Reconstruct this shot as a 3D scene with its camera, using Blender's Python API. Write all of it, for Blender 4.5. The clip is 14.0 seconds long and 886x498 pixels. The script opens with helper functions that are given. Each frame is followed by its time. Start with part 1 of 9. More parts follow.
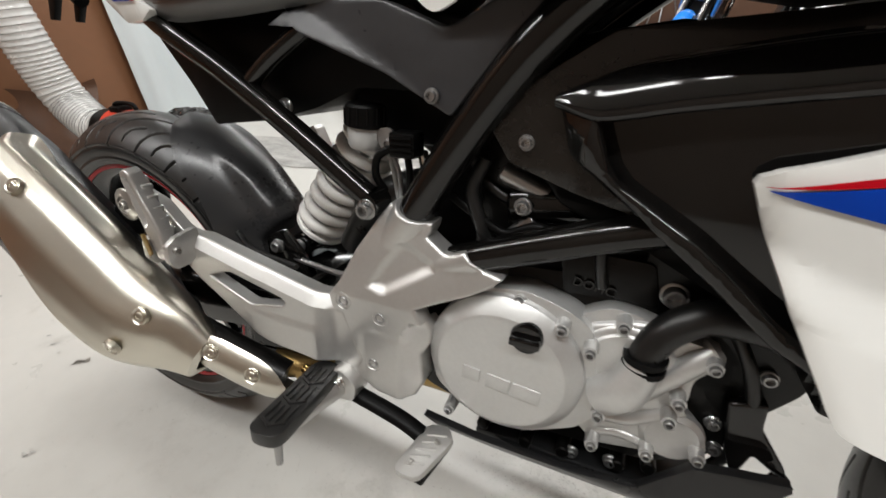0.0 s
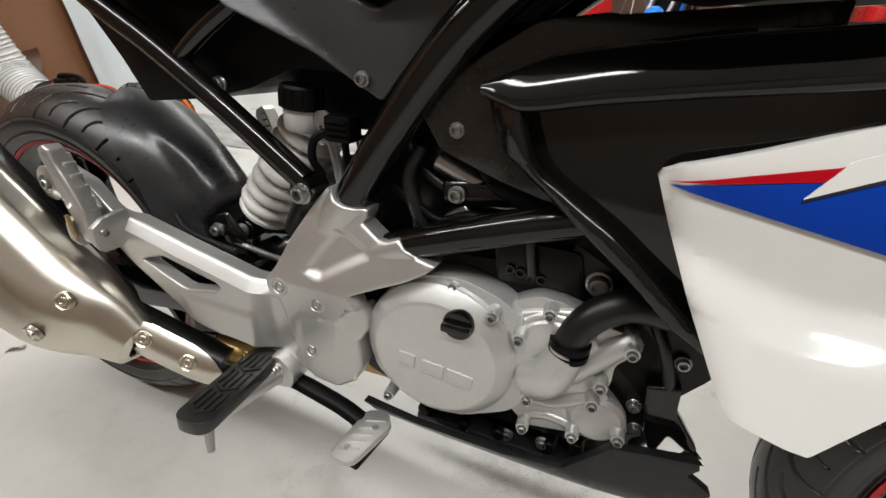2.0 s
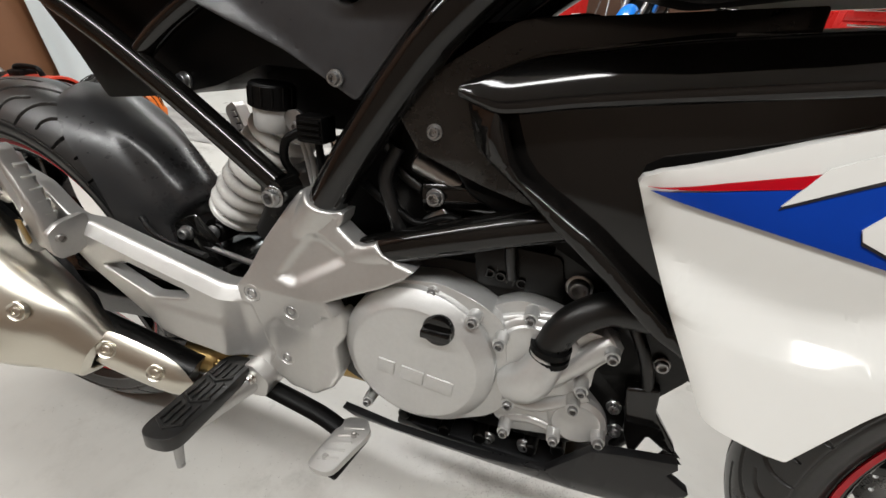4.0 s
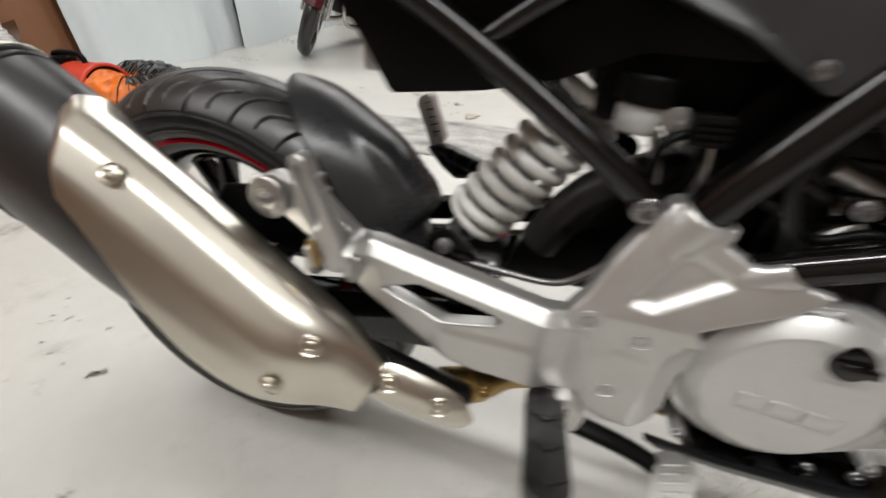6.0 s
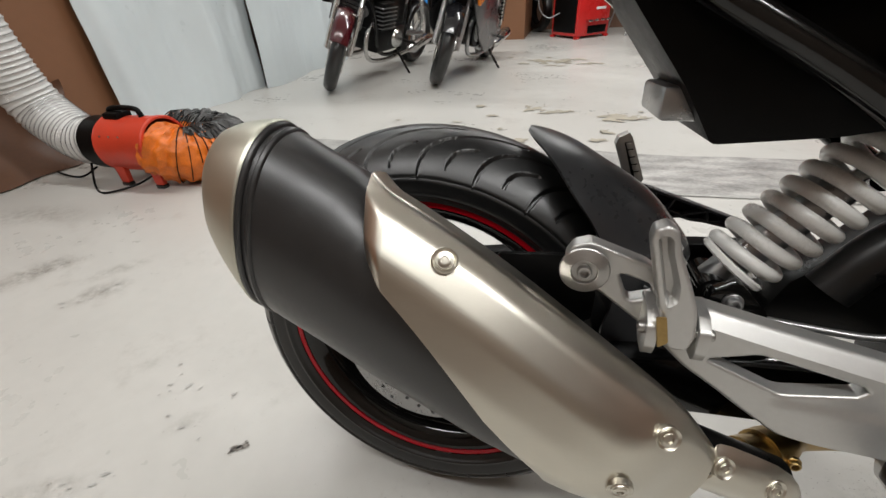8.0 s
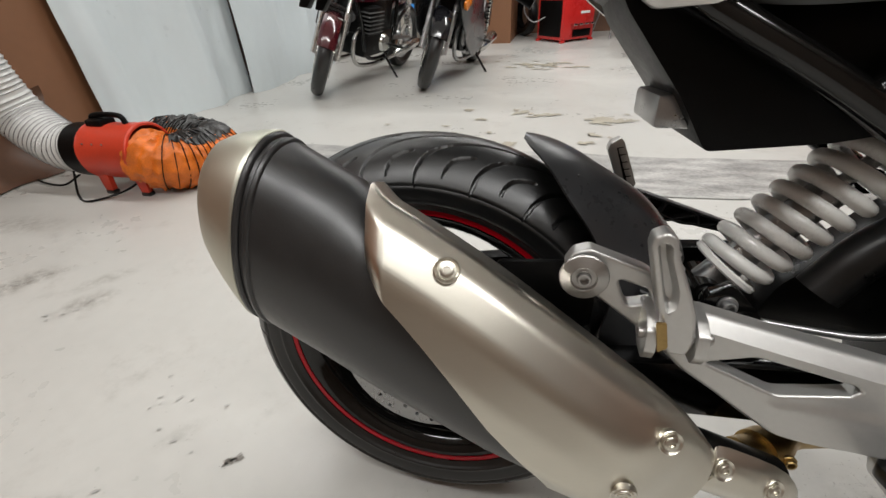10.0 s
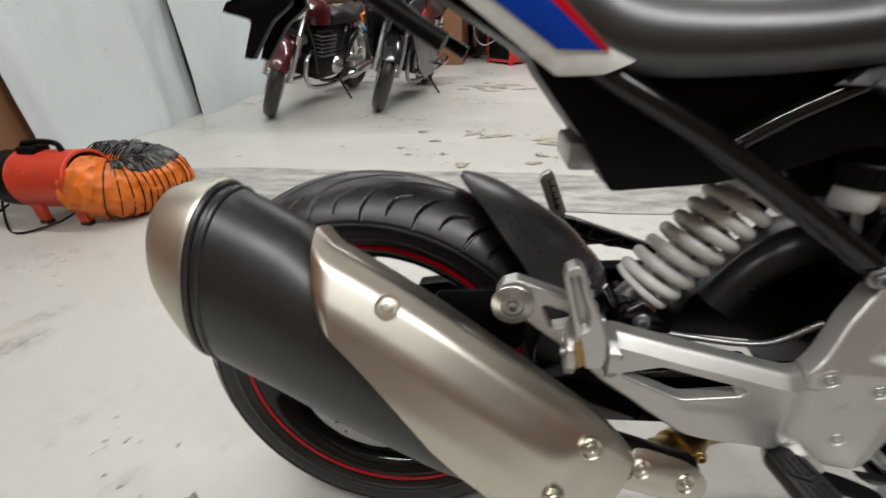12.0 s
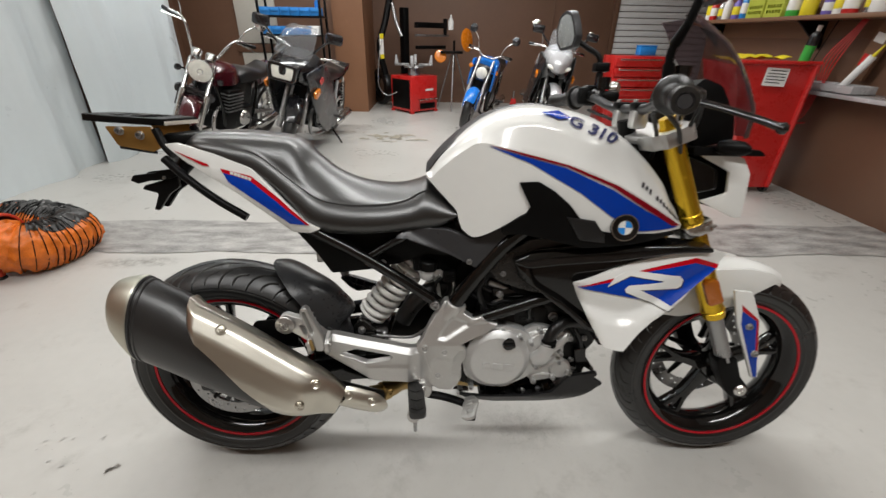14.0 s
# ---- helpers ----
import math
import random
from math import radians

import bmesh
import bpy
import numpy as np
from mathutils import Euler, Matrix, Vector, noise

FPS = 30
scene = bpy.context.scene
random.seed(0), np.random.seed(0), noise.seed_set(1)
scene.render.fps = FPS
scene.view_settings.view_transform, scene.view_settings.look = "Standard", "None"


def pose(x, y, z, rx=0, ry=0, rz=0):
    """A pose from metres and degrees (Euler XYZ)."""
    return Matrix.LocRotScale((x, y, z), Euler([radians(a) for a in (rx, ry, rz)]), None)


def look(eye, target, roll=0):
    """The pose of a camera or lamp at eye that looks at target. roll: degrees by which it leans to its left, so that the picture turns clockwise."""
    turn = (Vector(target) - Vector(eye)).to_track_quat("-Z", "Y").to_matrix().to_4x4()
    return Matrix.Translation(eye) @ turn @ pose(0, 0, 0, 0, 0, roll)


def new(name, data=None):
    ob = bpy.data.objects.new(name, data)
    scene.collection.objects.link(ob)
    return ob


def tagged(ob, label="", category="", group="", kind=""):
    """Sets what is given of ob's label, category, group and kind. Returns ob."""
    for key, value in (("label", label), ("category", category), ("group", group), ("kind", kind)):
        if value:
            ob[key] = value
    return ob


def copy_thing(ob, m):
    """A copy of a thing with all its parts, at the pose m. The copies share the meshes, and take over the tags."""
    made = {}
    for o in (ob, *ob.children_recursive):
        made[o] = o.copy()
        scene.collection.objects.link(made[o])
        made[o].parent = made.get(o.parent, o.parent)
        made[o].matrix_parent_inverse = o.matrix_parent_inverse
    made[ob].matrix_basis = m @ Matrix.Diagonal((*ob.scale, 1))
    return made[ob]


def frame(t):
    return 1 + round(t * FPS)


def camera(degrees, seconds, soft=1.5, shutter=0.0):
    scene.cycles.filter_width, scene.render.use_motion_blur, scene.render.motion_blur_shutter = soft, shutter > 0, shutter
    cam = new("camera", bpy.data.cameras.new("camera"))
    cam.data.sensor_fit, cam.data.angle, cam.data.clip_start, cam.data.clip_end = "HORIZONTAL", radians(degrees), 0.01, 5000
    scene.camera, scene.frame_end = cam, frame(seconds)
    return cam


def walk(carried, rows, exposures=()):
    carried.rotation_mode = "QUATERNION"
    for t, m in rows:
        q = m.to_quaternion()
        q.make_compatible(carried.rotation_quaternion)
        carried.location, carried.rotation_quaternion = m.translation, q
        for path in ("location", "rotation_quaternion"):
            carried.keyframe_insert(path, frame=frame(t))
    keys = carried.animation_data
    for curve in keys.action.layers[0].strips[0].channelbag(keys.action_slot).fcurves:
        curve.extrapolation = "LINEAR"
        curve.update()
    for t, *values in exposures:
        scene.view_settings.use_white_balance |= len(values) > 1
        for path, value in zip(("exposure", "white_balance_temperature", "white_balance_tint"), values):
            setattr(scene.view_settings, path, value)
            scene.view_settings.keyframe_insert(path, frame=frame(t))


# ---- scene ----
cam = camera(94.6, 14.0, soft=1.5, shutter=0.5)
PATH = [
    (0, (0.802, -0.369, 0.741), (0.052, 1.167, -0.298), -3.5),
    (0.5, (0.829, -0.376, 0.733), (0.111, 1.148, -0.345), -1.9),
    (1, (0.834, -0.364, 0.738), (0.149, 1.170, -0.348), -1.0),
    (1.5, (0.835, -0.360, 0.739), (0.185, 1.187, -0.349), -0.6),
    (2, (0.838, -0.355, 0.739), (0.218, 1.203, -0.352), -0.3),
    (2.5, (0.838, -0.350, 0.740), (0.247, 1.216, -0.355), -0.2),
    (3, (0.840, -0.345, 0.741), (0.271, 1.222, -0.364), -0.2),
    (3.2, (0.839, -0.347, 0.739), (0.280, 1.233, -0.353), 0.1),
    (5.3, (0.804, -0.334, 0.745), (0.304, 1.231, -0.396), 1.4),
    (5.5, (0.752, -0.341, 0.737), (0.248, 1.224, -0.402), 0.9),
    (5.8, (0.601, -0.370, 0.726), (0.096, 1.208, -0.393), 0.9),
    (6, (0.483, -0.386, 0.732), (-0.003, 1.157, -0.443), 0.5),
    (6.2, (0.388, -0.390, 0.727), (-0.098, 1.127, -0.482), -1.0),
    (6.5, (0.275, -0.419, 0.731), (-0.239, 1.131, -0.424), -1.4),
    (7, (0.189, -0.417, 0.755), (-0.334, 1.146, -0.377), -2.9),
    (7.5, (0.177, -0.416, 0.757), (-0.343, 1.164, -0.354), -3.6),
    (8, (0.175, -0.412, 0.756), (-0.332, 1.182, -0.341), -3.7),
    (10.5, (0.164, -0.411, 0.762), (-0.275, 1.210, -0.324), -3.4),
    (11, (0.168, -0.410, 0.761), (-0.242, 1.222, -0.321), -3.2),
    (11.5, (0.170, -0.416, 0.764), (-0.187, 1.237, -0.304), -3.0),
    (12, (0.192, -0.428, 0.798), (-0.089, 1.262, -0.235), -2.3),
    (12.2, (0.226, -0.441, 0.835), (-0.018, 1.255, -0.196), -2.7),
    (12.5, (0.297, -0.502, 0.886), (0.123, 1.224, -0.109), -1.1),
    (12.8, (0.381, -0.591, 0.945), (0.260, 1.149, -0.033), -0.7),
    (13, (0.427, -0.646, 0.980), (0.349, 1.111, 0.027), -0.0),
    (13.3, (0.480, -0.709, 1.048), (0.457, 1.058, 0.111), 0.7),
    (13.5, (0.501, -0.767, 1.081), (0.510, 1.001, 0.148), 0.9),
    (14, (0.550, -0.863, 1.140), (0.601, 0.907, 0.209), 1.1),
]
walk(cam, [(t, look(eye, target, roll)) for t, eye, target, roll in PATH], [(0.0, 0.30), (3.2, 0.30), (5.5, 0.42), (6.5, 0.06), (8.0, 0.02), (12.0, 0.02), (14.0, -0.05)])

# ---- world and light ----
world = bpy.data.worlds.new("garage_air")
world.use_nodes = True
world.node_tree.nodes["Background"].inputs[0].default_value = (0.9, 0.95, 1.0, 1)
world.node_tree.nodes["Background"].inputs[1].default_value = 0.02
scene.world = world
scene.view_settings.exposure = 0.0


def tube_light(x, y, z, sx, sy, watts, color=(0.985, 0.985, 0.97)):
    data = bpy.data.lights.new("ceiling_tube", "AREA")
    data.shape, data.size, data.size_y, data.energy, data.color = "RECTANGLE", sx, sy, watts, color
    ob = new("ceiling_tube", data)
    ob.location = (x, y, z)
    return ob


for lx, ly, watts in ((-1.3, -1.10, 35), (1.3, -1.10, 54), (-1.3, 1.3, 26), (0.9, 1.3, 51), (-1.3, 4.3, 55), (1.3, 4.3, 80)):
    tube_light(lx, ly, 2.93, 2.4, 0.20, watts)

# ---- materials ----
MATS = {}


def mat(name, color, rough=0.5, metal=0.0, vary=0.12, scale=8.0, bump=0.0, bump_scale=60.0, coat=0.0, second=None, stretch=(1, 1, 1), rough_vary=0.1, transmission=0.0, spec=0.5):
    """A procedural surface: base colour with two scales of variation, roughness variation and a fine relief."""
    m = bpy.data.materials.new(name)
    m.use_nodes = True
    nt = m.node_tree
    bsdf = nt.nodes["Principled BSDF"]
    co = nt.nodes.new("ShaderNodeTexCoord")
    mp = nt.nodes.new("ShaderNodeMapping")
    mp.inputs["Scale"].default_value = stretch
    nt.links.new(co.outputs["Object"], mp.inputs["Vector"])
    big = nt.nodes.new("ShaderNodeTexNoise")
    big.inputs["Scale"].default_value = scale
    big.inputs["Detail"].default_value = 5
    small = nt.nodes.new("ShaderNodeTexNoise")
    small.inputs["Scale"].default_value = scale * 14
    small.inputs["Detail"].default_value = 3
    for n in (big, small):
        nt.links.new(mp.outputs[0], n.inputs["Vector"])
    mixf = nt.nodes.new("ShaderNodeMath")
    mixf.operation = "MULTIPLY_ADD"
    mixf.inputs[1].default_value = 0.35
    nt.links.new(small.outputs["Fac"], mixf.inputs[0])
    scaled = nt.nodes.new("ShaderNodeMath")
    scaled.operation = "MULTIPLY"
    scaled.inputs[1].default_value = 0.65
    nt.links.new(big.outputs["Fac"], scaled.inputs[0])
    nt.links.new(scaled.outputs[0], mixf.inputs[2])
    ramp = nt.nodes.new("ShaderNodeValToRGB")
    ramp.color_ramp.elements[0].position, ramp.color_ramp.elements[1].position = 0.32, 0.68
    lo = second or tuple(c * (1 - vary) for c in color)
    ramp.color_ramp.elements[0].color = (*lo, 1)
    ramp.color_ramp.elements[1].color = (*[min(1, c * (1 + vary * 0.5)) for c in color], 1)
    nt.links.new(mixf.outputs[0], ramp.inputs[0])
    nt.links.new(ramp.outputs[0], bsdf.inputs["Base Color"])
    rr = nt.nodes.new("ShaderNodeMapRange")
    rr.inputs["To Min"].default_value, rr.inputs["To Max"].default_value = max(0.02, rough - rough_vary), min(1, rough + rough_vary)
    rr.inputs["From Min"].default_value, rr.inputs["From Max"].default_value = 0.3, 0.7
    nt.links.new(mixf.outputs[0], rr.inputs["Value"])
    nt.links.new(rr.outputs[0], bsdf.inputs["Roughness"])
    bsdf.inputs["Metallic"].default_value = metal
    bsdf.inputs["Specular IOR Level"].default_value = spec
    bsdf.inputs["Coat Weight"].default_value = coat
    bsdf.inputs["Coat Roughness"].default_value = 0.04
    bsdf.inputs["Transmission Weight"].default_value = transmission
    if bump:
        bn = nt.nodes.new("ShaderNodeTexNoise")
        bn.inputs["Scale"].default_value = bump_scale
        bn.inputs["Detail"].default_value = 4
        nt.links.new(mp.outputs[0], bn.inputs["Vector"])
        b = nt.nodes.new("ShaderNodeBump")
        b.inputs["Strength"].default_value = bump
        b.inputs["Distance"].default_value = 0.0006
        nt.links.new(bn.outputs["Fac"], b.inputs["Height"])
        nt.links.new(b.outputs[0], bsdf.inputs["Normal"])
    MATS[name] = m
    return m


WHITE = mat("white_paint", (0.70, 0.70, 0.675), 0.13, 0, 0.03, 3, coat=0.0, rough_vary=0.03)
BLUE = mat("blue_decal", (0.001, 0.038, 0.33), 0.16, 0, 0.08, 5, coat=0.0, rough_vary=0.03, spec=0.32)
RED = mat("red_decal", (0.40, 0.002, 0.010), 0.16, 0, 0.08, 5, coat=0.0, rough_vary=0.03, spec=0.32)
DARKRED = mat("dark_red_decal", (0.20, 0.002, 0.010), 0.16, 0, 0.08, 5, coat=0.0, rough_vary=0.03, spec=0.32)
GLOSSBLACK = mat("gloss_black", (0.0050, 0.0047, 0.0045), 0.07, 0, 0.2, 6, coat=0.0, rough_vary=0.02, spec=0.5)
BROWNBLACK = mat("satin_brown_black", (0.0105, 0.0085, 0.0070), 0.28, 0, 0.12, 9, bump=0.05, bump_scale=800, rough_vary=0.04, spec=0.45)
MATTBLACK = mat("matt_black_plastic", (0.0030, 0.0029, 0.0029), 0.40, 0, 0.2, 12, bump=0.2, bump_scale=900, spec=0.11)
DARKGREY = mat("dark_grey_plastic", (0.029, 0.029, 0.031), 0.36, 0, 0.15, 9, bump=0.2, bump_scale=800, spec=0.5)
PANBLACK = mat("satin_black_plastic", (0.010, 0.010, 0.0105), 0.34, 0, 0.15, 12, bump=0.1, bump_scale=700, spec=0.4)
FENDERGREY = mat("grey_fender_plastic", (0.024, 0.024, 0.025), 0.31, 0, 0.12, 9, bump=0.08, bump_scale=800, spec=0.5)
FRAMEBLACK = mat("black_powder_coat", (0.0035, 0.0033, 0.0031), 0.12, 0, 0.15, 20, bump=0.03, bump_scale=400, rough_vary=0.03, spec=0.5)
RUBBER = mat("tyre_rubber", (0.0065, 0.0064, 0.0063), 0.34, 0, 0.3, 10, bump=0.2, bump_scale=300, second=(0.004, 0.004, 0.004), spec=0.7)
VINYL = mat("black_vinyl", (0.0055, 0.0054, 0.0053), 0.33, 0, 0.10, 10, bump=0.12, bump_scale=1400, rough_vary=0.03, spec=0.8)
VINYL.node_tree.nodes["Principled BSDF"].inputs["Coat Weight"].default_value = 0.6
VINYL.node_tree.nodes["Principled BSDF"].inputs["Coat Roughness"].default_value = 0.34
SILVER = mat("silver_cast_paint", (0.57, 0.565, 0.55), 0.39, 0.82, 0.07, 14, bump=0.14, bump_scale=700, rough_vary=0.05)
ENGSILVER = mat("engine_silver", (0.58, 0.58, 0.57), 0.36, 0.58, 0.08, 16, bump=0.22, bump_scale=600, rough_vary=0.06)


def brushed(name, color, rough, turn, strength=0.10):
    """Steel with fine brush lines that run along the muffler."""
    m = mat(name, color, rough, 1.0, 0.03, 3, rough_vary=0.012, stretch=(1.2, 14, 14))
    nt = m.node_tree
    bsdf = nt.nodes["Principled BSDF"]
    co = nt.nodes.new("ShaderNodeTexCoord")
    mp = nt.nodes.new("ShaderNodeCombineXYZ")
    c, q = math.cos(radians(turn)), math.sin(radians(turn))
    for slot, way in (("X", (5 * c, 0, 5 * q)), ("Y", (0, 700, 0)), ("Z", (-700 * q, 0, 700 * c))):
        dot = nt.nodes.new("ShaderNodeVectorMath")
        dot.operation = "DOT_PRODUCT"
        nt.links.new(co.outputs["Object"], dot.inputs[0])
        dot.inputs[1].default_value = way
        nt.links.new(dot.outputs["Value"], mp.inputs[slot])
    lines = nt.nodes.new("ShaderNodeTexNoise")
    lines.inputs["Scale"].default_value = 1.0
    lines.inputs["Detail"].default_value = 4
    nt.links.new(mp.outputs[0], lines.inputs["Vector"])
    b = nt.nodes.new("ShaderNodeBump")
    b.inputs["Strength"].default_value = strength
    b.inputs["Distance"].default_value = 0.0002
    nt.links.new(lines.outputs["Fac"], b.inputs["Height"])
    nt.links.new(b.outputs[0], bsdf.inputs["Normal"])
    return m


STEEL = brushed("brushed_steel", (0.66, 0.63, 0.555), 0.30, -27, 0.010)
WARMSTEEL = brushed("heat_tinted_steel", (0.60, 0.59, 0.505), 0.42, -27, 0.06)
MUFFBLACK = mat("muffler_black", (0.0135, 0.0132, 0.0135), 0.37, 0.0, 0.25, 9, bump=0.12, bump_scale=500, spec=0.75)
CHROME = mat("bright_steel", (0.68, 0.67, 0.65), 0.22, 1.0, 0.1, 30, rough_vary=0.08)
GREYSTEEL = mat("satin_steel", (0.38, 0.38, 0.38), 0.32, 0.9, 0.1, 20, bump=0.05)
BOLTSTEEL = mat("bolt_steel", (0.44, 0.43, 0.415), 0.32, 0.9, 0.1, 40, rough_vary=0.06)
GOLD = mat("gold_anodised", (0.78, 0.50, 0.035), 0.24, 0.9, 0.1, 20, rough_vary=0.05)
GOLDBROWN = mat("brown_gold_anodised", (0.36, 0.20, 0.055), 0.34, 0.8, 0.12, 20, rough_vary=0.05)
CREAMSTEEL = mat("pale_edge_metal", (0.70, 0.66, 0.58), 0.35, 0.4, 0.08, 30)
BRASS = mat("brass_steel", (0.42, 0.29, 0.12), 0.38, 1.0, 0.25, 30)
SPRINGWHITE = mat("spring_white", (0.74, 0.73, 0.70), 0.3, 0, 0.05, 20, coat=0.3)
HOSE = mat("rubber_hose", (0.006, 0.006, 0.006), 0.36, 0, 0.2, 25, bump=0.15, bump_scale=300)
DARKENGINE = mat("dark_engine", (0.004, 0.0038, 0.0036), 0.34, 0.0, 0.3, 25, bump=0.25, bump_scale=200, spec=0.25)
AMBER = mat("amber_plastic", (0.36, 0.10, 0.01), 0.25, 0, 0.1, 40, coat=0.3)
CLEAR = mat("cloudy_plastic", (0.55, 0.55, 0.54), 0.35, 0, 0.1, 40, transmission=0.3)
INK = mat("dark_ink", (0.015, 0.015, 0.02), 0.35, 0, 0.1, 30)
NAVY = mat("navy_ink", (0.03, 0.035, 0.11), 0.3, 0, 0.1, 30)
LIGHTBLUE = mat("light_blue_enamel", (0.02, 0.22, 0.62), 0.2, 0, 0.1, 40, coat=0.4)

# ---- mesh helpers ----


def finish(bm, name, material, angle=38):
    bmesh.ops.recalc_face_normals(bm, faces=bm.faces)
    me = bpy.data.meshes.new(name)
    bm.to_mesh(me)
    bm.free()
    me.polygons.foreach_set("use_smooth", [True] * len(me.polygons))
    me.set_sharp_from_angle(angle=radians(angle))
    me.materials.append(material)
    return me


def part(name, bm, material, parent=None, label="", angle=38):
    ob = new(name, finish(bm, name, material, angle))
    if parent:
        ob.parent = parent
    if label:
        ob["label"] = label
    return ob


def thing(name, m, label, category, group="", kind=""):
    ob = new(name)
    ob.empty_display_size = 0.05
    ob.matrix_world = m
    return tagged(ob, label, category, group, kind)


def BM():
    return bmesh.new()


def round_edges(bm, width, segments=2, angle=35):
    es = [e for e in bm.edges if len(e.link_faces) == 2 and e.calc_face_angle(0) > radians(angle)]
    if es and width > 0:
        bmesh.ops.bevel(bm, geom=es, offset=width, segments=segments, profile=0.5, affect="EDGES", clamp_overlap=True)
    return bm


def box(x0, x1, y0, y1, z0, z1, bevel=0.0, bm=None, m=None):
    own = BM()
    bmesh.ops.create_cube(own, size=1)
    for v in own.verts:
        v.co = Vector((x0 + (v.co.x + 0.5) * (x1 - x0), y0 + (v.co.y + 0.5) * (y1 - y0), z0 + (v.co.z + 0.5) * (z1 - z0)))
    round_edges(own, bevel)
    return into(bm, own, m)


def into(bm, own, m=None):
    if m is not None:
        bmesh.ops.transform(own, matrix=m, verts=own.verts)
    if bm is None:
        return own
    me = bpy.data.meshes.new("tmp")
    own.to_mesh(me)
    own.free()
    bm.from_mesh(me)
    bpy.data.meshes.remove(me)
    return bm


def lathe(profile, origin, direction, seg=32, bm=None, closed=False):
    """Turns (radius, height) pairs about the axis from origin along direction."""
    own = BM()
    q = Vector(direction).normalized().to_track_quat("Z", "Y").to_matrix()
    rings = []
    for r, h in profile:
        rings.append([own.verts.new(Vector(origin) + q @ Vector((max(r, 1e-5) * math.cos(2 * math.pi * k / seg), max(r, 1e-5) * math.sin(2 * math.pi * k / seg), h))) for k in range(seg)])
    pairs = list(zip(rings, rings[1:])) + ([(rings[-1], rings[0])] if closed else [])
    for a, b in pairs:
        for k in range(seg):
            own.faces.new((a[k], a[(k + 1) % seg], b[(k + 1) % seg], b[k]))
    if not closed:
        for r, rev in ((rings[0], True), (rings[-1], False)):
            own.faces.new(list(reversed(r)) if rev else r)
    return into(bm, own)


def rod(p0, p1, r0, r1=None, seg=16, bm=None, bevel=0.0):
    d = Vector(p1) - Vector(p0)
    n = d.length
    r1 = r0 if r1 is None else r1
    prof = [(r0, 0), (r1, n)] if not bevel else [(r0 - bevel, 0), (r0, bevel), (r1, n - bevel), (r1 - bevel, n)]
    return lathe(prof, p0, d, seg, bm)


def curve_points(pts, n):
    """A smooth line through the points."""
    pts = [Vector(p) for p in pts]
    ext = [pts[0] * 2 - pts[1]] + pts + [pts[-1] * 2 - pts[-2]]
    out = []
    for i in range(1, len(ext) - 2):
        a, b, c, d = ext[i - 1:i + 3]
        for k in range(n):
            t = k / n
            out.append(0.5 * ((2 * b) + (c - a) * t + (2 * a - 5 * b + 4 * c - d) * t * t + (3 * b - a - 3 * c + d) * t ** 3))
    out.append(pts[-1])
    return out


def pipe(pts, r, n=8, seg=14, bm=None, radii=None, flat=1.0):
    """A round pipe along a smooth line through the points."""
    line = curve_points(pts, n)
    own = BM()
    rings = []
    up = Vector((0.13, 0.97, 0.21))
    for i, p in enumerate(line):
        d = (line[min(i + 1, len(line) - 1)] - line[max(i - 1, 0)]).normalized()
        side = d.cross(up).normalized()
        up = side.cross(d).normalized()
        rr = r if radii is None else radii[0] + (radii[1] - radii[0]) * i / (len(line) - 1)
        rings.append([own.verts.new(p + rr * (side * math.cos(2 * math.pi * k / seg) + up * flat * math.sin(2 * math.pi * k / seg))) for k in range(seg)])
    for a, b in zip(rings, rings[1:]):
        for k in range(seg):
            own.faces.new((a[k], a[(k + 1) % seg], b[(k + 1) % seg], b[k]))
    own.faces.new(list(reversed(rings[0])))
    own.faces.new(rings[-1])
    return into(bm, own)


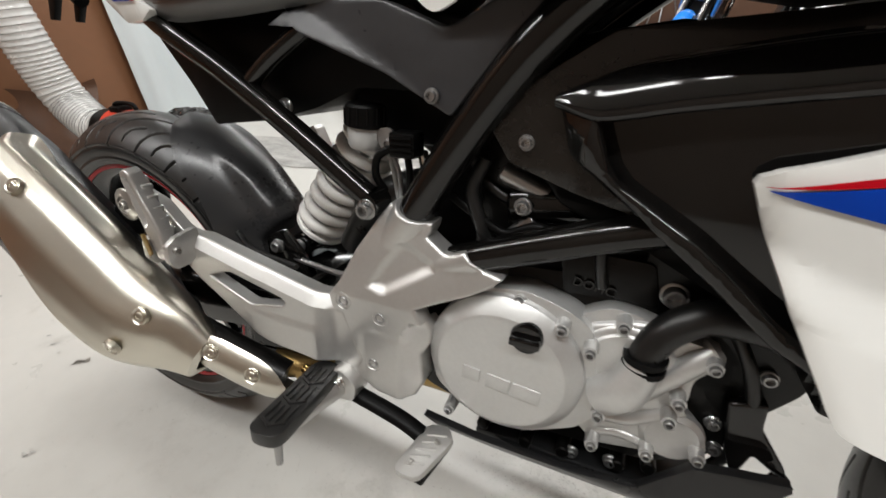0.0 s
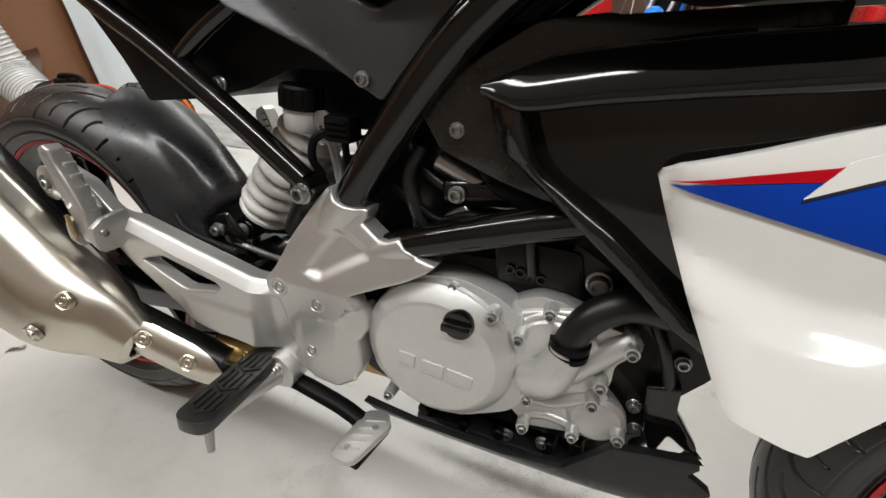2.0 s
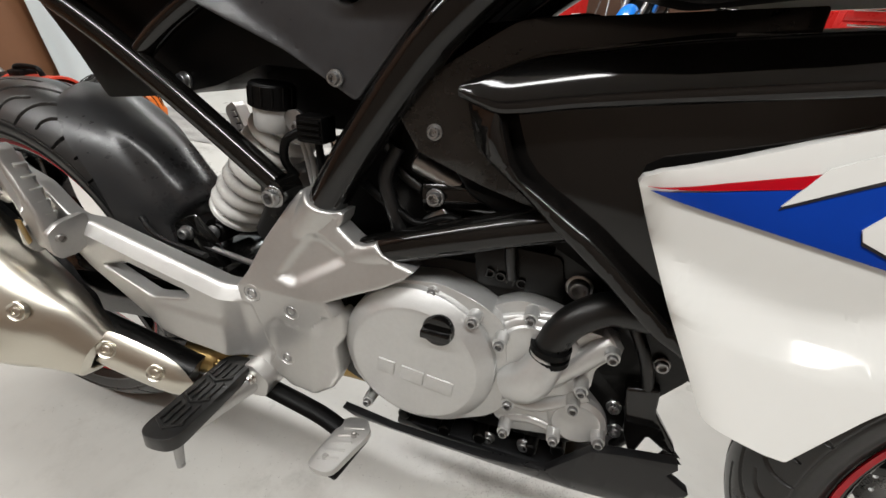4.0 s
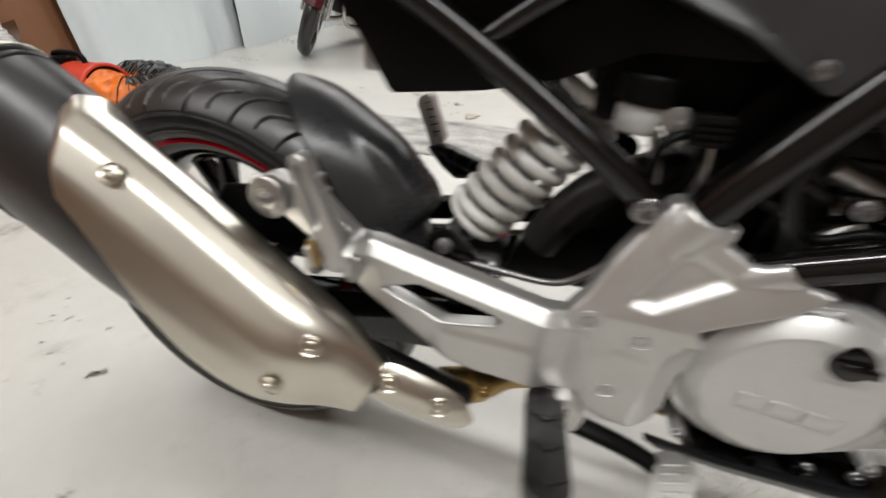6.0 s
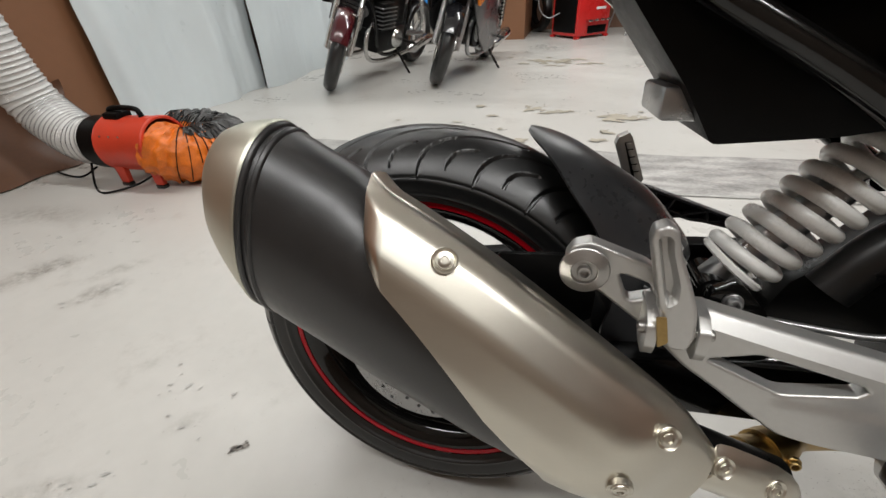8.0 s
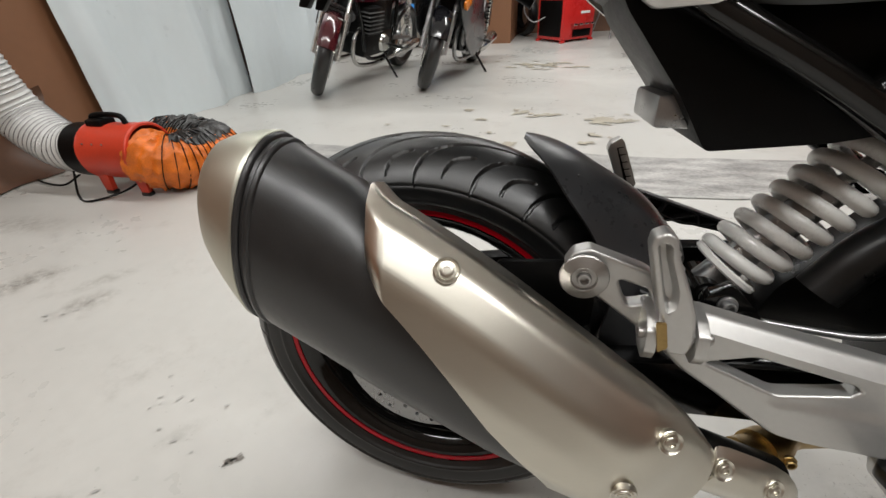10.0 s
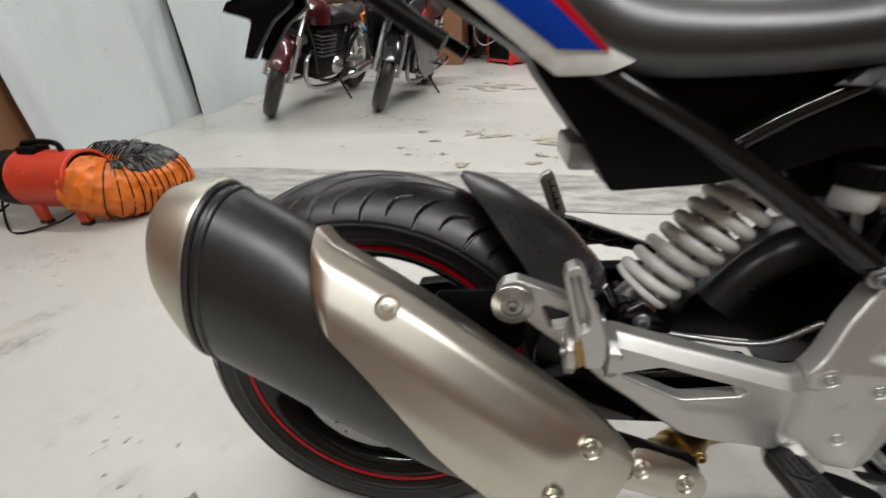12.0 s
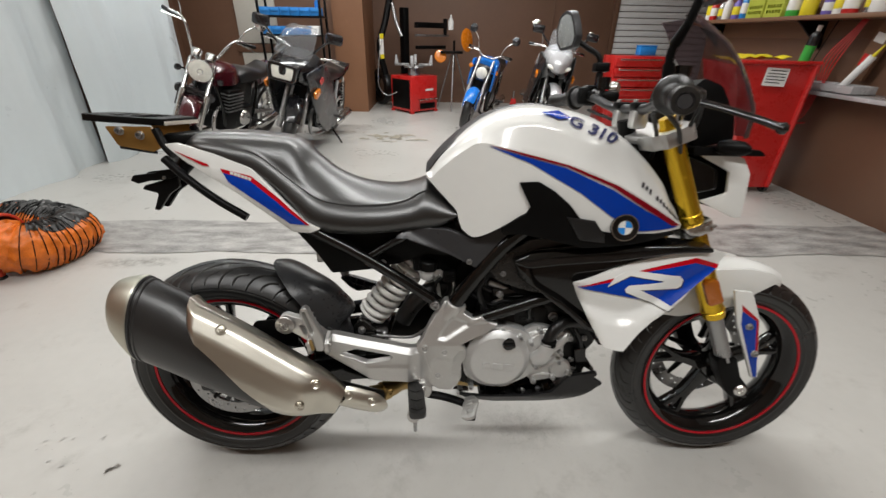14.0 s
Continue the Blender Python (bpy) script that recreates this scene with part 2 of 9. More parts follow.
def plate(loops, y0, y1, bevel=0.0, segments=2, step=0.0, yfun=None, bm=None, axis="y"):
    """A plate cut to the loops (outline first, then holes) in the X-Z plane, from y0 (outer face) to y1. yfun(x, z) adds to y; step is the grid by which the face is cut first."""
    own = BM()
    edges = []
    for lp in loops:
        vs = [own.verts.new((x, 0, z)) for x, z in lp]
        edges += [own.edges.new((a, b)) for a, b in zip(vs, vs[1:] + vs[:1])]
    bmesh.ops.triangle_fill(own, use_beauty=True, use_dissolve=False, edges=edges, normal=(0, -1, 0))
    if step:
        xs = [v.co.x for v in own.verts]
        zs = [v.co.z for v in own.verts]
        for k in range(1, int((max(xs) - min(xs)) / step) + 1):
            bmesh.ops.bisect_plane(own, geom=own.verts[:] + own.edges[:] + own.faces[:], plane_co=(min(xs) + k * step, 0, 0), plane_no=(1, 0, 0), dist=1e-6)
        for k in range(1, int((max(zs) - min(zs)) / step) + 1):
            bmesh.ops.bisect_plane(own, geom=own.verts[:] + own.edges[:] + own.faces[:], plane_co=(0, 0, min(zs) + k * step), plane_no=(0, 0, 1), dist=1e-6)
    for v in own.verts:
        v.co.y = y0 + (yfun(v.co.x, v.co.z) if yfun else 0)
    res = bmesh.ops.extrude_face_region(own, geom=own.faces[:])
    for v in res["geom"]:
        if isinstance(v, bmesh.types.BMVert):
            v.co.y += y1 - y0
    bmesh.ops.recalc_face_normals(own, faces=own.faces)
    if bevel:
        rim = [e for e in own.edges if len(e.link_faces) == 2 and e.calc_face_angle(0) > radians(50)]
        bmesh.ops.bevel(own, geom=rim, offset=bevel, segments=segments, profile=0.5, affect="EDGES", clamp_overlap=True)
    if axis == "x":
        bmesh.ops.rotate(own, verts=own.verts, cent=(0, 0, 0), matrix=Matrix.Rotation(radians(90), 3, "Z"))
    elif axis == "z":
        bmesh.ops.rotate(own, verts=own.verts, cent=(0, 0, 0), matrix=Matrix.Rotation(radians(-90), 3, "X"))
    return into(bm, own)


def edge_distance(loop, x, z):
    """The distance from a point to a closed outline, and whether the point lies inside it."""
    a = np.array(loop, float)
    b = np.roll(a, -1, 0)
    d = b - a
    p = np.array((x, z))
    t = np.clip(((p - a) * d).sum(1) / np.maximum((d * d).sum(1), 1e-12), 0, 1)
    dist = float(np.sqrt((((a + d * t[:, None]) - p) ** 2).sum(1)).min())
    cross = (a[:, 1] > z) != (b[:, 1] > z)
    xs = a[:, 0] + (z - a[:, 1]) / np.where(d[:, 1] == 0, 1e-9, d[:, 1]) * d[:, 0]
    return dist, bool(((x < xs) & cross).sum() % 2)


def outline_faces(loops, insets):
    """A flat face cut to the loops, with rings of edges that run beside its rims."""
    own = BM()
    edges = []
    for lp in loops:
        vs = [own.verts.new((x, 0, z)) for x, z in lp]
        edges += [own.edges.new((a, b)) for a, b in zip(vs, vs[1:] + vs[:1])]
    bmesh.ops.triangle_fill(own, use_beauty=True, use_dissolve=False, edges=edges, normal=(0, -1, 0))
    inner = own.faces[:]
    for w in insets:
        bmesh.ops.inset_region(own, faces=inner, thickness=w, depth=0, use_boundary=True, use_even_offset=True)
    return own


def cast_plate(loops, y0, y1, step=0.005, edge=0.006, pockets=(), yfun=None, bm=None, folds=()):
    """A cast plate with rounded rims, sunk pockets (outline, depth, width of the sloping wall) and folds along straight lines."""
    own = outline_faces(list(loops) + [p[0] for p in pockets], (edge * 0.12, edge * 0.28, edge * 0.60))
    for outline, depth, wall in pockets:
        into(own, outline_faces([outline], (wall * 0.15, wall * 0.7, wall * 0.15) if wall < 2 * step else ()))
    bmesh.ops.remove_doubles(own, verts=own.verts, dist=2e-5)
    for axis_no in (0, 2):
        cs = [v.co[axis_no] for v in own.verts]
        no = Vector((1, 0, 0)) if axis_no == 0 else Vector((0, 0, 1))
        for k in range(1, int((max(cs) - min(cs)) / step) + 1):
            bmesh.ops.bisect_plane(own, geom=own.verts[:] + own.edges[:] + own.faces[:], plane_co=no * (min(cs) + k * step), plane_no=no, dist=1e-6)
    for (ax, az), (bx_, bz_) in folds:
        bmesh.ops.bisect_plane(own, geom=own.verts[:] + own.edges[:] + own.faces[:], plane_co=(ax, 0, az), plane_no=Vector((bz_ - az, 0, ax - bx_)).normalized(), dist=1e-6)
    for v in own.verts:
        x, z = v.co.x, v.co.z
        y = y0 + (yfun(x, z) if yfun else 0.0)
        d = min(edge_distance(lp, x, z)[0] for lp in loops)
        if d < edge:
            y += edge - math.sqrt(max(0.0, edge * edge - (edge - d) ** 2))
        for outline, depth, wall in pockets:
            dist, inside = edge_distance(outline, x, z)
            if inside:
                f = min(1.0, dist / wall)
                y += depth * f * f * (3 - 2 * f)
        v.co.y = y
    res = bmesh.ops.extrude_face_region(own, geom=own.faces[:])
    for v in res["geom"]:
        if isinstance(v, bmesh.types.BMVert):
            v.co.y += y1 - y0
    return into(bm, own)


def soften(pts, r=0.25, n=3):
    """An outline with its corners rounded off."""
    out = []
    k = len(pts)
    for i in range(k):
        a, b, c = Vector(pts[i - 1]), Vector(pts[i]), Vector(pts[(i + 1) % k])
        d = min((a - b).length, (c - b).length) * r
        p, q = b + (a - b).normalized() * d, b + (c - b).normalized() * d
        for j in range(n + 1):
            t = j / n
            out.append(tuple(p * (1 - t) ** 2 + b * 2 * t * (1 - t) + q * t * t))
    return out


def circle(x, z, r, n=24, start=0.0):
    return [(x + r * math.cos(start + 2 * math.pi * k / n), z + r * math.sin(start + 2 * math.pi * k / n)) for k in range(n)]


def interp(table, x):
    xs, ys = [p[0] for p in table], [p[1] for p in table]
    return float(np.interp(x, xs, ys))


def spline(table, x):
    """A smooth line through the table's points."""
    n = len(table)
    if x <= table[0][0]:
        return table[0][1]
    if x >= table[-1][0]:
        return table[-1][1]
    slope = []
    for i in range(n):
        a, c = table[max(0, i - 1)], table[min(n - 1, i + 1)]
        slope.append((c[1] - a[1]) / (c[0] - a[0]))
    for i in range(n - 1):
        (a, ya), (c, yc) = table[i], table[i + 1]
        if x <= c:
            h = c - a
            t = (x - a) / h
            return ya * (1 + 2 * t) * (1 - t) ** 2 + slope[i] * h * t * (1 - t) ** 2 + yc * t * t * (3 - 2 * t) + slope[i + 1] * h * t * t * (t - 1)


def grid_mesh(rows, bm=None, wrap=False, caps=False):
    own = BM()
    vv = [[own.verts.new(p) for p in r] for r in rows]
    for a, b in zip(vv, vv[1:]):
        m = len(a)
        for k in range(m if wrap else m - 1):
            quad = [a[k], a[(k + 1) % m], b[(k + 1) % m], b[k]]
            own.faces.new(quad)
    if caps:
        own.faces.new(list(reversed(vv[0])))
        own.faces.new(vv[-1])
    return into(bm, own)


def solid(bm, thick):
    """Gives an open sheet its thickness, inwards."""
    bmesh.ops.recalc_face_normals(bm, faces=bm.faces)
    bmesh.ops.solidify(bm, geom=bm.faces[:], thickness=thick)
    return bm


def lettering(text, size, m, material, parent, name="lettering", depth=0.0006, shear=0.0, bold=0.0):
    cu = bpy.data.curves.new(name, "FONT")
    cu.body, cu.size, cu.extrude, cu.shear, cu.offset = text, size, depth, shear, bold
    tmp = new(name, cu)
    me = bpy.data.meshes.new_from_object(tmp.evaluated_get(bpy.context.evaluated_depsgraph_get()))
    bpy.data.objects.remove(tmp)
    me.materials.clear()
    me.materials.append(material)
    ob = new(name, me)
    ob.matrix_basis = m
    if parent:
        ob.parent = parent
    return ob


def bolt(parent, p, direction=(0, -1, 0), r=0.0065, material=None, name="bolt", washer=True):
    """A socket-head bolt with a washer."""
    bm = BM()
    d = Vector(direction)
    if washer:
        lathe([(r * 1.0, -0.002), (r * 1.24, -0.002), (r * 1.28, 0.0006), (r * 1.18, 0.0014), (r, 0.0016)], p, d, 20, bm)
    lathe([(r * 0.9, 0), (r, 0.001), (r, r * 0.8), (r * 0.86, r * 1.0), (r * 0.62, r * 1.0), (r * 0.58, r * 0.15), (0, r * 0.15)], p, d, 18, bm)
    return part(name, bm, material or BOLTSTEEL, parent)


# ---- the garage ----


def floor_material():
    m = mat("painted_concrete", (0.485, 0.475, 0.447), 0.34, 0, 0.07, 1.6, bump=0.10, bump_scale=35, rough_vary=0.12)
    nt = m.node_tree
    bsdf = nt.nodes["Principled BSDF"]
    base = bsdf.inputs["Base Color"].links[0].from_socket
    co = nt.nodes.new("ShaderNodeTexCoord")

    def blots(scale, lo, hi, detail=6.0):
        n = nt.nodes.new("ShaderNodeTexNoise")
        n.inputs["Scale"].default_value = scale
        n.inputs["Detail"].default_value = detail
        n.inputs["Roughness"].default_value = 0.7
        nt.links.new(co.outputs["Object"], n.inputs["Vector"])
        r = nt.nodes.new("ShaderNodeMapRange")
        r.inputs["From Min"].default_value, r.inputs["From Max"].default_value = lo, hi
        nt.links.new(n.outputs["Fac"], r.inputs["Value"])
        return r.outputs[0]

    def over(under, fac, color):
        mx = nt.nodes.new("ShaderNodeMix")
        mx.data_type = "RGBA"
        nt.links.new(fac, mx.inputs["Factor"])
        nt.links.new(under, mx.inputs["A"])
        mx.inputs["B"].default_value = (*color, 1)
        return mx.outputs["Result"]

    def times(a, b):
        t = nt.nodes.new("ShaderNodeMath")
        t.operation = "MULTIPLY"
        nt.links.new(a, t.inputs[0])
        if isinstance(b, float):
            t.inputs[1].default_value = b
        else:
            nt.links.new(b, t.inputs[1])
        return t.outputs[0]

    smudge = times(blots(3.1, 0.54, 0.72), blots(17.0, 0.40, 0.62))
    out = over(base, times(smudge, 0.45), (0.22, 0.20, 0.18))
    specks = times(blots(55.0, 0.67, 0.73, 3.0), blots(2.3, 0.45, 0.6))
    out = over(out, times(specks, 0.35), (0.12, 0.115, 0.11))
    patchy = blots(26.0, 0.38, 0.66)
    for cx, cy, rx, ry, turn, amount in SMUDGES:
        mp = nt.nodes.new("ShaderNodeMapping")
        mp.vector_type = "TEXTURE"
        mp.inputs["Location"].default_value = (cx, cy, 0)
        mp.inputs["Rotation"].default_value = (0, 0, turn)
        mp.inputs["Scale"].default_value = (rx * 2.6, ry * 2.6, 1)
        nt.links.new(co.outputs["Object"], mp.inputs["Vector"])
        ln = nt.nodes.new("ShaderNodeVectorMath")
        ln.operation = "LENGTH"
        nt.links.new(mp.outputs[0], ln.inputs[0])
        fade = nt.nodes.new("ShaderNodeMapRange")
        fade.interpolation_type = "SMOOTHSTEP"
        fade.inputs["From Min"].default_value, fade.inputs["From Max"].default_value = 1.0, 0.15
        nt.links.new(ln.outputs["Value"], fade.inputs["Value"])
        out = over(out, times(times(fade.outputs[0], patchy), amount), (0.16, 0.145, 0.125))
    nt.links.new(out, bsdf.inputs["Base Color"])
    return m


# dark smudges in the paint: place, half sizes, turn and strength
SMUDGES = ((-1.52, 0.27, 0.07, 0.035, 1.2, 0.85), (-1.46, 0.33, 0.05, 0.02, 0.8, 0.6), (-1.17, 0.25, 0.05, 0.025, 0.9, 0.65), (-1.22, 0.36, 0.06, 0.02, 0.9, 0.5), (-0.69, -0.25, 0.05, 0.015, 0.5, 0.45), (-0.53, -0.06, 0.03, 0.012, 0.9, 0.3),
           (-1.16, 1.12, 0.08, 0.03, 0.0, 0.8), (-0.98, 1.14, 0.07, 0.03, 0.0, 0.8), (1.9, 0.6, 0.10, 0.03, 0.3, 0.4), (2.1, -0.1, 0.06, 0.02, 0.1, 0.45), (-2.0, 0.6, 0.14, 0.05, 0.2, 0.5), (0.86, 0.06, 0.12, 0.05, 0.0, 0.35))
FLOOR = floor_material()
BAND = mat("worn_band_concrete", (0.42, 0.41, 0.39), 0.42, 0, 0.35, 9, bump=0.2, bump_scale=60, second=(0.12, 0.115, 0.11), stretch=(0.6, 1.6, 1))
PEELED = mat("bare_concrete_patch", (0.36, 0.325, 0.26), 0.6, 0, 0.25, 14, bump=0.3, bump_scale=90)
SMUT = mat("oil_smut", (0.19, 0.175, 0.155), 0.5, 0, 0.4, 30)
DIRT = mat("floor_dirt", (0.42, 0.41, 0.39), 0.5, 0, 0.3, 60)
BROWN = mat("brown_wall_paint", (0.150, 0.077, 0.046), 0.5, 0, 0.12, 1.5, bump=0.12, bump_scale=90)
BROWNLIGHT = mat("brown_panel_paint", (0.20, 0.090, 0.042), 0.5, 0, 0.1, 1.5, bump=0.1, bump_scale=60)
SHEET = mat("pale_plastic_sheet", (0.60, 0.65, 0.665), 0.34, 0, 0.03, 1.2, bump=0.08, bump_scale=4)
CLAY = mat("pale_brown_wall_paint", (0.155, 0.112, 0.083), 0.6, 0, 0.12, 1.5, bump=0.1, bump_scale=60)
CREAM = mat("cream_door_paint", (0.55, 0.52, 0.46), 0.45, 0, 0.06, 2)
CEIL = mat("white_ceiling", (0.84, 0.83, 0.80), 0.8, 0, 0.06, 3)

X0, X1, Y0, Y1, H = -3.25, 5.60, -2.4, 7.25, 3.0


def structure(name, bm, material, label="", angle=38):
    ob = part(name, bm, material, None, label, angle)
    ob["kind"] = "structure"
    return ob


structure("floor", box(X0 - 0.2, X1 + 0.2, Y0 - 0.2, Y1 + 0.2, -0.12, 0.0), FLOOR, "pale grey painted concrete workshop floor with dark smudges")
structure("ceiling", box(X0 - 0.2, X1 + 0.2, Y0 - 0.2, Y1 + 0.2, H, H + 0.12), CEIL, "plain white workshop ceiling")
structure("wall_north", box(X0, X1, Y1, Y1 + 0.15, 0, H), BROWN, "brown painted back wall of the workshop")
structure("wall_south", box(X0, X1, Y0 - 0.15, Y0, 0, H), CLAY, "pale brown painted wall")
structure("wall_west", box(X0 - 0.15, X0, Y0, Y1, 0, H), BROWN, "brown painted side wall")
structure("wall_east", box(X1, X1 + 0.15, Y0, Y1, 0, H), BROWN, "dark brown painted side wall")
structure("wall_pier", box(-0.95, -0.497, 6.09, Y1, 0, H), BROWNLIGHT, "brown painted pier in front of the back wall")
structure("wall_recess", box(X0, -0.95, 6.14, 6.30, 0, H), BROWN, "brown painted wall behind the shelf")
structure("wall_partition", box(3.70, 3.82, Y0, 4.35, 0, H), BROWN, "dark brown painted partition wall")
structure("wall_panel", box(-2.72, -2.62, Y0, 1.66, 0, H), BROWNLIGHT, "brown wall panel beside the plastic sheets")
rng = random.Random(4)


def ragged_band():
    n = 90
    xs = np.linspace(X0, 3.70, n)
    lo = [(x, 1.24 + 0.012 * math.sin(7 * x) + rng.uniform(-0.008, 0.008)) for x in xs]
    hi = [(x, 1.68 + 0.012 * math.sin(5 * x + 1) + rng.uniform(-0.008, 0.008)) for x in reversed(xs)]
    return lo + hi


def floor_patch(outline, z, material, name, label):
    bm = BM()
    bm.faces.new([bm.verts.new((x, y, z)) for x, y in outline])
    bmesh.ops.triangulate(bm, faces=bm.faces)
    return structure(name, bm, material, label)


floor_patch(ragged_band(), 0.004, BAND, "floor_band", "worn bare grey strip across the painted floor")


def blob(cx, cy, rx, ry, turn, seed, n=26, rough=0.35):
    r = random.Random(seed)
    out = []
    ph = [r.uniform(0, 6.28) for _ in range(4)]
    for k in range(n):
        a = 2 * math.pi * k / n
        f = 1 + rough * (0.5 * math.sin(2 * a + ph[0]) + 0.4 * math.sin(3 * a + ph[1]) + 0.3 * math.sin(5 * a + ph[2]) + 0.25 * math.sin(9 * a + ph[3]))
        x, y = rx * f * math.cos(a), ry * f * math.sin(a)
        out.append((cx + x * math.cos(turn) - y * math.sin(turn), cy + x * math.sin(turn) + y * math.cos(turn)))
    return out


# bare patches where the paint has peeled
PATCHES = random.Random(9)
BARE = [(-0.12, 4.22, 0.22, 0.13), (0.18, 4.30, 0.16, 0.10), (0.36, 4.12, 0.14, 0.07), (-0.02, 2.46, 0.075, 0.09), (0.17, 2.38, 0.10, 0.045), (0.47, 2.28, 0.13, 0.08), (-0.05, 1.80, 0.04, 0.03), (0.62, 2.30, 0.06, 0.03), (0.02, 4.02, 0.10, 0.04)]
for k in range(30):
    big = PATCHES.uniform(0.008, 0.03)
    BARE.append((PATCHES.uniform(-0.9, 1.6), PATCHES.choice((2.3, 2.5, 4.1, 4.3, 1.85)) + PATCHES.uniform(-0.25, 0.25), big * 1.4, big * 0.8))
FLAKES = []
for cx, cy, rx, ry in BARE:
    if rx < 0.05:
        FLAKES.append((cx, cy, rx, ry))
        continue
    for q in range(11):
        a, d, f = PATCHES.uniform(0, 6.28), math.sqrt(PATCHES.random()), PATCHES.uniform(0.08, 0.34)
        FLAKES.append((cx + rx * d * math.cos(a), cy + ry * d * math.sin(a), rx * f, ry * f * 1.1))
for k, (cx, cy, rx, ry) in enumerate(FLAKES):
    floor_patch(blob(cx, cy, rx, ry, PATCHES.uniform(-0.3, 0.3), 20 + k, 36, 0.6), 0.0042 + 0.00002 * k, PEELED, "bare_patch", "bare patch of peeled floor paint")
# small dark specks of dirt
def flecks(cx, cy, rx, ry, turn, n, seed):
    r = random.Random(seed)
    bm = BM()
    for _ in range(n):
        a, b = r.gauss(0, rx), r.gauss(0, ry)
        x, y = cx + a * math.cos(turn) - b * math.sin(turn), cy + a * math.sin(turn) + b * math.cos(turn)
        size = 0.0006 + 0.0052 * r.random() ** 3
        lean = turn + r.uniform(-0.5, 0.5)
        vs = []
        for k in range(7):
            t = 2 * math.pi * k / 7
            u, v = size * 2.0 * math.cos(t) * r.uniform(0.6, 1.2), size * 0.8 * math.sin(t) * r.uniform(0.6, 1.2)
            vs.append(bm.verts.new((x + u * math.cos(lean) - v * math.sin(lean), y + u * math.sin(lean) + v * math.cos(lean), 0.0022)))
        bm.faces.new(vs)
    return bm


SPECKS = ((-1.46, 0.33, 0.05, 0.02, 0.8, 26), (-1.17, 0.25, 0.05, 0.02, 0.9, 24), (-0.38, -0.085, 0.011, 0.004, 0.9, 30), (-0.69, -0.25, 0.05, 0.012, 0.5, 20), (-0.53, -0.06, 0.04, 0.02, 0.9, 12), (-0.62, 0.03, 0.04, 0.03, 0.9, 12), (1.75, 0.10, 0.014, 0.006, 0.4, 16), (-0.2, -0.28, 0.012, 0.005, 0.5, 12), (1.9, 0.6, 0.08, 0.02, 0.3, 16), (0.2, 0.35, 0.12, 0.05, 0.0, 24), (2.1, -0.1, 0.05, 0.015, 0.1, 14))
for k, (sx, sy, rx, ry, t, n) in enumerate(SPECKS):
    structure("smudge", flecks(sx, sy, rx, ry, t, n, 80 + k), SMUT if k == 2 else DIRT, "dark specks on the floor")


def grit(cx, cy, rx, ry, n, seed):
    """A scatter of fine dark grit under the engine."""
    r = random.Random(seed)
    bm = BM()
    for _ in range(n):
        x, y, s = r.gauss(cx, rx), r.gauss(cy, ry), r.uniform(0.0003, 0.0010)
        a = r.uniform(0, 3.1)
        vs = [bm.verts.new((x + s * math.cos(a + q * 2.094), y + s * math.sin(a + q * 2.094), 0.001)) for q in range(3)]
        top = bm.verts.new((x, y, 0.001 + s))
        for q in range(3):
            bm.faces.new((vs[q], vs[(q + 1) % 3], top))
    return bm


g = part("grit", grit(0.86, 0.06, 0.09, 0.045, 2300, 3), SMUT)
tagged(g, "fine dark grit scattered on the floor", "grit", kind="stuff")
g = part("grit", grit(0.35, -0.05, 0.35, 0.06, 350, 5), SMUT)
tagged(g, "fine dark grit scattered on the floor", "grit", kind="stuff")

# ---- the white motorcycle on its side stand ----
LEAN = 8.0
BIKE = pose(0, 0, 0, -LEAN)
bike = thing("motorcycle", BIKE, "white naked motorcycle with blue and red stripes on its stand", "motorcycle")
REAR, FRONT = Vector((0.016, 0, 0.305)), Vector((1.378, 0, 0.291))


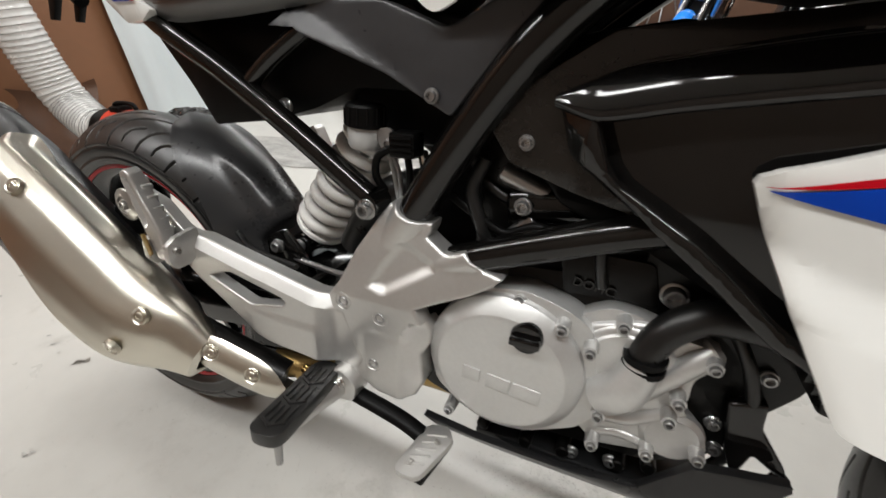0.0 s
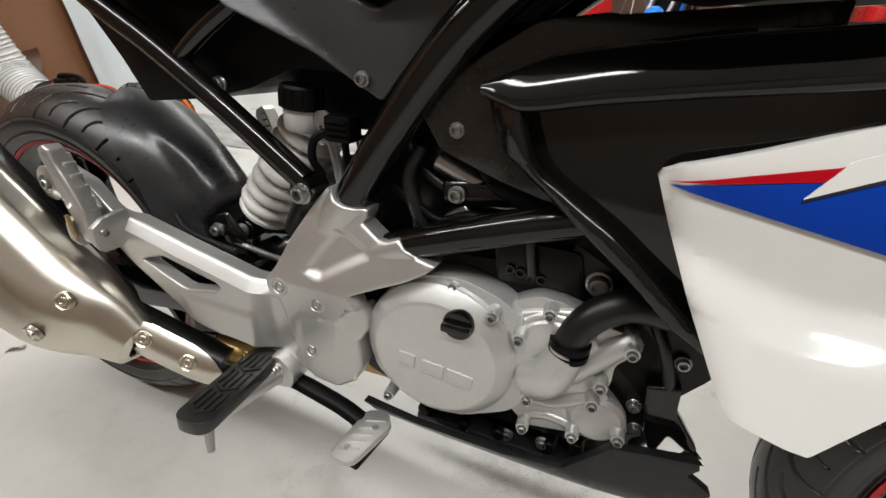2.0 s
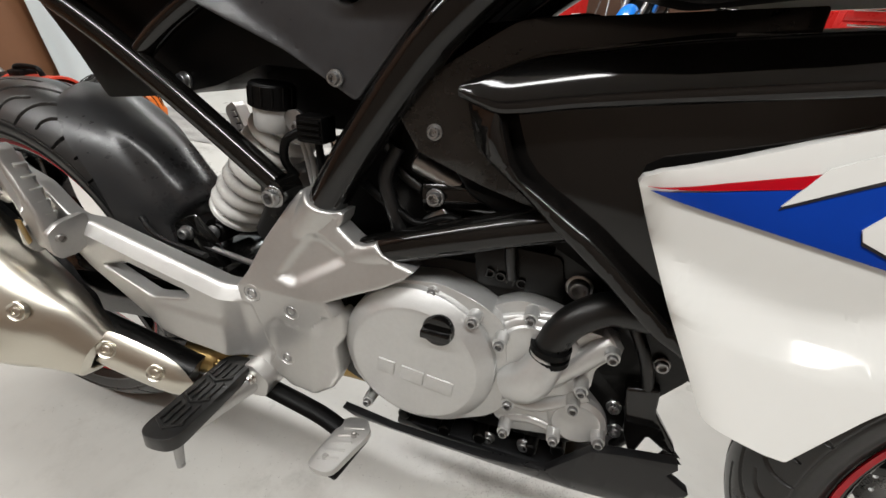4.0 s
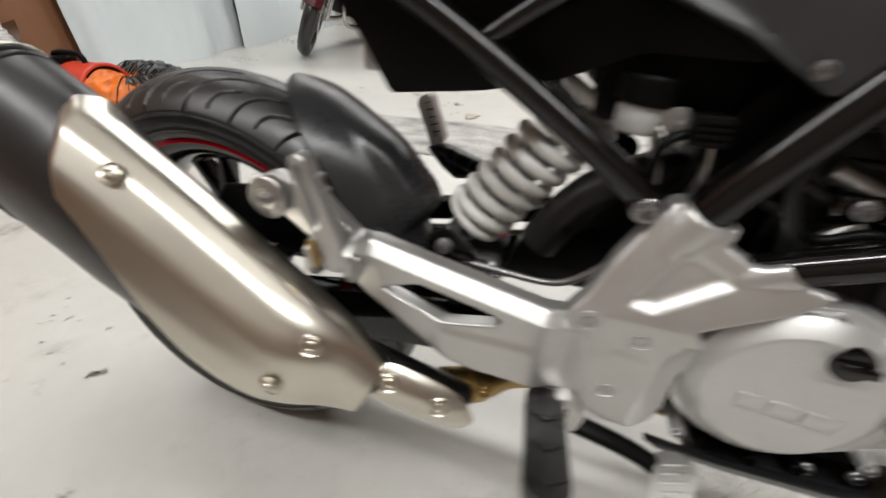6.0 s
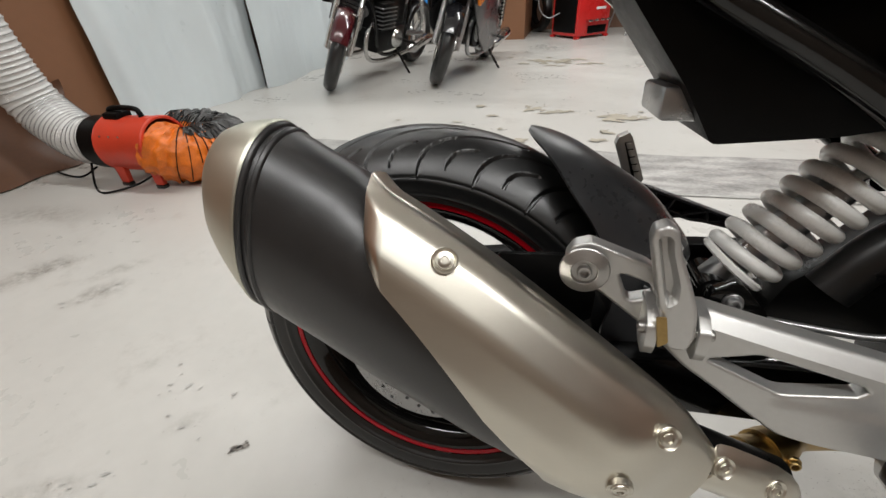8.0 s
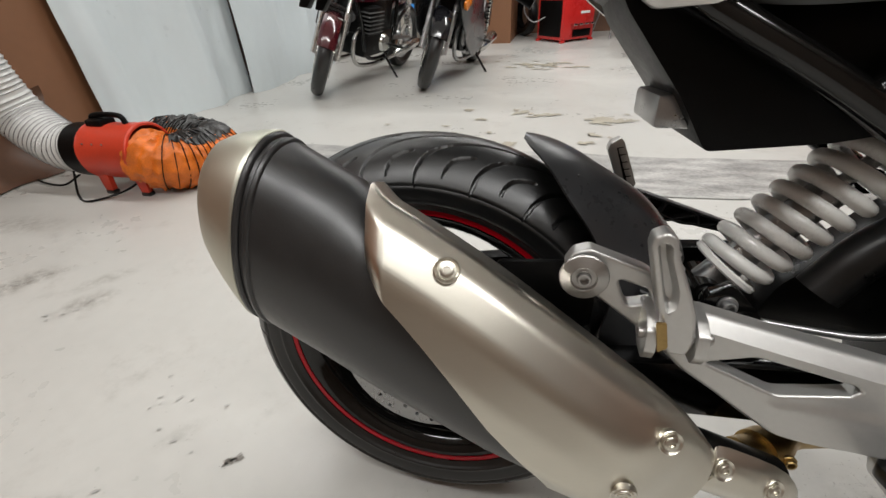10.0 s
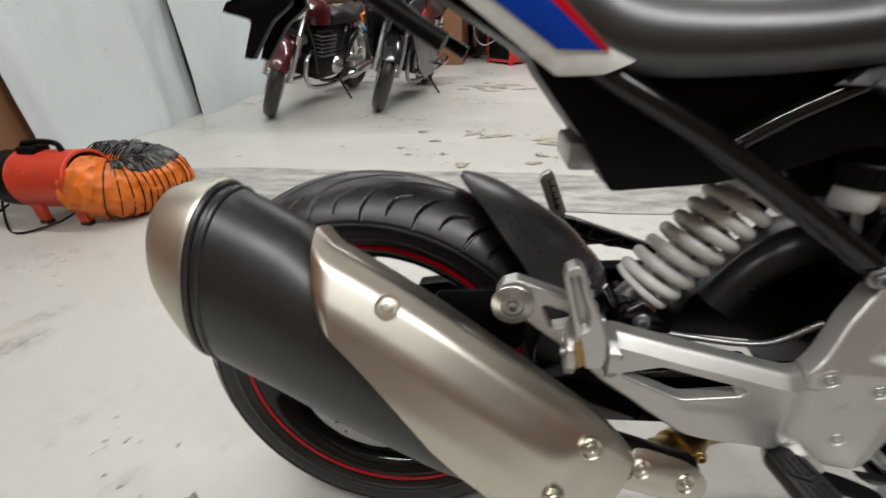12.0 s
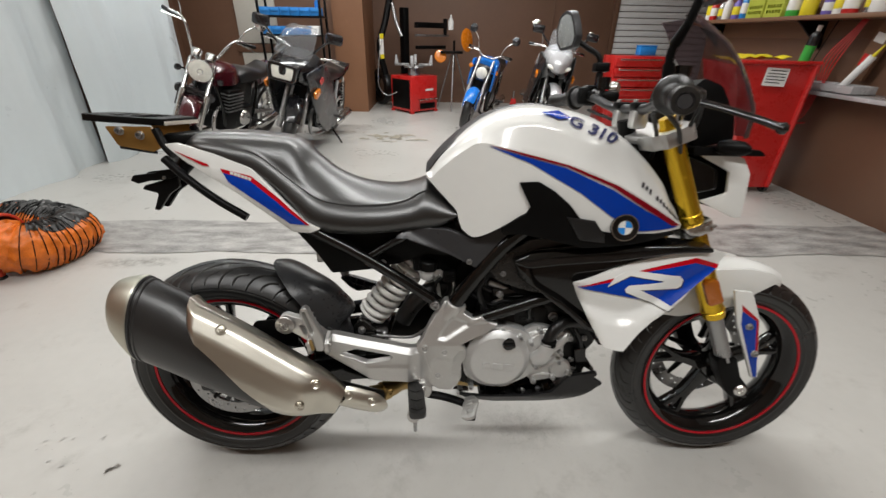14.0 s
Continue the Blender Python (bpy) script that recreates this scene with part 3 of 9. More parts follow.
def tyre_mesh(c, radius, half, rim_r, waves, cut):
    """A tyre with its rounded crown, side walls and cut tread grooves."""
    n_around = 1440
    rows_ang = np.linspace(0, 2 * math.pi, n_around, endpoint=False)
    flank = np.linspace(0.726, 1, 24)
    u = np.concatenate((-flank[::-1], np.linspace(-0.72, 0.72, 151), flank))
    n_across = len(u)
    side = np.abs(u)
    drop = 1.40 * half
    crown = radius - drop * (1 - np.sqrt(np.clip(1 - (np.minimum(side, 0.72) / 0.86) ** 2, 0, 1)))
    at = radius - drop * (1 - math.sqrt(1 - (0.72 / 0.86) ** 2))
    f = np.clip((side - 0.72) / 0.28, 0, 1)
    # a crisp shoulder, a flat flank and a raised ring next to the rim
    flank_y = 0.985 - 0.025 * np.exp(-((f - 0.10) / 0.05) ** 2) - 0.17 * f ** 2 + 0.035 * np.exp(-((f - 0.72) / 0.07) ** 2)
    y = np.where(side < 0.72, half * u / 0.72 * 0.985, np.sign(u) * half * flank_y)
    r = np.where(side < 0.72, crown, at + (rim_r - at) * f)
    period = 2 * math.pi / waves
    step = n_around // waves
    A, U = np.meshgrid(rows_ang, u, indexing="ij")
    S = np.abs(U[:step]) / 0.72
    turn = A[:step] + np.where(U[:step] > 0, period * 0.5, 0.0)

    def groove(start, s0, s1, sweep, width):
        """Depth of one curved groove: across the shoulder first, then bending round with the tread."""
        near = np.ones(S.shape)
        for g in np.linspace(0, 1, 150):
            line = start - sweep * g ** 2.0
            at_s = s1 + (s0 - s1) * (1.35 * g - 0.35 * g * g)
            away = np.abs((turn - line + period / 2) % period - period / 2) * radius
            near = np.minimum(near, np.hypot(away, (S - at_s) * half * 1.12) - 0.0006 * (1 - g))
        return np.clip((width - near) / (0.30 * width), 0, 1)

    depth = np.maximum(groove(0.0, 0.14, 0.97, period * 1.55, 0.0021), groove(period * 0.52, 0.60, 0.90, period * 0.40, 0.0019))
    depth = np.tile(depth, (waves, 1))
    Rr = r[None, :] - cut * depth
    verts = np.stack([c.x + Rr * np.cos(A), c.y + np.broadcast_to(y[None, :], Rr.shape), c.z + Rr * np.sin(A)], -1).reshape(-1, 3)
    i, j = np.meshgrid(np.arange(n_around), np.arange(n_across - 1), indexing="ij")
    a = i * n_across + j
    b = ((i + 1) % n_around) * n_across + j
    faces = np.stack([a, a + 1, b + 1, b], -1).reshape(-1, 4)
    me = bpy.data.meshes.new("tyre")
    me.from_pydata(verts.tolist(), [], faces.tolist())
    me.polygons.foreach_set("use_smooth", [True] * len(me.polygons))
    me.set_sharp_from_angle(angle=radians(40))
    me.materials.append(RUBBER)
    return me


def disc_brake(c, y, r, name, parent, holes=28):
    loops = [circle(c.x, c.z, r, 72), circle(c.x, c.z, r * 0.72, 60)]
    for k in range(holes):
        a = 2 * math.pi * k / holes
        rr = r * (0.80 + 0.06 * (k % 3))
        loops.append(circle(c.x + rr * math.cos(a), c.z + rr * math.sin(a), 0.0034, 8))
    ob = part(name, plate(loops, y - 0.002, y + 0.002), GREYSTEEL, parent, "drilled steel brake disc")
    for k in range(5):
        a = 2 * math.pi * k / 5 + 0.2
        d = Vector((math.cos(a), 0, math.sin(a)))
        part("carrier_arm", rod(c + d * r * 0.3 + Vector((0, y + 0.006, 0)), c + d * r * 0.76 + Vector((0, y, 0)), 0.009, 0.006, 10), MATTBLACK, ob)
    return ob


def wheel(name, c, radius, half, rim_half, spokes, label, spoke_turn=0.0):
    w = new(name)
    w.parent = bike
    w["label"] = label
    ty = new("tyre", tyre_mesh(c, radius, half, 0.222, 24, 0.0070 if half > 0.06 else 0.004))
    ty.parent = w
    h = rim_half
    prof = [(0.222, -h), (0.226, -h + 0.004), (0.222, -h + 0.010), (0.205, -h + 0.014), (0.192, -h * 0.35), (0.192, h * 0.35), (0.205, h - 0.014), (0.222, h - 0.010), (0.226, h - 0.004), (0.222, h),
            (0.212, h), (0.200, h - 0.008), (0.186, h * 0.4), (0.183, 0), (0.186, -h * 0.4), (0.200, -h + 0.008), (0.212, -h)]
    part("rim", lathe(prof, c, (0, 1, 0), 96, closed=True), GLOSSBLACK, w, "gloss black cast rim")
    for s in (-1, 1):
        e = s * h
        bm = lathe([(0.2150, e), (0.2208, e), (0.2216, e + s * 0.0030), (0.2146, e + s * 0.0022)], c, (0, 1, 0), 128, closed=True)
        part("rim_stripe", bm, RED, w, "thin red stripe on the rim")
    part("hub", lathe([(0.02, -0.055), (0.034, -0.055), (0.040, -0.04), (0.037, 0), (0.040, 0.04), (0.034, 0.055), (0.02, 0.055)], c, (0, 1, 0), 32), GLOSSBLACK, w)
    for k in range(spokes):
        a = 2 * math.pi * k / spokes + spoke_turn
        outline = soften([(0.026, -0.024), (0.060, -0.018), (0.100, -0.0125), (0.135, -0.016), (0.190, -0.036), (0.190, 0.036), (0.135, 0.016), (0.100, 0.0125), (0.060, 0.018), (0.026, 0.024)], 0.2)
        slot = soften([(0.128, 0.0), (0.180, -0.019), (0.186, 0.0), (0.180, 0.019)], 0.2)
        turned = [[(c.x + x * math.cos(a) - z * math.sin(a), c.z + x * math.sin(a) + z * math.cos(a)) for x, z in lp] for lp in (outline, slot)]
        bm = plate(turned, -0.015, 0.015, 0.005)
        part("spoke", bm, GLOSSBLACK, w)
    return w


rear_wheel = wheel("rear_wheel", REAR, 0.305, 0.074, 0.056, 5, "rear wheel with a wide grooved tyre and red rim stripe", 0.55)
front_wheel = wheel("front_wheel", FRONT, 0.294, 0.055, 0.046, 5, "front wheel with a grooved tyre and red rim stripe", 0.39)
disc_brake(REAR, -0.078, 0.120, "rear_disc", rear_wheel, 30)
disc_brake(FRONT, 0.066, 0.150, "front_disc", front_wheel, 36)
part("axle_nut", lathe([(0.008, -0.02), (0.016, -0.02), (0.016, 0.004), (0.012, 0.010), (0.007, 0.010), (0.006, 0.004), (0, 0.004)], (0.0, -0.118, 0.302), (0, -1, 0), 6), CHROME, rear_wheel)

# swing arm
arm = part("swingarm", plate([soften([(-0.055, 0.285), (-0.055, 0.330), (0.06, 0.345), (0.30, 0.385), (0.56, 0.41), (0.60, 0.34), (0.30, 0.315), (0.06, 0.278)], 0.2)], -0.112, -0.080, 0.006), FRAMEBLACK, bike, "black steel swing arm")
part("swingarm_left", plate([soften([(-0.055, 0.285), (-0.055, 0.330), (0.06, 0.345), (0.30, 0.385), (0.56, 0.41), (0.60, 0.34), (0.30, 0.315), (0.06, 0.278)], 0.2)], 0.080, 0.112, 0.006), FRAMEBLACK, bike)
part("swingarm_bridge", box(0.33, 0.43, -0.085, 0.085, 0.345, 0.405, 0.01), FRAMEBLACK, bike)
part("chain_guard", plate([soften([(0.05, 0.39), (0.35, 0.44), (0.5, 0.45), (0.5, 0.43), (0.35, 0.41), (0.05, 0.36)], 0.2)], 0.088, 0.118, 0.003), MATTBLACK, bike)

# rear hugger fender over the tyre
HUG_R = [(-14, 0.340), (22, 0.346), (30, 0.352), (36, 0.347), (49, 0.343), (60, 0.338), (69, 0.330)]
HUG_DROP = [(-14, 0.130), (20, 0.105), (28, 0.088), (36, 0.068), (42, 0.056), (48, 0.046), (55, 0.034), (63, 0.014), (69, 0.004)]
rows = []
for i in range(71):
    f = i / 70
    deg = 68.5 - 62.5 * f
    a = radians(deg)
    w = 0.084 * max(0.002, 1 - (1 - min(1, (69 - deg) / 19)) ** 2) ** 0.62
    row = []
    for k in range(41):
        u = -1 + 2 * k / 40
        drop = spline(HUG_DROP, deg) * abs(u) ** 2.2
        # a raised channel that widens towards the front lip
        grow = max(0.0, min(1.0, (54 - deg) / 16))
        ridge = max(0.0, min(1.0, (0.58 - abs(u)) / 0.12))
        lift = 0.011 * grow * grow * (3 - 2 * grow) * ridge * ridge * (3 - 2 * ridge)
        # below the lip the face falls back
        fall = 0.030 * max(0.0, min(1.0, (27 - deg) / 3)) * ridge
        R = spline(HUG_R, deg) - drop + lift - fall
        row.append((REAR.x + R * math.cos(a), w * u, REAR.z + R * math.sin(a)))
    rows.append(row)
part("rear_fender", solid(grid_mesh(rows), 0.003), FENDERGREY, bike, "dark grey plastic rear fender")

# ---- exhaust ----
EX_A, EX_B = Vector((-0.0714, -0.1687, 0.5515)), Vector((0.318, -0.176, 0.352))
EX_D = (EX_B - EX_A).normalized()
EX_OUT = (Vector((0, -1, 0)) - EX_D * EX_D.dot(Vector((0, -1, 0)))).normalized()
EX_UP = EX_D.cross(EX_OUT).normalized()
if EX_UP.z < 0:
    EX_UP = -EX_UP
EX_LEN = (EX_B - EX_A).length


def exhaust_ring(s, r_up, r_out, mid=-0.031, n=64, power=2.15, tilt=0.30):
    """A cross-section of the muffler: flatter on the wheel's side, its plane tilted back at the top."""
    out = []
    for k in range(n):
        a = 2 * math.pi * k / n
        ca, sa = math.cos(a), math.sin(a)
        q = (abs(ca) ** power + abs(sa) ** power) ** (-1 / power)
        u, o = r_up * q * sa, r_out * q * ca * (1.0 if ca > 0 else 0.86)
        out.append(EX_A + EX_D * (s * EX_LEN - tilt * u) + EX_OUT * o + EX_UP * (mid + u))
    return out


exhaust = new("exhaust")
exhaust.parent = bike
exhaust["label"] = "black muffler with a brushed steel heat shield and end cap"
rows = [exhaust_ring(*q) for q in ((-0.052, 0.0955, 0.066), (0.0, 0.097, 0.068), (0.15, 0.096, 0.070), (0.30, 0.086, 0.072, -0.040), (0.60, 0.072, 0.070, -0.050), (0.74, 0.064, 0.062, -0.055), (0.82, 0.054, 0.050, -0.051), (0.90, 0.048, 0.036), (0.98, 0.024, 0.020))]
part("muffler_body", grid_mesh(rows, wrap=True, caps=True), MUFFBLACK, exhaust, "matt black muffler body")
for s in (-0.046, -0.020):
    rows = [exhaust_ring(s + ds, 0.0962 + dr, 0.067 + dr) for ds, dr in ((-0.008, 0.0), (-0.006, 0.0018), (-0.003, 0.0028), (0.003, 0.0028), (0.006, 0.0018), (0.008, 0.0))]
    part("band", grid_mesh(rows, wrap=True), MUFFBLACK, exhaust)
rows = [exhaust_ring(s, 0.100 * f, 0.0705 * f) for s, f in ((-0.050, 0.955), (-0.051, 0.99), (-0.056, 0.995), (-0.062, 0.985), (-0.090, 0.925), (-0.120, 0.850), (-0.150, 0.765), (-0.178, 0.67), (-0.195, 0.57), (-0.199, 0.50), (-0.192, 0.46), (-0.130, 0.44))]
part("end_cap", grid_mesh(rows, wrap=True), WARMSTEEL, exhaust, "satin steel end cap with an open outlet")
part("outlet", grid_mesh([exhaust_ring(-0.135, 0.044, 0.031), exhaust_ring(-0.06, 0.042, 0.029), exhaust_ring(-0.058, 0.001, 0.001)], wrap=True), DARKENGINE, exhaust)

UP_EDGE = [(0.12, 0.074), (0.20, 0.076), (0.30, 0.075), (0.45, 0.069), (0.60, 0.059), (0.75, 0.049), (0.86, 0.041), (0.95, 0.030), (1.06, 0.008)]
LOW_SIL = [(0.12, -0.085), (0.50, -0.090), (0.70, -0.0895), (0.80, -0.0860), (0.88, -0.0790), (0.96, -0.0680), (1.06, -0.055)]
LOW_EDGE = [(0.12, 0.036), (0.19, 0.030), (0.265, 0.018), (0.47, -0.016), (0.60, -0.035), (0.70, -0.051), (0.76, -0.066), (0.81, -0.082), (1.06, -0.06)]
OUT_R = [(0.12, 0.092), (0.5, 0.096), (0.68, 0.0950), (0.76, 0.0920), (0.84, 0.0850), (0.91, 0.0720), (0.98, 0.0540), (1.06, 0.040)]
SHIELD_MID = [(0.12, -0.020), (0.5, -0.029), (0.66, -0.0345), (0.80, -0.0380), (0.93, -0.0380), (1.06, -0.036)]
SHIELD_CORNERS = [(-0.16, 0.74), (0.06, 0.985), (0.36, 1.045), (0.58, 0.935), (0.835, 0.655), (0.955, 0.20), (1.0, -0.16), (0.87, -0.66), (0.38, -0.99), (0.0, -1.0)]
FACETS = soften(SHIELD_CORNERS, 0.24, 5)
ROUNDED = soften(SHIELD_CORNERS, 0.46, 5)


def shield_rows():
    """The shield's faceted section, swept along the muffler and cut off along its slanting lower edge."""
    out = []
    for i in range(180):
        s = 0.190 + 0.860 * i / 179
        uc, ut, ul, le, ro = (spline(tb, s) for tb in (SHIELD_MID, UP_EDGE, LOW_SIL, LOW_EDGE, OUT_R))
        inward = 0.016 * max(0.0, 1 - i / 11) ** 1.3
        # the folds end in a smooth collar at the front
        soft = max(0.0, min(1.0, (s - 0.66) / 0.24))
        soft = soft * soft * (3 - 2 * soft)
        ring = [(a[0] + (b[0] - a[0]) * soft, a[1] + (b[1] - a[1]) * soft) for a, b in zip(FACETS, ROUNDED)]
        swell = 1 + 0.05 * soft
        sec = [(o * ro * swell - inward, uc + v * (ut - uc if v > 0 else uc - ul)) for o, v in ring[3:]]
        sec = sec[:min(range(len(sec)), key=lambda k: sec[k][1]) + 1]
        run = [0.0]
        for p, q in zip(sec, sec[1:]):
            run.append(run[-1] + math.hypot(q[0] - p[0], q[1] - p[1]))
        crest = max(range(len(sec)), key=lambda k: sec[k][1])
        heights = [-q[1] for q in sec[crest:]]
        low = max(le, uc + 0.86 * (ul - uc))
        stop = float(np.interp(-low, heights, run[crest:]))
        under = max(0.0, min(1.0, (s - 0.73) / 0.20))
        stop += (run[-1] - stop) * under * under * (3 - 2 * under)
        start = 0.024 * max(0.0, 1 - i / 12) ** 2
        row = []
        for k in range(131):
            t = start + (stop - start) * k / 130
            o, u = float(np.interp(t, run, [q[0] for q in sec])), float(np.interp(t, run, [q[1] for q in sec]))
            slide = -0.90 * (u - 0.045) * max(0.0, 1 - (s - 0.12) / 0.45)
            row.append(EX_A + EX_D * (s * EX_LEN + slide) + EX_OUT * o + EX_UP * u)
        out.append(row)
    heart = sum(out[-1], Vector()) / len(out[-1]) - EX_OUT * 0.02
    out.append([p + (heart - p) * 0.30 + EX_D * 0.003 for p in out[-1]])
    return out


part("heat_shield", solid(grid_mesh(shield_rows()), 0.0025), STEEL, exhaust, "brushed steel heat shield", 30)
COL_A, COL_B = Vector((0.322, -0.174, 0.336)), Vector((0.440, -0.146, 0.278))
COL_D = (COL_B - COL_A).normalized()
COL_UP = (Vector((0, 0, 1)) - COL_D * COL_D.z).normalized()
COL_OUT = COL_UP.cross(COL_D).normalized()
if COL_OUT.y > 0:
    COL_OUT = -COL_OUT


def collector_rows():
    """A half shell over the outer side of the pipe, rounded off at both ends."""
    out = []
    for along, r, top in ((0.0125, 0.0318, 46), (0.0135, 0.0336, 52), (0.018, 0.0345, 56), (0.030, 0.0354, 58), (0.060, 0.0355, 58), (0.085, 0.0350, 57), (0.103, 0.0332, 52), (0.115, 0.0300, 42), (0.123, 0.0262, 28), (0.127, 0.0225, 12)):
        row = []
        for k in range(33):
            a = radians(top - (top + 128) * k / 32)
            row.append(COL_A + COL_D * (along - 0.010 * max(0.0, math.sin(a)) + 0.020 * max(0.0, 1 - along / 0.06) * min(0.0, math.sin(a))) + (COL_OUT * math.cos(a) + COL_UP * math.sin(a)) * r)
        out.append(row)
    return out


part("collector_cover", solid(grid_mesh(collector_rows()), 0.002), STEEL, exhaust, "brushed steel collector cover")
part("collector_pipe", rod(COL_A - COL_D * 0.05, COL_A + COL_D * 0.112, 0.0225, 0.0225, 32), DARKENGINE, exhaust, "dark pipe inside the cover")
part("header_pipe", pipe([(0.392, -0.140, 0.296), (0.416, -0.124, 0.290), (0.440, -0.108, 0.286), (0.48, -0.07, 0.28), (0.60, -0.04, 0.27), (0.80, -0.03, 0.255), (0.95, -0.02, 0.33)], 0.0205, 6), BRASS, exhaust, "heat-stained header pipe")
part("pipe_clamp", lathe([(0.0205, 0), (0.0245, 0), (0.0245, 0.020), (0.0205, 0.020)], (0.418, -0.123, 0.2895), (0.80, 0.58, -0.12), 24), BRASS, exhaust)


def shield_bolt(p, d):
    bm = BM()
    lathe([(0.0110, -0.005), (0.0111, 0.0004), (0.0104, 0.0010), (0.0095, 0.0002), (0.0077, -0.0006), (0.0072, 0.0008), (0.0054, 0.0010)], p, d, 28, bm)
    lathe([(0.0059, 0.0006), (0.0057, 0.0020), (0.0049, 0.0026), (0.0031, 0.0026), (0.0029, 0.0004), (0, 0.0004)], p, d, 18, bm)
    part("shield_bolt", bm, STEEL, exhaust, "socket bolt in a round steel washer")


for p, d in (((0.094, -0.232, 0.541), (0.2, -0.75, 0.55)), ((0.286, -0.234, 0.399), (0.25, -0.9, 0.3)), ((0.3506, -0.2006, 0.3408), (0.376, -0.858, 0.35)), ((0.4038, -0.1887, 0.3125), (0.357, -0.886, 0.298))):
    shield_bolt(Vector(p), Vector(d).normalized())
shield_bolt(Vector((0.252, -0.260, 0.358)), Vector((0.1, -0.97, -0.2)).normalized())

# ---- frame plates and hangers ----
HANG = [(0.188, 0.520), (0.195, 0.533), (0.209, 0.538), (0.262, 0.520), (0.280, 0.502), (0.300, 0.483), (0.345, 0.4725), (0.380, 0.4645), (0.450, 0.4495), (0.510, 0.4365), (0.528, 0.435),
        (0.538, 0.405), (0.552, 0.360), (0.545, 0.342), (0.520, 0.345), (0.470, 0.350), (0.434, 0.351), (0.402, 0.356), (0.374, 0.372), (0.338, 0.398), (0.306, 0.419), (0.272, 0.452), (0.222, 0.488), (0.194, 0.504)]
HANG_HOLES = [soften([(0.236, 0.510), (0.264, 0.502), (0.270, 0.489), (0.248, 0.482)], 0.22), soften([(0.325, 0.430), (0.366, 0.4430), (0.448, 0.4250), (0.453, 0.4200), (0.447, 0.4140), (0.392, 0.4030)], 0.12)]


def hanger_face(x, z):
    """A flat web whose upper flange slopes up and whose lower shelf steps out."""
    top = np.interp(x, (0.30, 0.38, 0.51), (0.483, 0.4645, 0.4365))
    def step(f):
        f = max(0.0, min(1.0, f))
        return f * f * (3 - 2 * f)

    flange = 0.012 * max(0.0, min(1.0, (z - top + 0.014) / 0.014)) * step((x - 0.29) / 0.03)
    shelf = -0.0025 * step((0.402 - z) / 0.014) * step((x - 0.376) / 0.02) * step((0.512 - x) / 0.02)
    return flange + shelf + 0.0115 * step((x - 0.490) / 0.032)


hanger = part("passenger_hanger", cast_plate([soften(HANG, 0.25)] + HANG_HOLES, -0.160, -0.146, 0.0035, 0.0030, (), hanger_face, None, (((0.30, 0.469), (0.38, 0.4505)), ((0.38, 0.4505), (0.51, 0.4225)))), SILVER, bike, "silver cast passenger peg hanger", 30)
part("muffler_mount", plate([soften([(0.105, 0.476), (0.125, 0.506), (0.190, 0.512), (0.215, 0.505), (0.2225, 0.471), (0.2215, 0.443), (0.2130, 0.437), (0.16, 0.445)], 0.12)], -0.138, -0.132, 0.002), MATTBLACK, bike, "black muffler mounting plate")
part("mount_bush", rod((0.207, -0.134, 0.516), (0.206, -0.166, 0.513), 0.0150, 0.0150, 32), RUBBER, hanger, "black rubber bush")
bm = lathe([(0.010, 0.0), (0.0216, 0.0), (0.0220, 0.0008), (0.0220, 0.0026), (0.0212, 0.0034), (0.0120, 0.0068), (0.0113, 0.0064), (0.0108, 0.0040), (0.0, 0.0040)], (0.206, -0.166, 0.513), (0, -1, 0), 40)
part("mount_washer", bm, BOLTSTEEL, hanger, "round machined washer", 18)
bolt(hanger, Vector((0.206, -0.169, 0.513)), r=0.0065, washer=False)

# passenger peg, folded up between the two ears of its clevis
peg = new("passenger_peg")
peg.parent = bike
peg["label"] = "silver folded passenger foot peg"
PEG = [(0.2505, 0.556), (0.252, 0.566), (0.261, 0.5705), (0.2690, 0.566), (0.2740, 0.548), (0.2855, 0.524), (0.2970, 0.496), (0.3005, 0.470), (0.2960, 0.456), (0.2800, 0.456), (0.2740, 0.474), (0.2650, 0.503)]
PEG_POCKET = soften([(0.2545, 0.5585), (0.2615, 0.5625), (0.2665, 0.5585), (0.2690, 0.546), (0.2795, 0.518), (0.2800, 0.503), (0.2725, 0.497), (0.2675, 0.512)], 0.25)
part("peg_body", cast_plate([soften(PEG, 0.3)], -0.190, -0.176, 0.003, 0.0035, ((PEG_POCKET, 0.011, 0.0035),)), SILVER, peg, "", 40)
for k in range(5):
    f = k / 4
    b = part("peg_tread", box(-0.0030, 0.0018, -0.007, 0.006, -0.0052, 0.0052, 0.0012), SILVER, peg)
    b.matrix_basis = pose(0.2735 + 0.020 * f, -0.1745, 0.545 - 0.052 * f, 0, 20)
for x, slant in ((0.2655, -1), (0.3055, 1)):
    ear = part("peg_clevis", plate([soften([(-0.194, 0.462), (-0.188, 0.450), (-0.170, 0.448), (-0.150, 0.456), (-0.150, 0.490), (-0.180, 0.489), (-0.193, 0.482)], 0.2)], -x - 0.0045, -x + 0.0045, 0.0016, axis="x"), SILVER, hanger)
    for v in ear.data.vertices:
        v.co.z += (v.co.y + 0.17) * 0.12
    bolt(ear, Vector((x + 0.0046 * slant, -0.183, 0.472)), direction=(slant, 0, 0), r=0.0052, washer=False)
part("peg_spring", plate([soften([(0.2655, 0.490), (0.2735, 0.491), (0.2790, 0.466), (0.2715, 0.460)], 0.2)], -0.1945, -0.1925, 0.0004), BRASS, peg, "bent brass-coloured detent spring")
part("peg_pin", rod((0.258, -0.183, 0.472), (0.312, -0.183, 0.472), 0.0045, 0.0045, 14), BOLTSTEEL, peg)

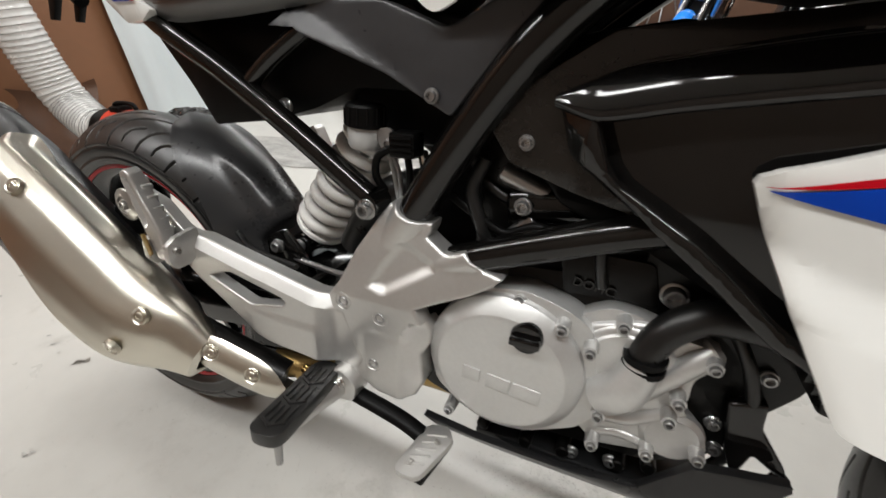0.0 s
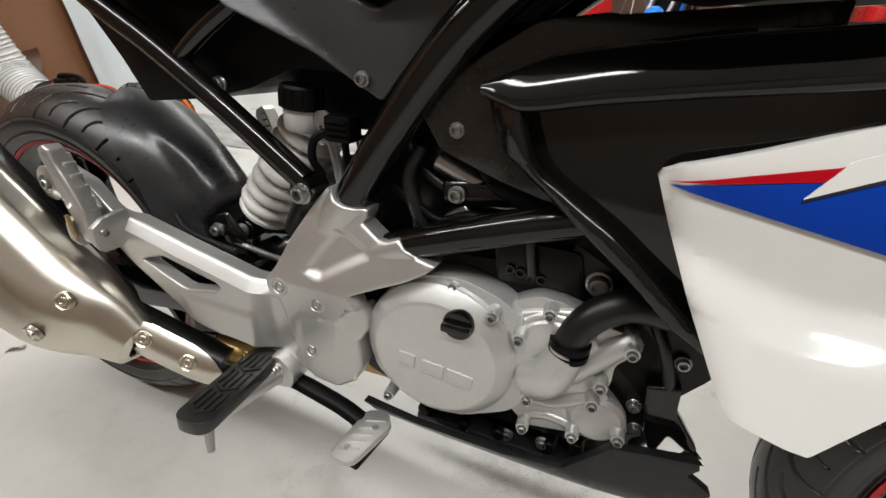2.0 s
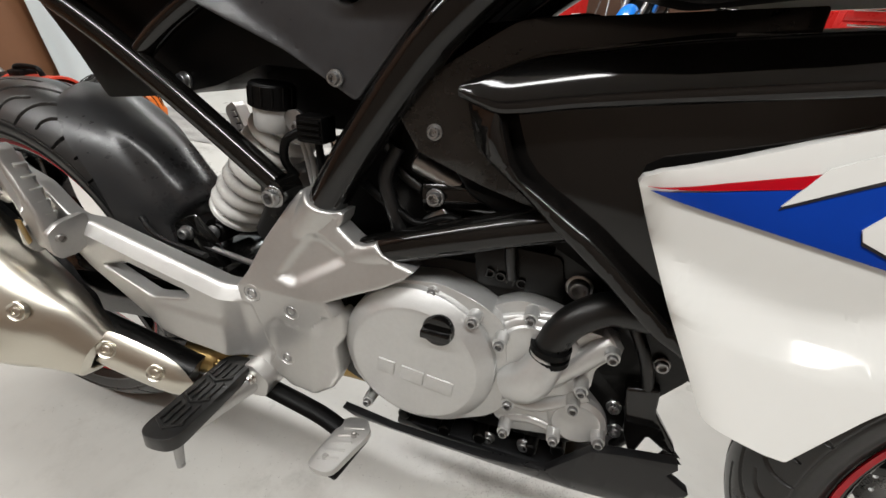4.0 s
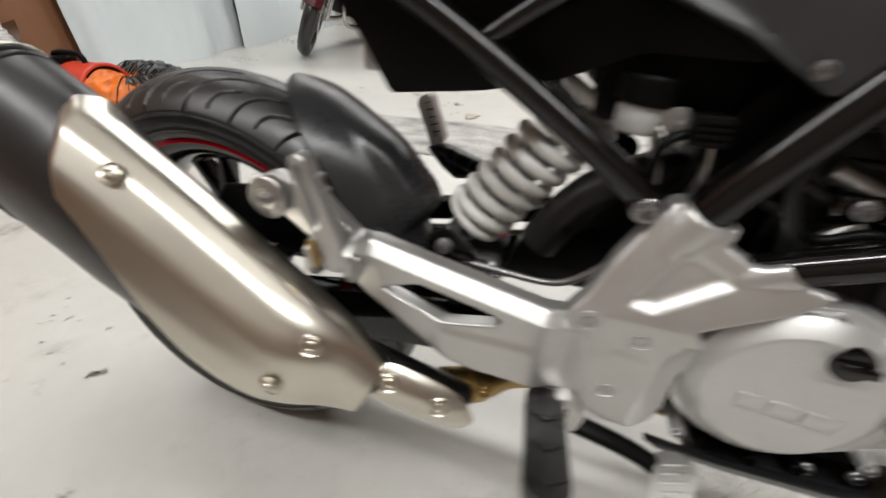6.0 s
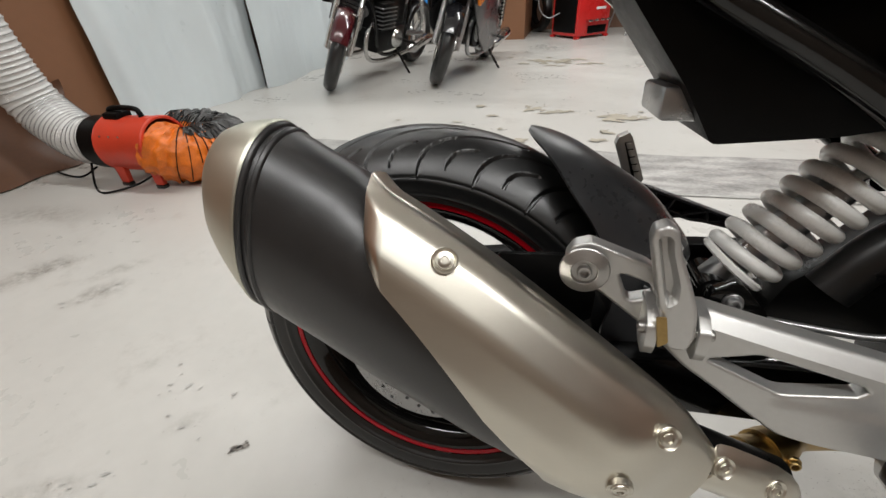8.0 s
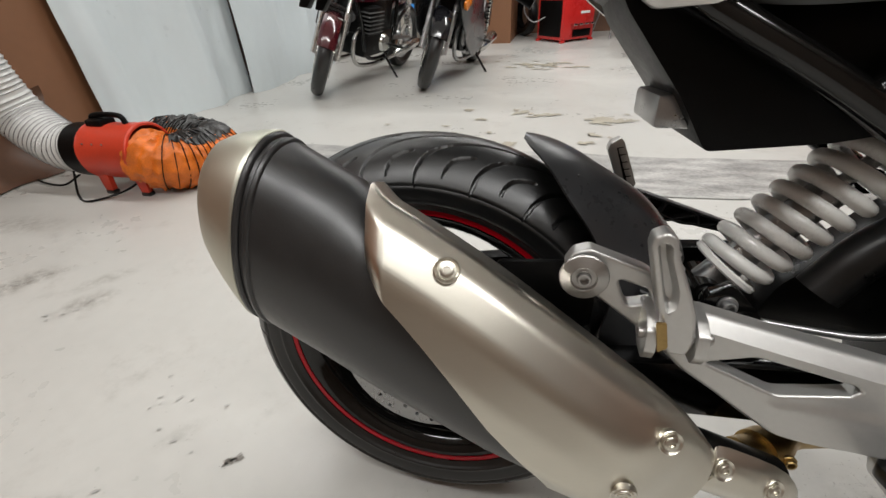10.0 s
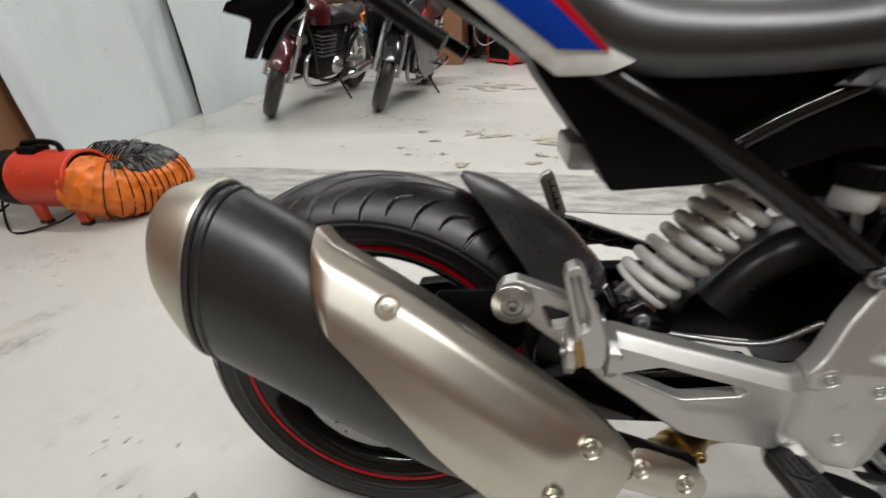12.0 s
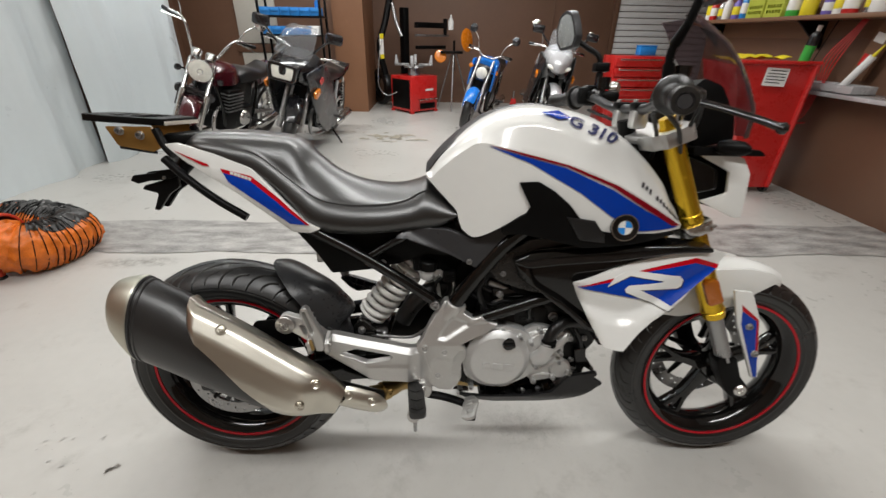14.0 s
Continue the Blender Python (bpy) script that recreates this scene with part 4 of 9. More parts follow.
# main pivot plate
PIV = [(0.5884, 0.5530), (0.5982, 0.5444), (0.6096, 0.5395), (0.6218, 0.5372), (0.6325, 0.5366), (0.6319, 0.5290), (0.6285, 0.5225), (0.6480, 0.5105), (0.6588, 0.5118), (0.6716, 0.5171), (0.6804, 0.5075), (0.6930, 0.5007), (0.7060, 0.4980), (0.7130, 0.4960),
       (0.7041, 0.4869), (0.6820, 0.4735), (0.6522, 0.4603), (0.6242, 0.4471), (0.6306, 0.4352), (0.6363, 0.4167), (0.6353, 0.3977), (0.6250, 0.3811), (0.6253, 0.3627), (0.6261, 0.3404), (0.6167, 0.3190), (0.6000, 0.3110), (0.5678, 0.3140), (0.5480, 0.3250),
       (0.5300, 0.3400), (0.5180, 0.4024), (0.5120, 0.4410), (0.5250, 0.4590), (0.5433, 0.4967), (0.5678, 0.5343), (0.5798, 0.5500)]
POCKET = soften([(0.5566, 0.4586), (0.5767, 0.4910), (0.5960, 0.5140), (0.6100, 0.5150), (0.6400, 0.5010), (0.6440, 0.4890), (0.5839, 0.4520)], 0.22)
SKIRT = [(0.560, 0.4135), (0.5822, 0.4125), (0.6040, 0.4065), (0.6200, 0.4290), (0.66, 0.43), (0.66, 0.29), (0.540, 0.29), (0.545, 0.40)]


def pivot_face(x, z):
    """The plate leans in towards its two tube sockets; below a curved step its skirt folds back to the front."""
    y = 0.32 * max(0.0, z - 0.445)
    # each socket is a half pipe round its tube
    for (ax, az), (bx_, bz_), yc, r in (((0.575, 0.4911), (0.620, 0.5610), -0.105, 0.0245), ((0.600, 0.4735), (0.720, 0.5230), -0.112, 0.0205)):
        ux, uz = bx_ - ax, bz_ - az
        n = math.hypot(ux, uz)
        off = abs((x - ax) * uz - (z - az) * ux) / n
        along = ((x - ax) * ux + (z - az) * uz) / n
        if off < r and along > 0:
            blend = min(1.0, along / 0.02)
            y = y + (min(y, yc - math.sqrt(r * r - off * off) + 0.148) - y) * blend
    d, inside = edge_distance(SKIRT, x, z)
    if inside:
        f = min(1.0, d / 0.012)
        y += 0.0025 * f * f * (3 - 2 * f)
        y += 0.45 * max(0.0, x - (0.596 + 0.10 * max(0.0, z - 0.33)))
    return y


plate_ob = part("pivot_plate", cast_plate([PIV], -0.148, -0.128, 0.003, 0.0036, ((POCKET, 0.006, 0.012),), pivot_face), SILVER, bike, "silver cast frame plate", 26)
for p in ((0.5324, -0.1460, 0.4368), (0.5811, -0.1455, 0.4270), (0.5656, -0.1430, 0.3573)):
    rim_ = lathe([(0.0105, -0.004), (0.0108, 0.0018), (0.0098, 0.0024), (0.0090, 0.0014), (0.0086, -0.003)], Vector(p) - Vector((0, 0.0005, 0)), (0, -1, 0.05), 28, closed=True)
    part("bolt_rim", rim_, SILVER, plate_ob)
    bolt(plate_ob, Vector(p) + Vector((0, 0.003, 0)), r=0.0066, material=GREYSTEEL, washer=False)

# rider's peg and brake pedal
fp = part("rider_peg", pipe([(0.522, -0.150, 0.318), (0.515, -0.20, 0.324), (0.508, -0.262, 0.330)], 0.015, 5, 16, flat=1.0), SILVER, bike, "rubber-topped rider foot peg")
rub = part("peg_rubber", plate([soften([(-0.020, -0.066), (0.020, -0.066), (0.0185, 0.060), (-0.0185, 0.060)], 0.42, 6)], -0.012, 0.003, 0.004, 3, axis="z"), RUBBER, fp, "black ribbed rubber")
rub.matrix_basis = pose(0.513, -0.212, 0.336, -4, 0, 6)
for k in range(3):
    y0 = -0.050 + 0.034 * k
    for q in (-1, 1):
        part("rubber_rib", plate([[(0.0, y0 - 0.006), (0.0150 * q, y0 + 0.003), (0.0150 * q, y0 + 0.0062), (0.0, y0 - 0.0028)]], -0.0142, -0.011, 0.0008, axis="z"), RUBBER, rub)
    for j in range(4):
        dx = -0.0115 + 0.0077 * j
        part("rubber_rib", box(dx - 0.0011, dx + 0.0011, y0 + 0.45 * abs(dx), y0 + 0.024 + 0.45 * abs(dx), 0.011, 0.0138, 0.0006), RUBBER, rub)
part("wear_bolt", rod((0.512, -0.252, 0.322), (0.512, -0.256, 0.285), 0.0055, 0.004, 12), GREYSTEEL, fp)
part("peg_bracket", plate([soften([(0.500, 0.335), (0.53, 0.35), (0.552, 0.33), (0.545, 0.305), (0.51, 0.30)], 0.3)], -0.165, -0.135, 0.004), SILVER, fp)
bolt(fp, Vector((0.527, -0.166, 0.330)), r=0.007, material=CHROME)
pedal = part("brake_pedal", pipe([(0.535, -0.150, 0.305), (0.575, -0.150, 0.296), (0.61, -0.148, 0.283), (0.645, -0.150, 0.268)], 0.0075, 6, 12, flat=1.5), MATTBLACK, bike, "black brake pedal arm")
tread = part("pedal_tread", plate([soften([(-0.018, -0.040), (0.015, -0.036), (0.021, 0.026), (0.005, 0.040), (-0.020, 0.031)], 0.35)], -0.004, 0.004, 0.0015, axis="z"), SILVER, pedal, "machined aluminium pedal tread")
tread.matrix_basis = pose(0.648, -0.170, 0.277, 4, -6, -12)
for k in range(5):
    b = part("tread_ridge", box(-0.012, 0.012, -0.0016, 0.0016, 0.003, 0.0052, 0.0008), SILVER, tread)
    b.matrix_basis = pose(0, -0.022 + 0.011 * k, 0, 0, 0, 25)
for dx, dy in ((0.006, 0.014), (-0.004, -0.022)):
    bolt(tread, Vector((dx, dy, 0.0035)), direction=(0, 0, 1), r=0.0032, material=BOLTSTEEL)
part("tread_pad", box(-0.013, 0.016, -0.032, 0.028, -0.014, -0.0035, 0.004), MATTBLACK, tread)
bolt(exhaust, Vector((0.444, -0.134, 0.296)), r=0.006, material=BRASS)

# ---- frame tubes ----
frame_ob = new("frame")
frame_ob.parent = bike
frame_ob["label"] = "black tubular steel frame"
for s in (-1, 1):
    part("main_tube", pipe([(0.60, 0.104 * s, 0.53), (0.635, 0.107 * s, 0.585), (0.69, 0.110 * s, 0.662), (0.735, 0.112 * s, 0.712), (0.80, 0.11 * s, 0.762), (0.90, 0.09 * s, 0.82), (1.02, 0.05 * s, 0.88)], 0.0195, 8, 18), FRAMEBLACK, frame_ob)
    part("engine_tube", pipe([(0.655, 0.112 * s, 0.497), (0.72, 0.115 * s, 0.523), (0.78, 0.115 * s, 0.545), (0.90, 0.10 * s, 0.585), (1.0, 0.07 * s, 0.66)], 0.0165, 6, 16), FRAMEBLACK, frame_ob)
    part("seat_tube", pipe([(0.553, 0.112 * s, 0.553), (0.46, 0.112 * s, 0.618), (0.37, 0.112 * s, 0.676), (0.28, 0.112 * s, 0.727), (0.18, 0.10 * s, 0.79)], 0.0135, 6, 16), FRAMEBLACK, frame_ob)
    part("cross_tube", pipe([(0.393, 0.108 * s, 0.658), (0.44, 0.108 * s, 0.690), (0.50, 0.108 * s, 0.722)], 0.010, 4, 14), FRAMEBLACK, frame_ob)
    part("tube_lug", rod((0.556, 0.096 * s, 0.546), (0.556, 0.124 * s, 0.546), 0.016, 0.014, 20), FRAMEBLACK, frame_ob)
bolt(frame_ob, Vector((0.557, -0.124, 0.543)), r=0.009, material=GREYSTEEL)

# ---- engine ----
engine = new("engine")
engine.parent = bike
engine["label"] = "silver and black single-cylinder engine"
part("crankcase", plate([soften([(0.60, 0.30), (0.60, 0.44), (0.66, 0.49), (0.86, 0.50), (0.93, 0.44), (0.94, 0.33), (0.88, 0.285), (0.68, 0.275)], 0.2)], -0.085, 0.09, 0.01), DARKENGINE, engine)
part("cylinder", plate([soften([(0.66, 0.48), (0.86, 0.49), (0.845, 0.66), (0.68, 0.665)], 0.15)], -0.075, 0.075, 0.012), DARKENGINE, engine)
for k in range(5):
    part("cooling_rib", box(0.70, 0.85, -0.079, 0.079, 0.505 + 0.028 * k, 0.512 + 0.028 * k, 0.002), DARKENGINE, engine)
part("side_case", plate([soften([(0.628, 0.385), (0.645, 0.440), (0.690, 0.476), (0.735, 0.482), (0.775, 0.470), (0.800, 0.455), (0.82, 0.36), (0.80, 0.330), (0.74, 0.297), (0.68, 0.305), (0.635, 0.335)], 0.3)], -0.116, -0.080, 0.007, 3), ENGSILVER, engine, "silver cast engine side case")
bm = lathe([(0.085, 0.0), (0.0848, 0.010), (0.0842, 0.0120), (0.0825, 0.0136), (0.0700, 0.0232), (0.0685, 0.0242), (0.0665, 0.0248), (0.064, 0.0250), (0.03, 0.0250), (0.0, 0.0250)], (0.716, -0.112, 0.390), (0, -1, 0), 72)
clutch = part("clutch_cover", bm, ENGSILVER, engine, "round silver clutch cover with raised bars", 16)
for k, wdt in enumerate((0.019, 0.025, 0.029)):
    b = part("raised_bar", box(-wdt / 2, wdt / 2, -0.0016, 0.0016, -0.0085, 0.0085, 0.0006), ENGSILVER, clutch)
    b.matrix_basis = pose(0.687 + 0.030 * k, -0.1374, 0.380 - 0.003 * k, 0, 5, 0)
cap = part("oil_cap", lathe([(0.016, -0.004), (0.0165, 0.006), (0.0155, 0.009), (0.013, 0.0095), (0.0, 0.0095)], (0.742, -0.131, 0.442), (0, -1, 0), 32), GLOSSBLACK, engine, "black round oil filler cap")
part("cap_grip", box(0.727, 0.757, -0.149, -0.138, 0.4375, 0.4465, 0.002), GLOSSBLACK, cap)
pump = part("pump_cover", plate([soften([(0.785, 0.462), (0.812, 0.476), (0.835, 0.474), (0.855, 0.468), (0.880, 0.458), (0.902, 0.456), (0.910, 0.442), (0.892, 0.418), (0.893, 0.396), (0.888, 0.382), (0.912, 0.358), (0.922, 0.340), (0.906, 0.326), (0.872, 0.318), (0.820, 0.307), (0.800, 0.325), (0.786, 0.40)], 0.3)], -0.104, -0.075, 0.006, 3), ENGSILVER, engine, "silver cast water pump cover")
part("pump_dome", lathe([(0.046, 0), (0.045, 0.008), (0.041, 0.012), (0.037, 0.0125), (0.035, 0.015), (0, 0.016)], (0.832, -0.100, 0.420), (0, -1, 0), 40), ENGSILVER, pump)
part("pump_spout", pipe([(0.822, -0.110, 0.385), (0.836, -0.122, 0.402), (0.848, -0.118, 0.432)], 0.018, 6, 22, radii=(0.024, 0.0175)), ENGSILVER, pump)
part("pump_arm", pipe([(0.842, -0.108, 0.384), (0.866, -0.108, 0.412), (0.890, -0.104, 0.440), (0.902, -0.098, 0.450)], 0.012, 6, 18, radii=(0.010, 0.0125)), ENGSILVER, pump)
part("arm_cap", lathe([(0.0, 0.006), (0.009, 0.005), (0.0135, 0.0), (0.012, -0.004)], (0.902, -0.098, 0.450), (0.8, 0.3, 0.6), 20), ENGSILVER, pump)
part("pump_lobe", lathe([(0.030, 0), (0.029, 0.006), (0.024, 0.010), (0.018, 0.008), (0, 0.008)], (0.888, -0.100, 0.348), (0, -1, 0), 36), ENGSILVER, pump)
part("pump_rib", pipe([(0.806, -0.101, 0.350), (0.84, -0.105, 0.352), (0.868, -0.103, 0.366), (0.892, -0.100, 0.382)], 0.0075, 6, 14), ENGSILVER, pump)
part("pump_rib", pipe([(0.790, -0.101, 0.446), (0.812, -0.104, 0.456), (0.845, -0.103, 0.464), (0.880, -0.099, 0.456)], 0.006, 6, 14), ENGSILVER, pump)
part("pump_rib", pipe([(0.812, -0.100, 0.318), (0.842, -0.102, 0.330), (0.880, -0.101, 0.322)], 0.006, 6, 14), ENGSILVER, pump)
for x, z in ((0.728, 0.471), (0.773, 0.456), (0.825, 0.467), (0.801, 0.438), (0.818, 0.368), (0.880, 0.376), (0.869, 0.328), (0.911, 0.342), (0.818, 0.317), (0.883, 0.400), (0.901, 0.447), (0.666, 0.449), (0.654, 0.298)):
    b = BM()
    out = -0.130 if (x, z) in ((0.773, 0.456), (0.801, 0.438), (0.818, 0.368)) else -0.120
    rod((x, -0.080, z), (x, out, z), 0.0082, 0.0068, 16, b)
    boss = part("bolt_boss", b, ENGSILVER, engine)
    bolt(boss, Vector((x, out, z)), r=0.0050, washer=False, material=GREYSTEEL)
mark = lettering("DOHC", 0.0135, Matrix.Identity(4), FRAMEBLACK, engine, "raised_lettering", depth=0.0015)
mark.matrix_basis = Matrix.Translation((0.772, -0.0895, 0.486)) @ Matrix.Rotation(radians(90), 4, "X") @ Matrix.Rotation(radians(-8), 4, "Z")
part("letter_plate", plate([soften([(0.757, 0.522), (0.842, 0.520), (0.852, 0.478), (0.765, 0.474)], 0.15)], -0.088, -0.075, 0.003), DARKENGINE, engine)
bolt(engine, Vector((0.862, -0.085, 0.492)), r=0.010, material=GREYSTEEL)
part("coolant_hose", pipe([(0.847, -0.118, 0.420), (0.848, -0.116, 0.444), (0.861, -0.112, 0.470), (0.887, -0.107, 0.488), (0.919, -0.102, 0.487), (0.943, -0.10, 0.482), (0.975, -0.10, 0.470)], 0.0155, 8, 20), HOSE, engine, "black coolant hose")
for t in (0.436, 0.446):
    part("hose_clamp", lathe([(0.0176, 0), (0.0192, 0), (0.0192, 0.006), (0.0176, 0.006)], (0.8475, -0.117, t - 0.008), (0.0, 0, 1), 28), MATTBLACK, engine)
part("starter", rod((0.70, -0.07, 0.555), (0.84, -0.07, 0.57), 0.022, 0.022, 20, bevel=0.004), FRAMEBLACK, engine)

# brackets, bolts and wiring in front of the engine
for x, y, z in ((0.9226, -0.0860, 0.3628), (0.9057, -0.0850, 0.4255), (0.938, -0.088, 0.395), (0.930, -0.086, 0.332), (0.950, -0.088, 0.430), (0.800, -0.086, 0.262), (0.842, -0.088, 0.270)):
    bolt(engine, Vector((x, y, z)), r=0.0062, material=GREYSTEEL)
part("oil_line", pipe([(0.915, -0.090, 0.470), (0.932, -0.094, 0.440), (0.945, -0.092, 0.400), (0.950, -0.088, 0.350), (0.935, -0.082, 0.305)], 0.006, 6, 12), HOSE, engine)
part("front_bracket", cast_plate([soften([(0.925, 0.400), (0.955, 0.408), (0.958, 0.378), (0.986, 0.338), (0.981, 0.330), (0.958, 0.346), (0.950, 0.310), (0.936, 0.340)], 0.12)], -0.098, -0.090, 0.008, 0.003), GLOSSBLACK, engine, "gloss black front bracket")
for k, (x, z) in enumerate(((0.690, 0.262), (0.745, 0.256), (0.790, 0.262), (0.850, 0.270), (0.880, 0.282))):
    part("drain_boss", rod((x, -0.060, z), (x, -0.094, z), 0.010 - 0.001 * (k % 3), 0.008, 14, bevel=0.0015), DARKENGINE, engine)
part("wire_loom", pipe([(0.640, -0.088, 0.560), (0.670, -0.094, 0.545), (0.700, -0.090, 0.528), (0.735, -0.092, 0.540), (0.770, -0.088, 0.520)], 0.005, 6, 10), MATTBLACK, engine)
part("fuel_rail", rod((0.690, -0.078, 0.588), (0.760, -0.078, 0.560), 0.010, 0.010, 16, bevel=0.002), GREYSTEEL, engine)
part("injector", rod((0.700, -0.082, 0.520), (0.728, -0.082, 0.545), 0.007, 0.009, 14, bevel=0.001), GREYSTEEL, engine)
part("breather_hose", pipe([(0.675, -0.085, 0.600), (0.665, -0.092, 0.570), (0.676, -0.094, 0.535), (0.690, -0.090, 0.500)], 0.0075, 6, 12), HOSE, engine)

# belly pan
PAN = [(0.622, 0.284), (0.70, 0.275), (0.80, 0.277), (0.867, 0.288), (0.906, 0.336), (0.935, 0.342), (0.982, 0.348), (0.984, 0.341), (0.976, 0.330), (1.001, 0.313), (0.999, 0.307), (0.986, 0.300), (0.976, 0.290), (0.92, 0.258), (0.85, 0.243), (0.72, 0.241), (0.66, 0.260)]
for s in (-1, 1):
    part("belly_pan", plate([soften(PAN, 0.06)], 0.128 * s, 0.118 * s, 0.002, 2, 0.016, lambda x, z: -s * (0.70 * max(0.0, 0.276 - z) + 0.06 * max(0.0, x - 0.90))), PANBLACK, bike, "black plastic belly pan")
part("belly_floor", box(0.68, 0.95, -0.092, 0.092, 0.240, 0.252, 0.004), PANBLACK, bike)
part("radiator", box(0.965, 1.005, -0.14, 0.14, 0.44, 0.70, 0.006), DARKENGINE, bike, "black radiator")

# ---- tank, seat and tail ----
TANK_TOP = [(0.535, 0.866), (0.562, 0.900), (0.615, 0.949), (0.674, 0.986), (0.74, 1.005), (0.806, 1.006), (0.903, 0.986), (0.978, 0.944), (1.057, 0.872), (1.108, 0.800)]
TANK_LOW = [(0.535, 0.850), (0.560, 0.824), (0.590, 0.794), (0.606, 0.774), (0.612, 0.745), (0.620, 0.735), (0.645, 0.722), (0.704, 0.752), (0.757, 0.786), (0.84, 0.775), (0.90, 0.755), (0.99, 0.746), (1.108, 0.748)]
TANK_HALF = [(0.535, 0.090), (0.60, 0.122), (0.66, 0.143), (0.74, 0.158), (0.82, 0.168), (0.90, 0.180), (0.97, 0.186), (1.05, 0.168), (1.108, 0.140)]
TANK_EDGE = [(0.535, 0.022), (0.62, 0.027), (0.70, 0.030), (0.775, 0.037), (0.885, 0.054), (1.02, 0.048), (1.108, 0.035)]


TANK_CREASE = [(0.535, 0.830), (0.56, 0.880), (0.605, 0.914), (0.650, 0.930), (0.70, 0.9225), (0.745, 0.914), (0.83, 0.894), (0.93, 0.856), (1.01, 0.813), (1.108, 0.758)]


def crease_depth(x):
    top, low = spline(TANK_TOP, x), spline(TANK_LOW, x)
    edge = min(spline(TANK_EDGE, x), (top - low) * 0.5)
    return edge, min(max(top - spline(TANK_CREASE, x), edge + 0.010), max(edge + 0.004, top - low - 0.006))


def tank_half(x, z):
    """Half the tank's width: a domed top, a shoulder edge, then a flatter flank."""
    d = max(0.0, spline(TANK_TOP, x) - z)
    w = spline(TANK_HALF, x)
    edge, crease = crease_depth(x)
    ws = 0.84 * w
    if d < edge:
        y = ws * interp(((0.0, 0.0), (0.03, 0.22), (0.10, 0.46), (0.25, 0.68), (0.50, 0.86), (1.0, 1.0)), d / edge)
    else:
        y = ws + (w - ws) * min(1.0, (d - edge) / (crease - edge))
    return y - 0.02 * max(0.0, d - crease)


def tank_y(x, z, lift=0.0):
    return -tank_half(x, z) - lift


rows = []
for i in range(93):
    x = 0.535 + 0.573 * i / 92
    top, low = spline(TANK_TOP, x), spline(TANK_LOW, x)
    edge, crease = crease_depth(x)
    row = []
    for k in range(-30, 31):
        f = abs(k) / 30
        d = edge * (f / 0.4) ** 1.8 if f < 0.4 else edge + (crease - edge) * (f - 0.4) / 0.2 if f < 0.6 else crease + (top - low - crease) * (f - 0.6) / 0.4
        row.append((x, math.copysign(tank_half(x, top - d), k), top - d))
    rows.append(row)
tank = part("tank", solid(grid_mesh(rows), 0.003), WHITE, bike, "glossy white fuel tank with side covers", 26)
TOPCOVER = []
for i in range(36):
    x = 0.534 + 0.30 * i / 35
    w = 0.075 * (1 - 0.75 * (i / 35) ** 2)
    TOPCOVER.append([(x, w * q, spline(TANK_TOP, x) + 0.0025 - 0.010 * abs(q) ** 2.2) for q in np.linspace(-1, 1, 13)])
part("tank_top_cover", solid(grid_mesh(TOPCOVER), 0.004), DARKGREY, tank, "dark grey cover strip along the tank's top")
TANK_BLUE = [(0.668, 0.924), (0.735, 0.907), (0.827, 0.884), (0.924, 0.843), (1.002, 0.798), (1.098, 0.7535), (0.990, 0.7535), (0.929, 0.785), (0.861, 0.833), (0.755, 0.891)]
TANK_RED = [(0.668, 0.927), (0.745, 0.911), (0.83, 0.891), (0.93, 0.853), (1.01, 0.810), (1.104, 0.757), (1.080, 0.758), (0.999, 0.803), (0.920, 0.8495), (0.827, 0.887), (0.735, 0.9085)]


def decal(outline, fn, lift, material, parent, name="stripe", label="", step=0.018):
    """A thin foil that follows the panel under it."""
    return part(name, plate([outline], 0.0, 0.0012, 0, 2, step, lambda x, z: fn(x, z) - lift), material, parent, label, 50)


decal(TANK_BLUE, tank_y, 0.0016, BLUE, tank, "blue_stripe", "dark blue stripe along the tank", 0.010)
decal(TANK_RED, tank_y, 0.0021, DARKRED, tank, "red_stripe", "dark red stripe along the tank", 0.010)


def on_tank(x, z, turn, lift=0.0022):
    """A pose on the tank's right side, facing outwards."""
    y = tank_y(x, z, lift)
    dx = Vector((0.02, tank_y(x + 0.01, z) - tank_y(x - 0.01, z), 0)).normalized()
    dz = Vector((0, tank_y(x, z + 0.01) - tank_y(x, z - 0.01), 0.02)).normalized()
    n = dx.cross(dz).normalized()
    up = n.cross(dx)
    m = Matrix((dx, up, n)).transposed().to_4x4()
    m.translation = (x, y, z)
    return m @ pose(0, 0, 0, 0, 0, turn)


number = lettering("G 310", 0.042, Matrix.Identity(4), NAVY, tank, "model_number", depth=0.0, shear=0.3, bold=0.0012)
wide, high = max(v.co.x for v in number.data.vertices), max(v.co.y for v in number.data.vertices)
for v in number.data.vertices:
    a, b = v.co.x / wide, v.co.y / high
    x = 0.830 + 0.098 * a + 0.014 * b * a
    z = min(0.968 - 0.040 * a + 0.021 * b, spline(TANK_TOP, x) - 0.002)
    v.co = (x, tank_y(x, z, 0.0030), z + 0.0030)
for k in range(12):
    if k != 3:
        b = part("lettering_bar", box(-0.0030, 0.0030, -0.0062 + 0.002 * (k % 2), 0.0055, 0, 0.0007), INK, tank)
        b.matrix_basis = on_tank(0.990 + 0.0098 * k, 0.852 - 0.0075 * k, -37, 0.002)
decal([(0.774, 0.989), (0.816, 0.993), (0.838, 0.978), (0.811, 0.976)], tank_y, 0.0035, BLUE, tank, "blue_accent", step=0.005).location.z = 0.0035

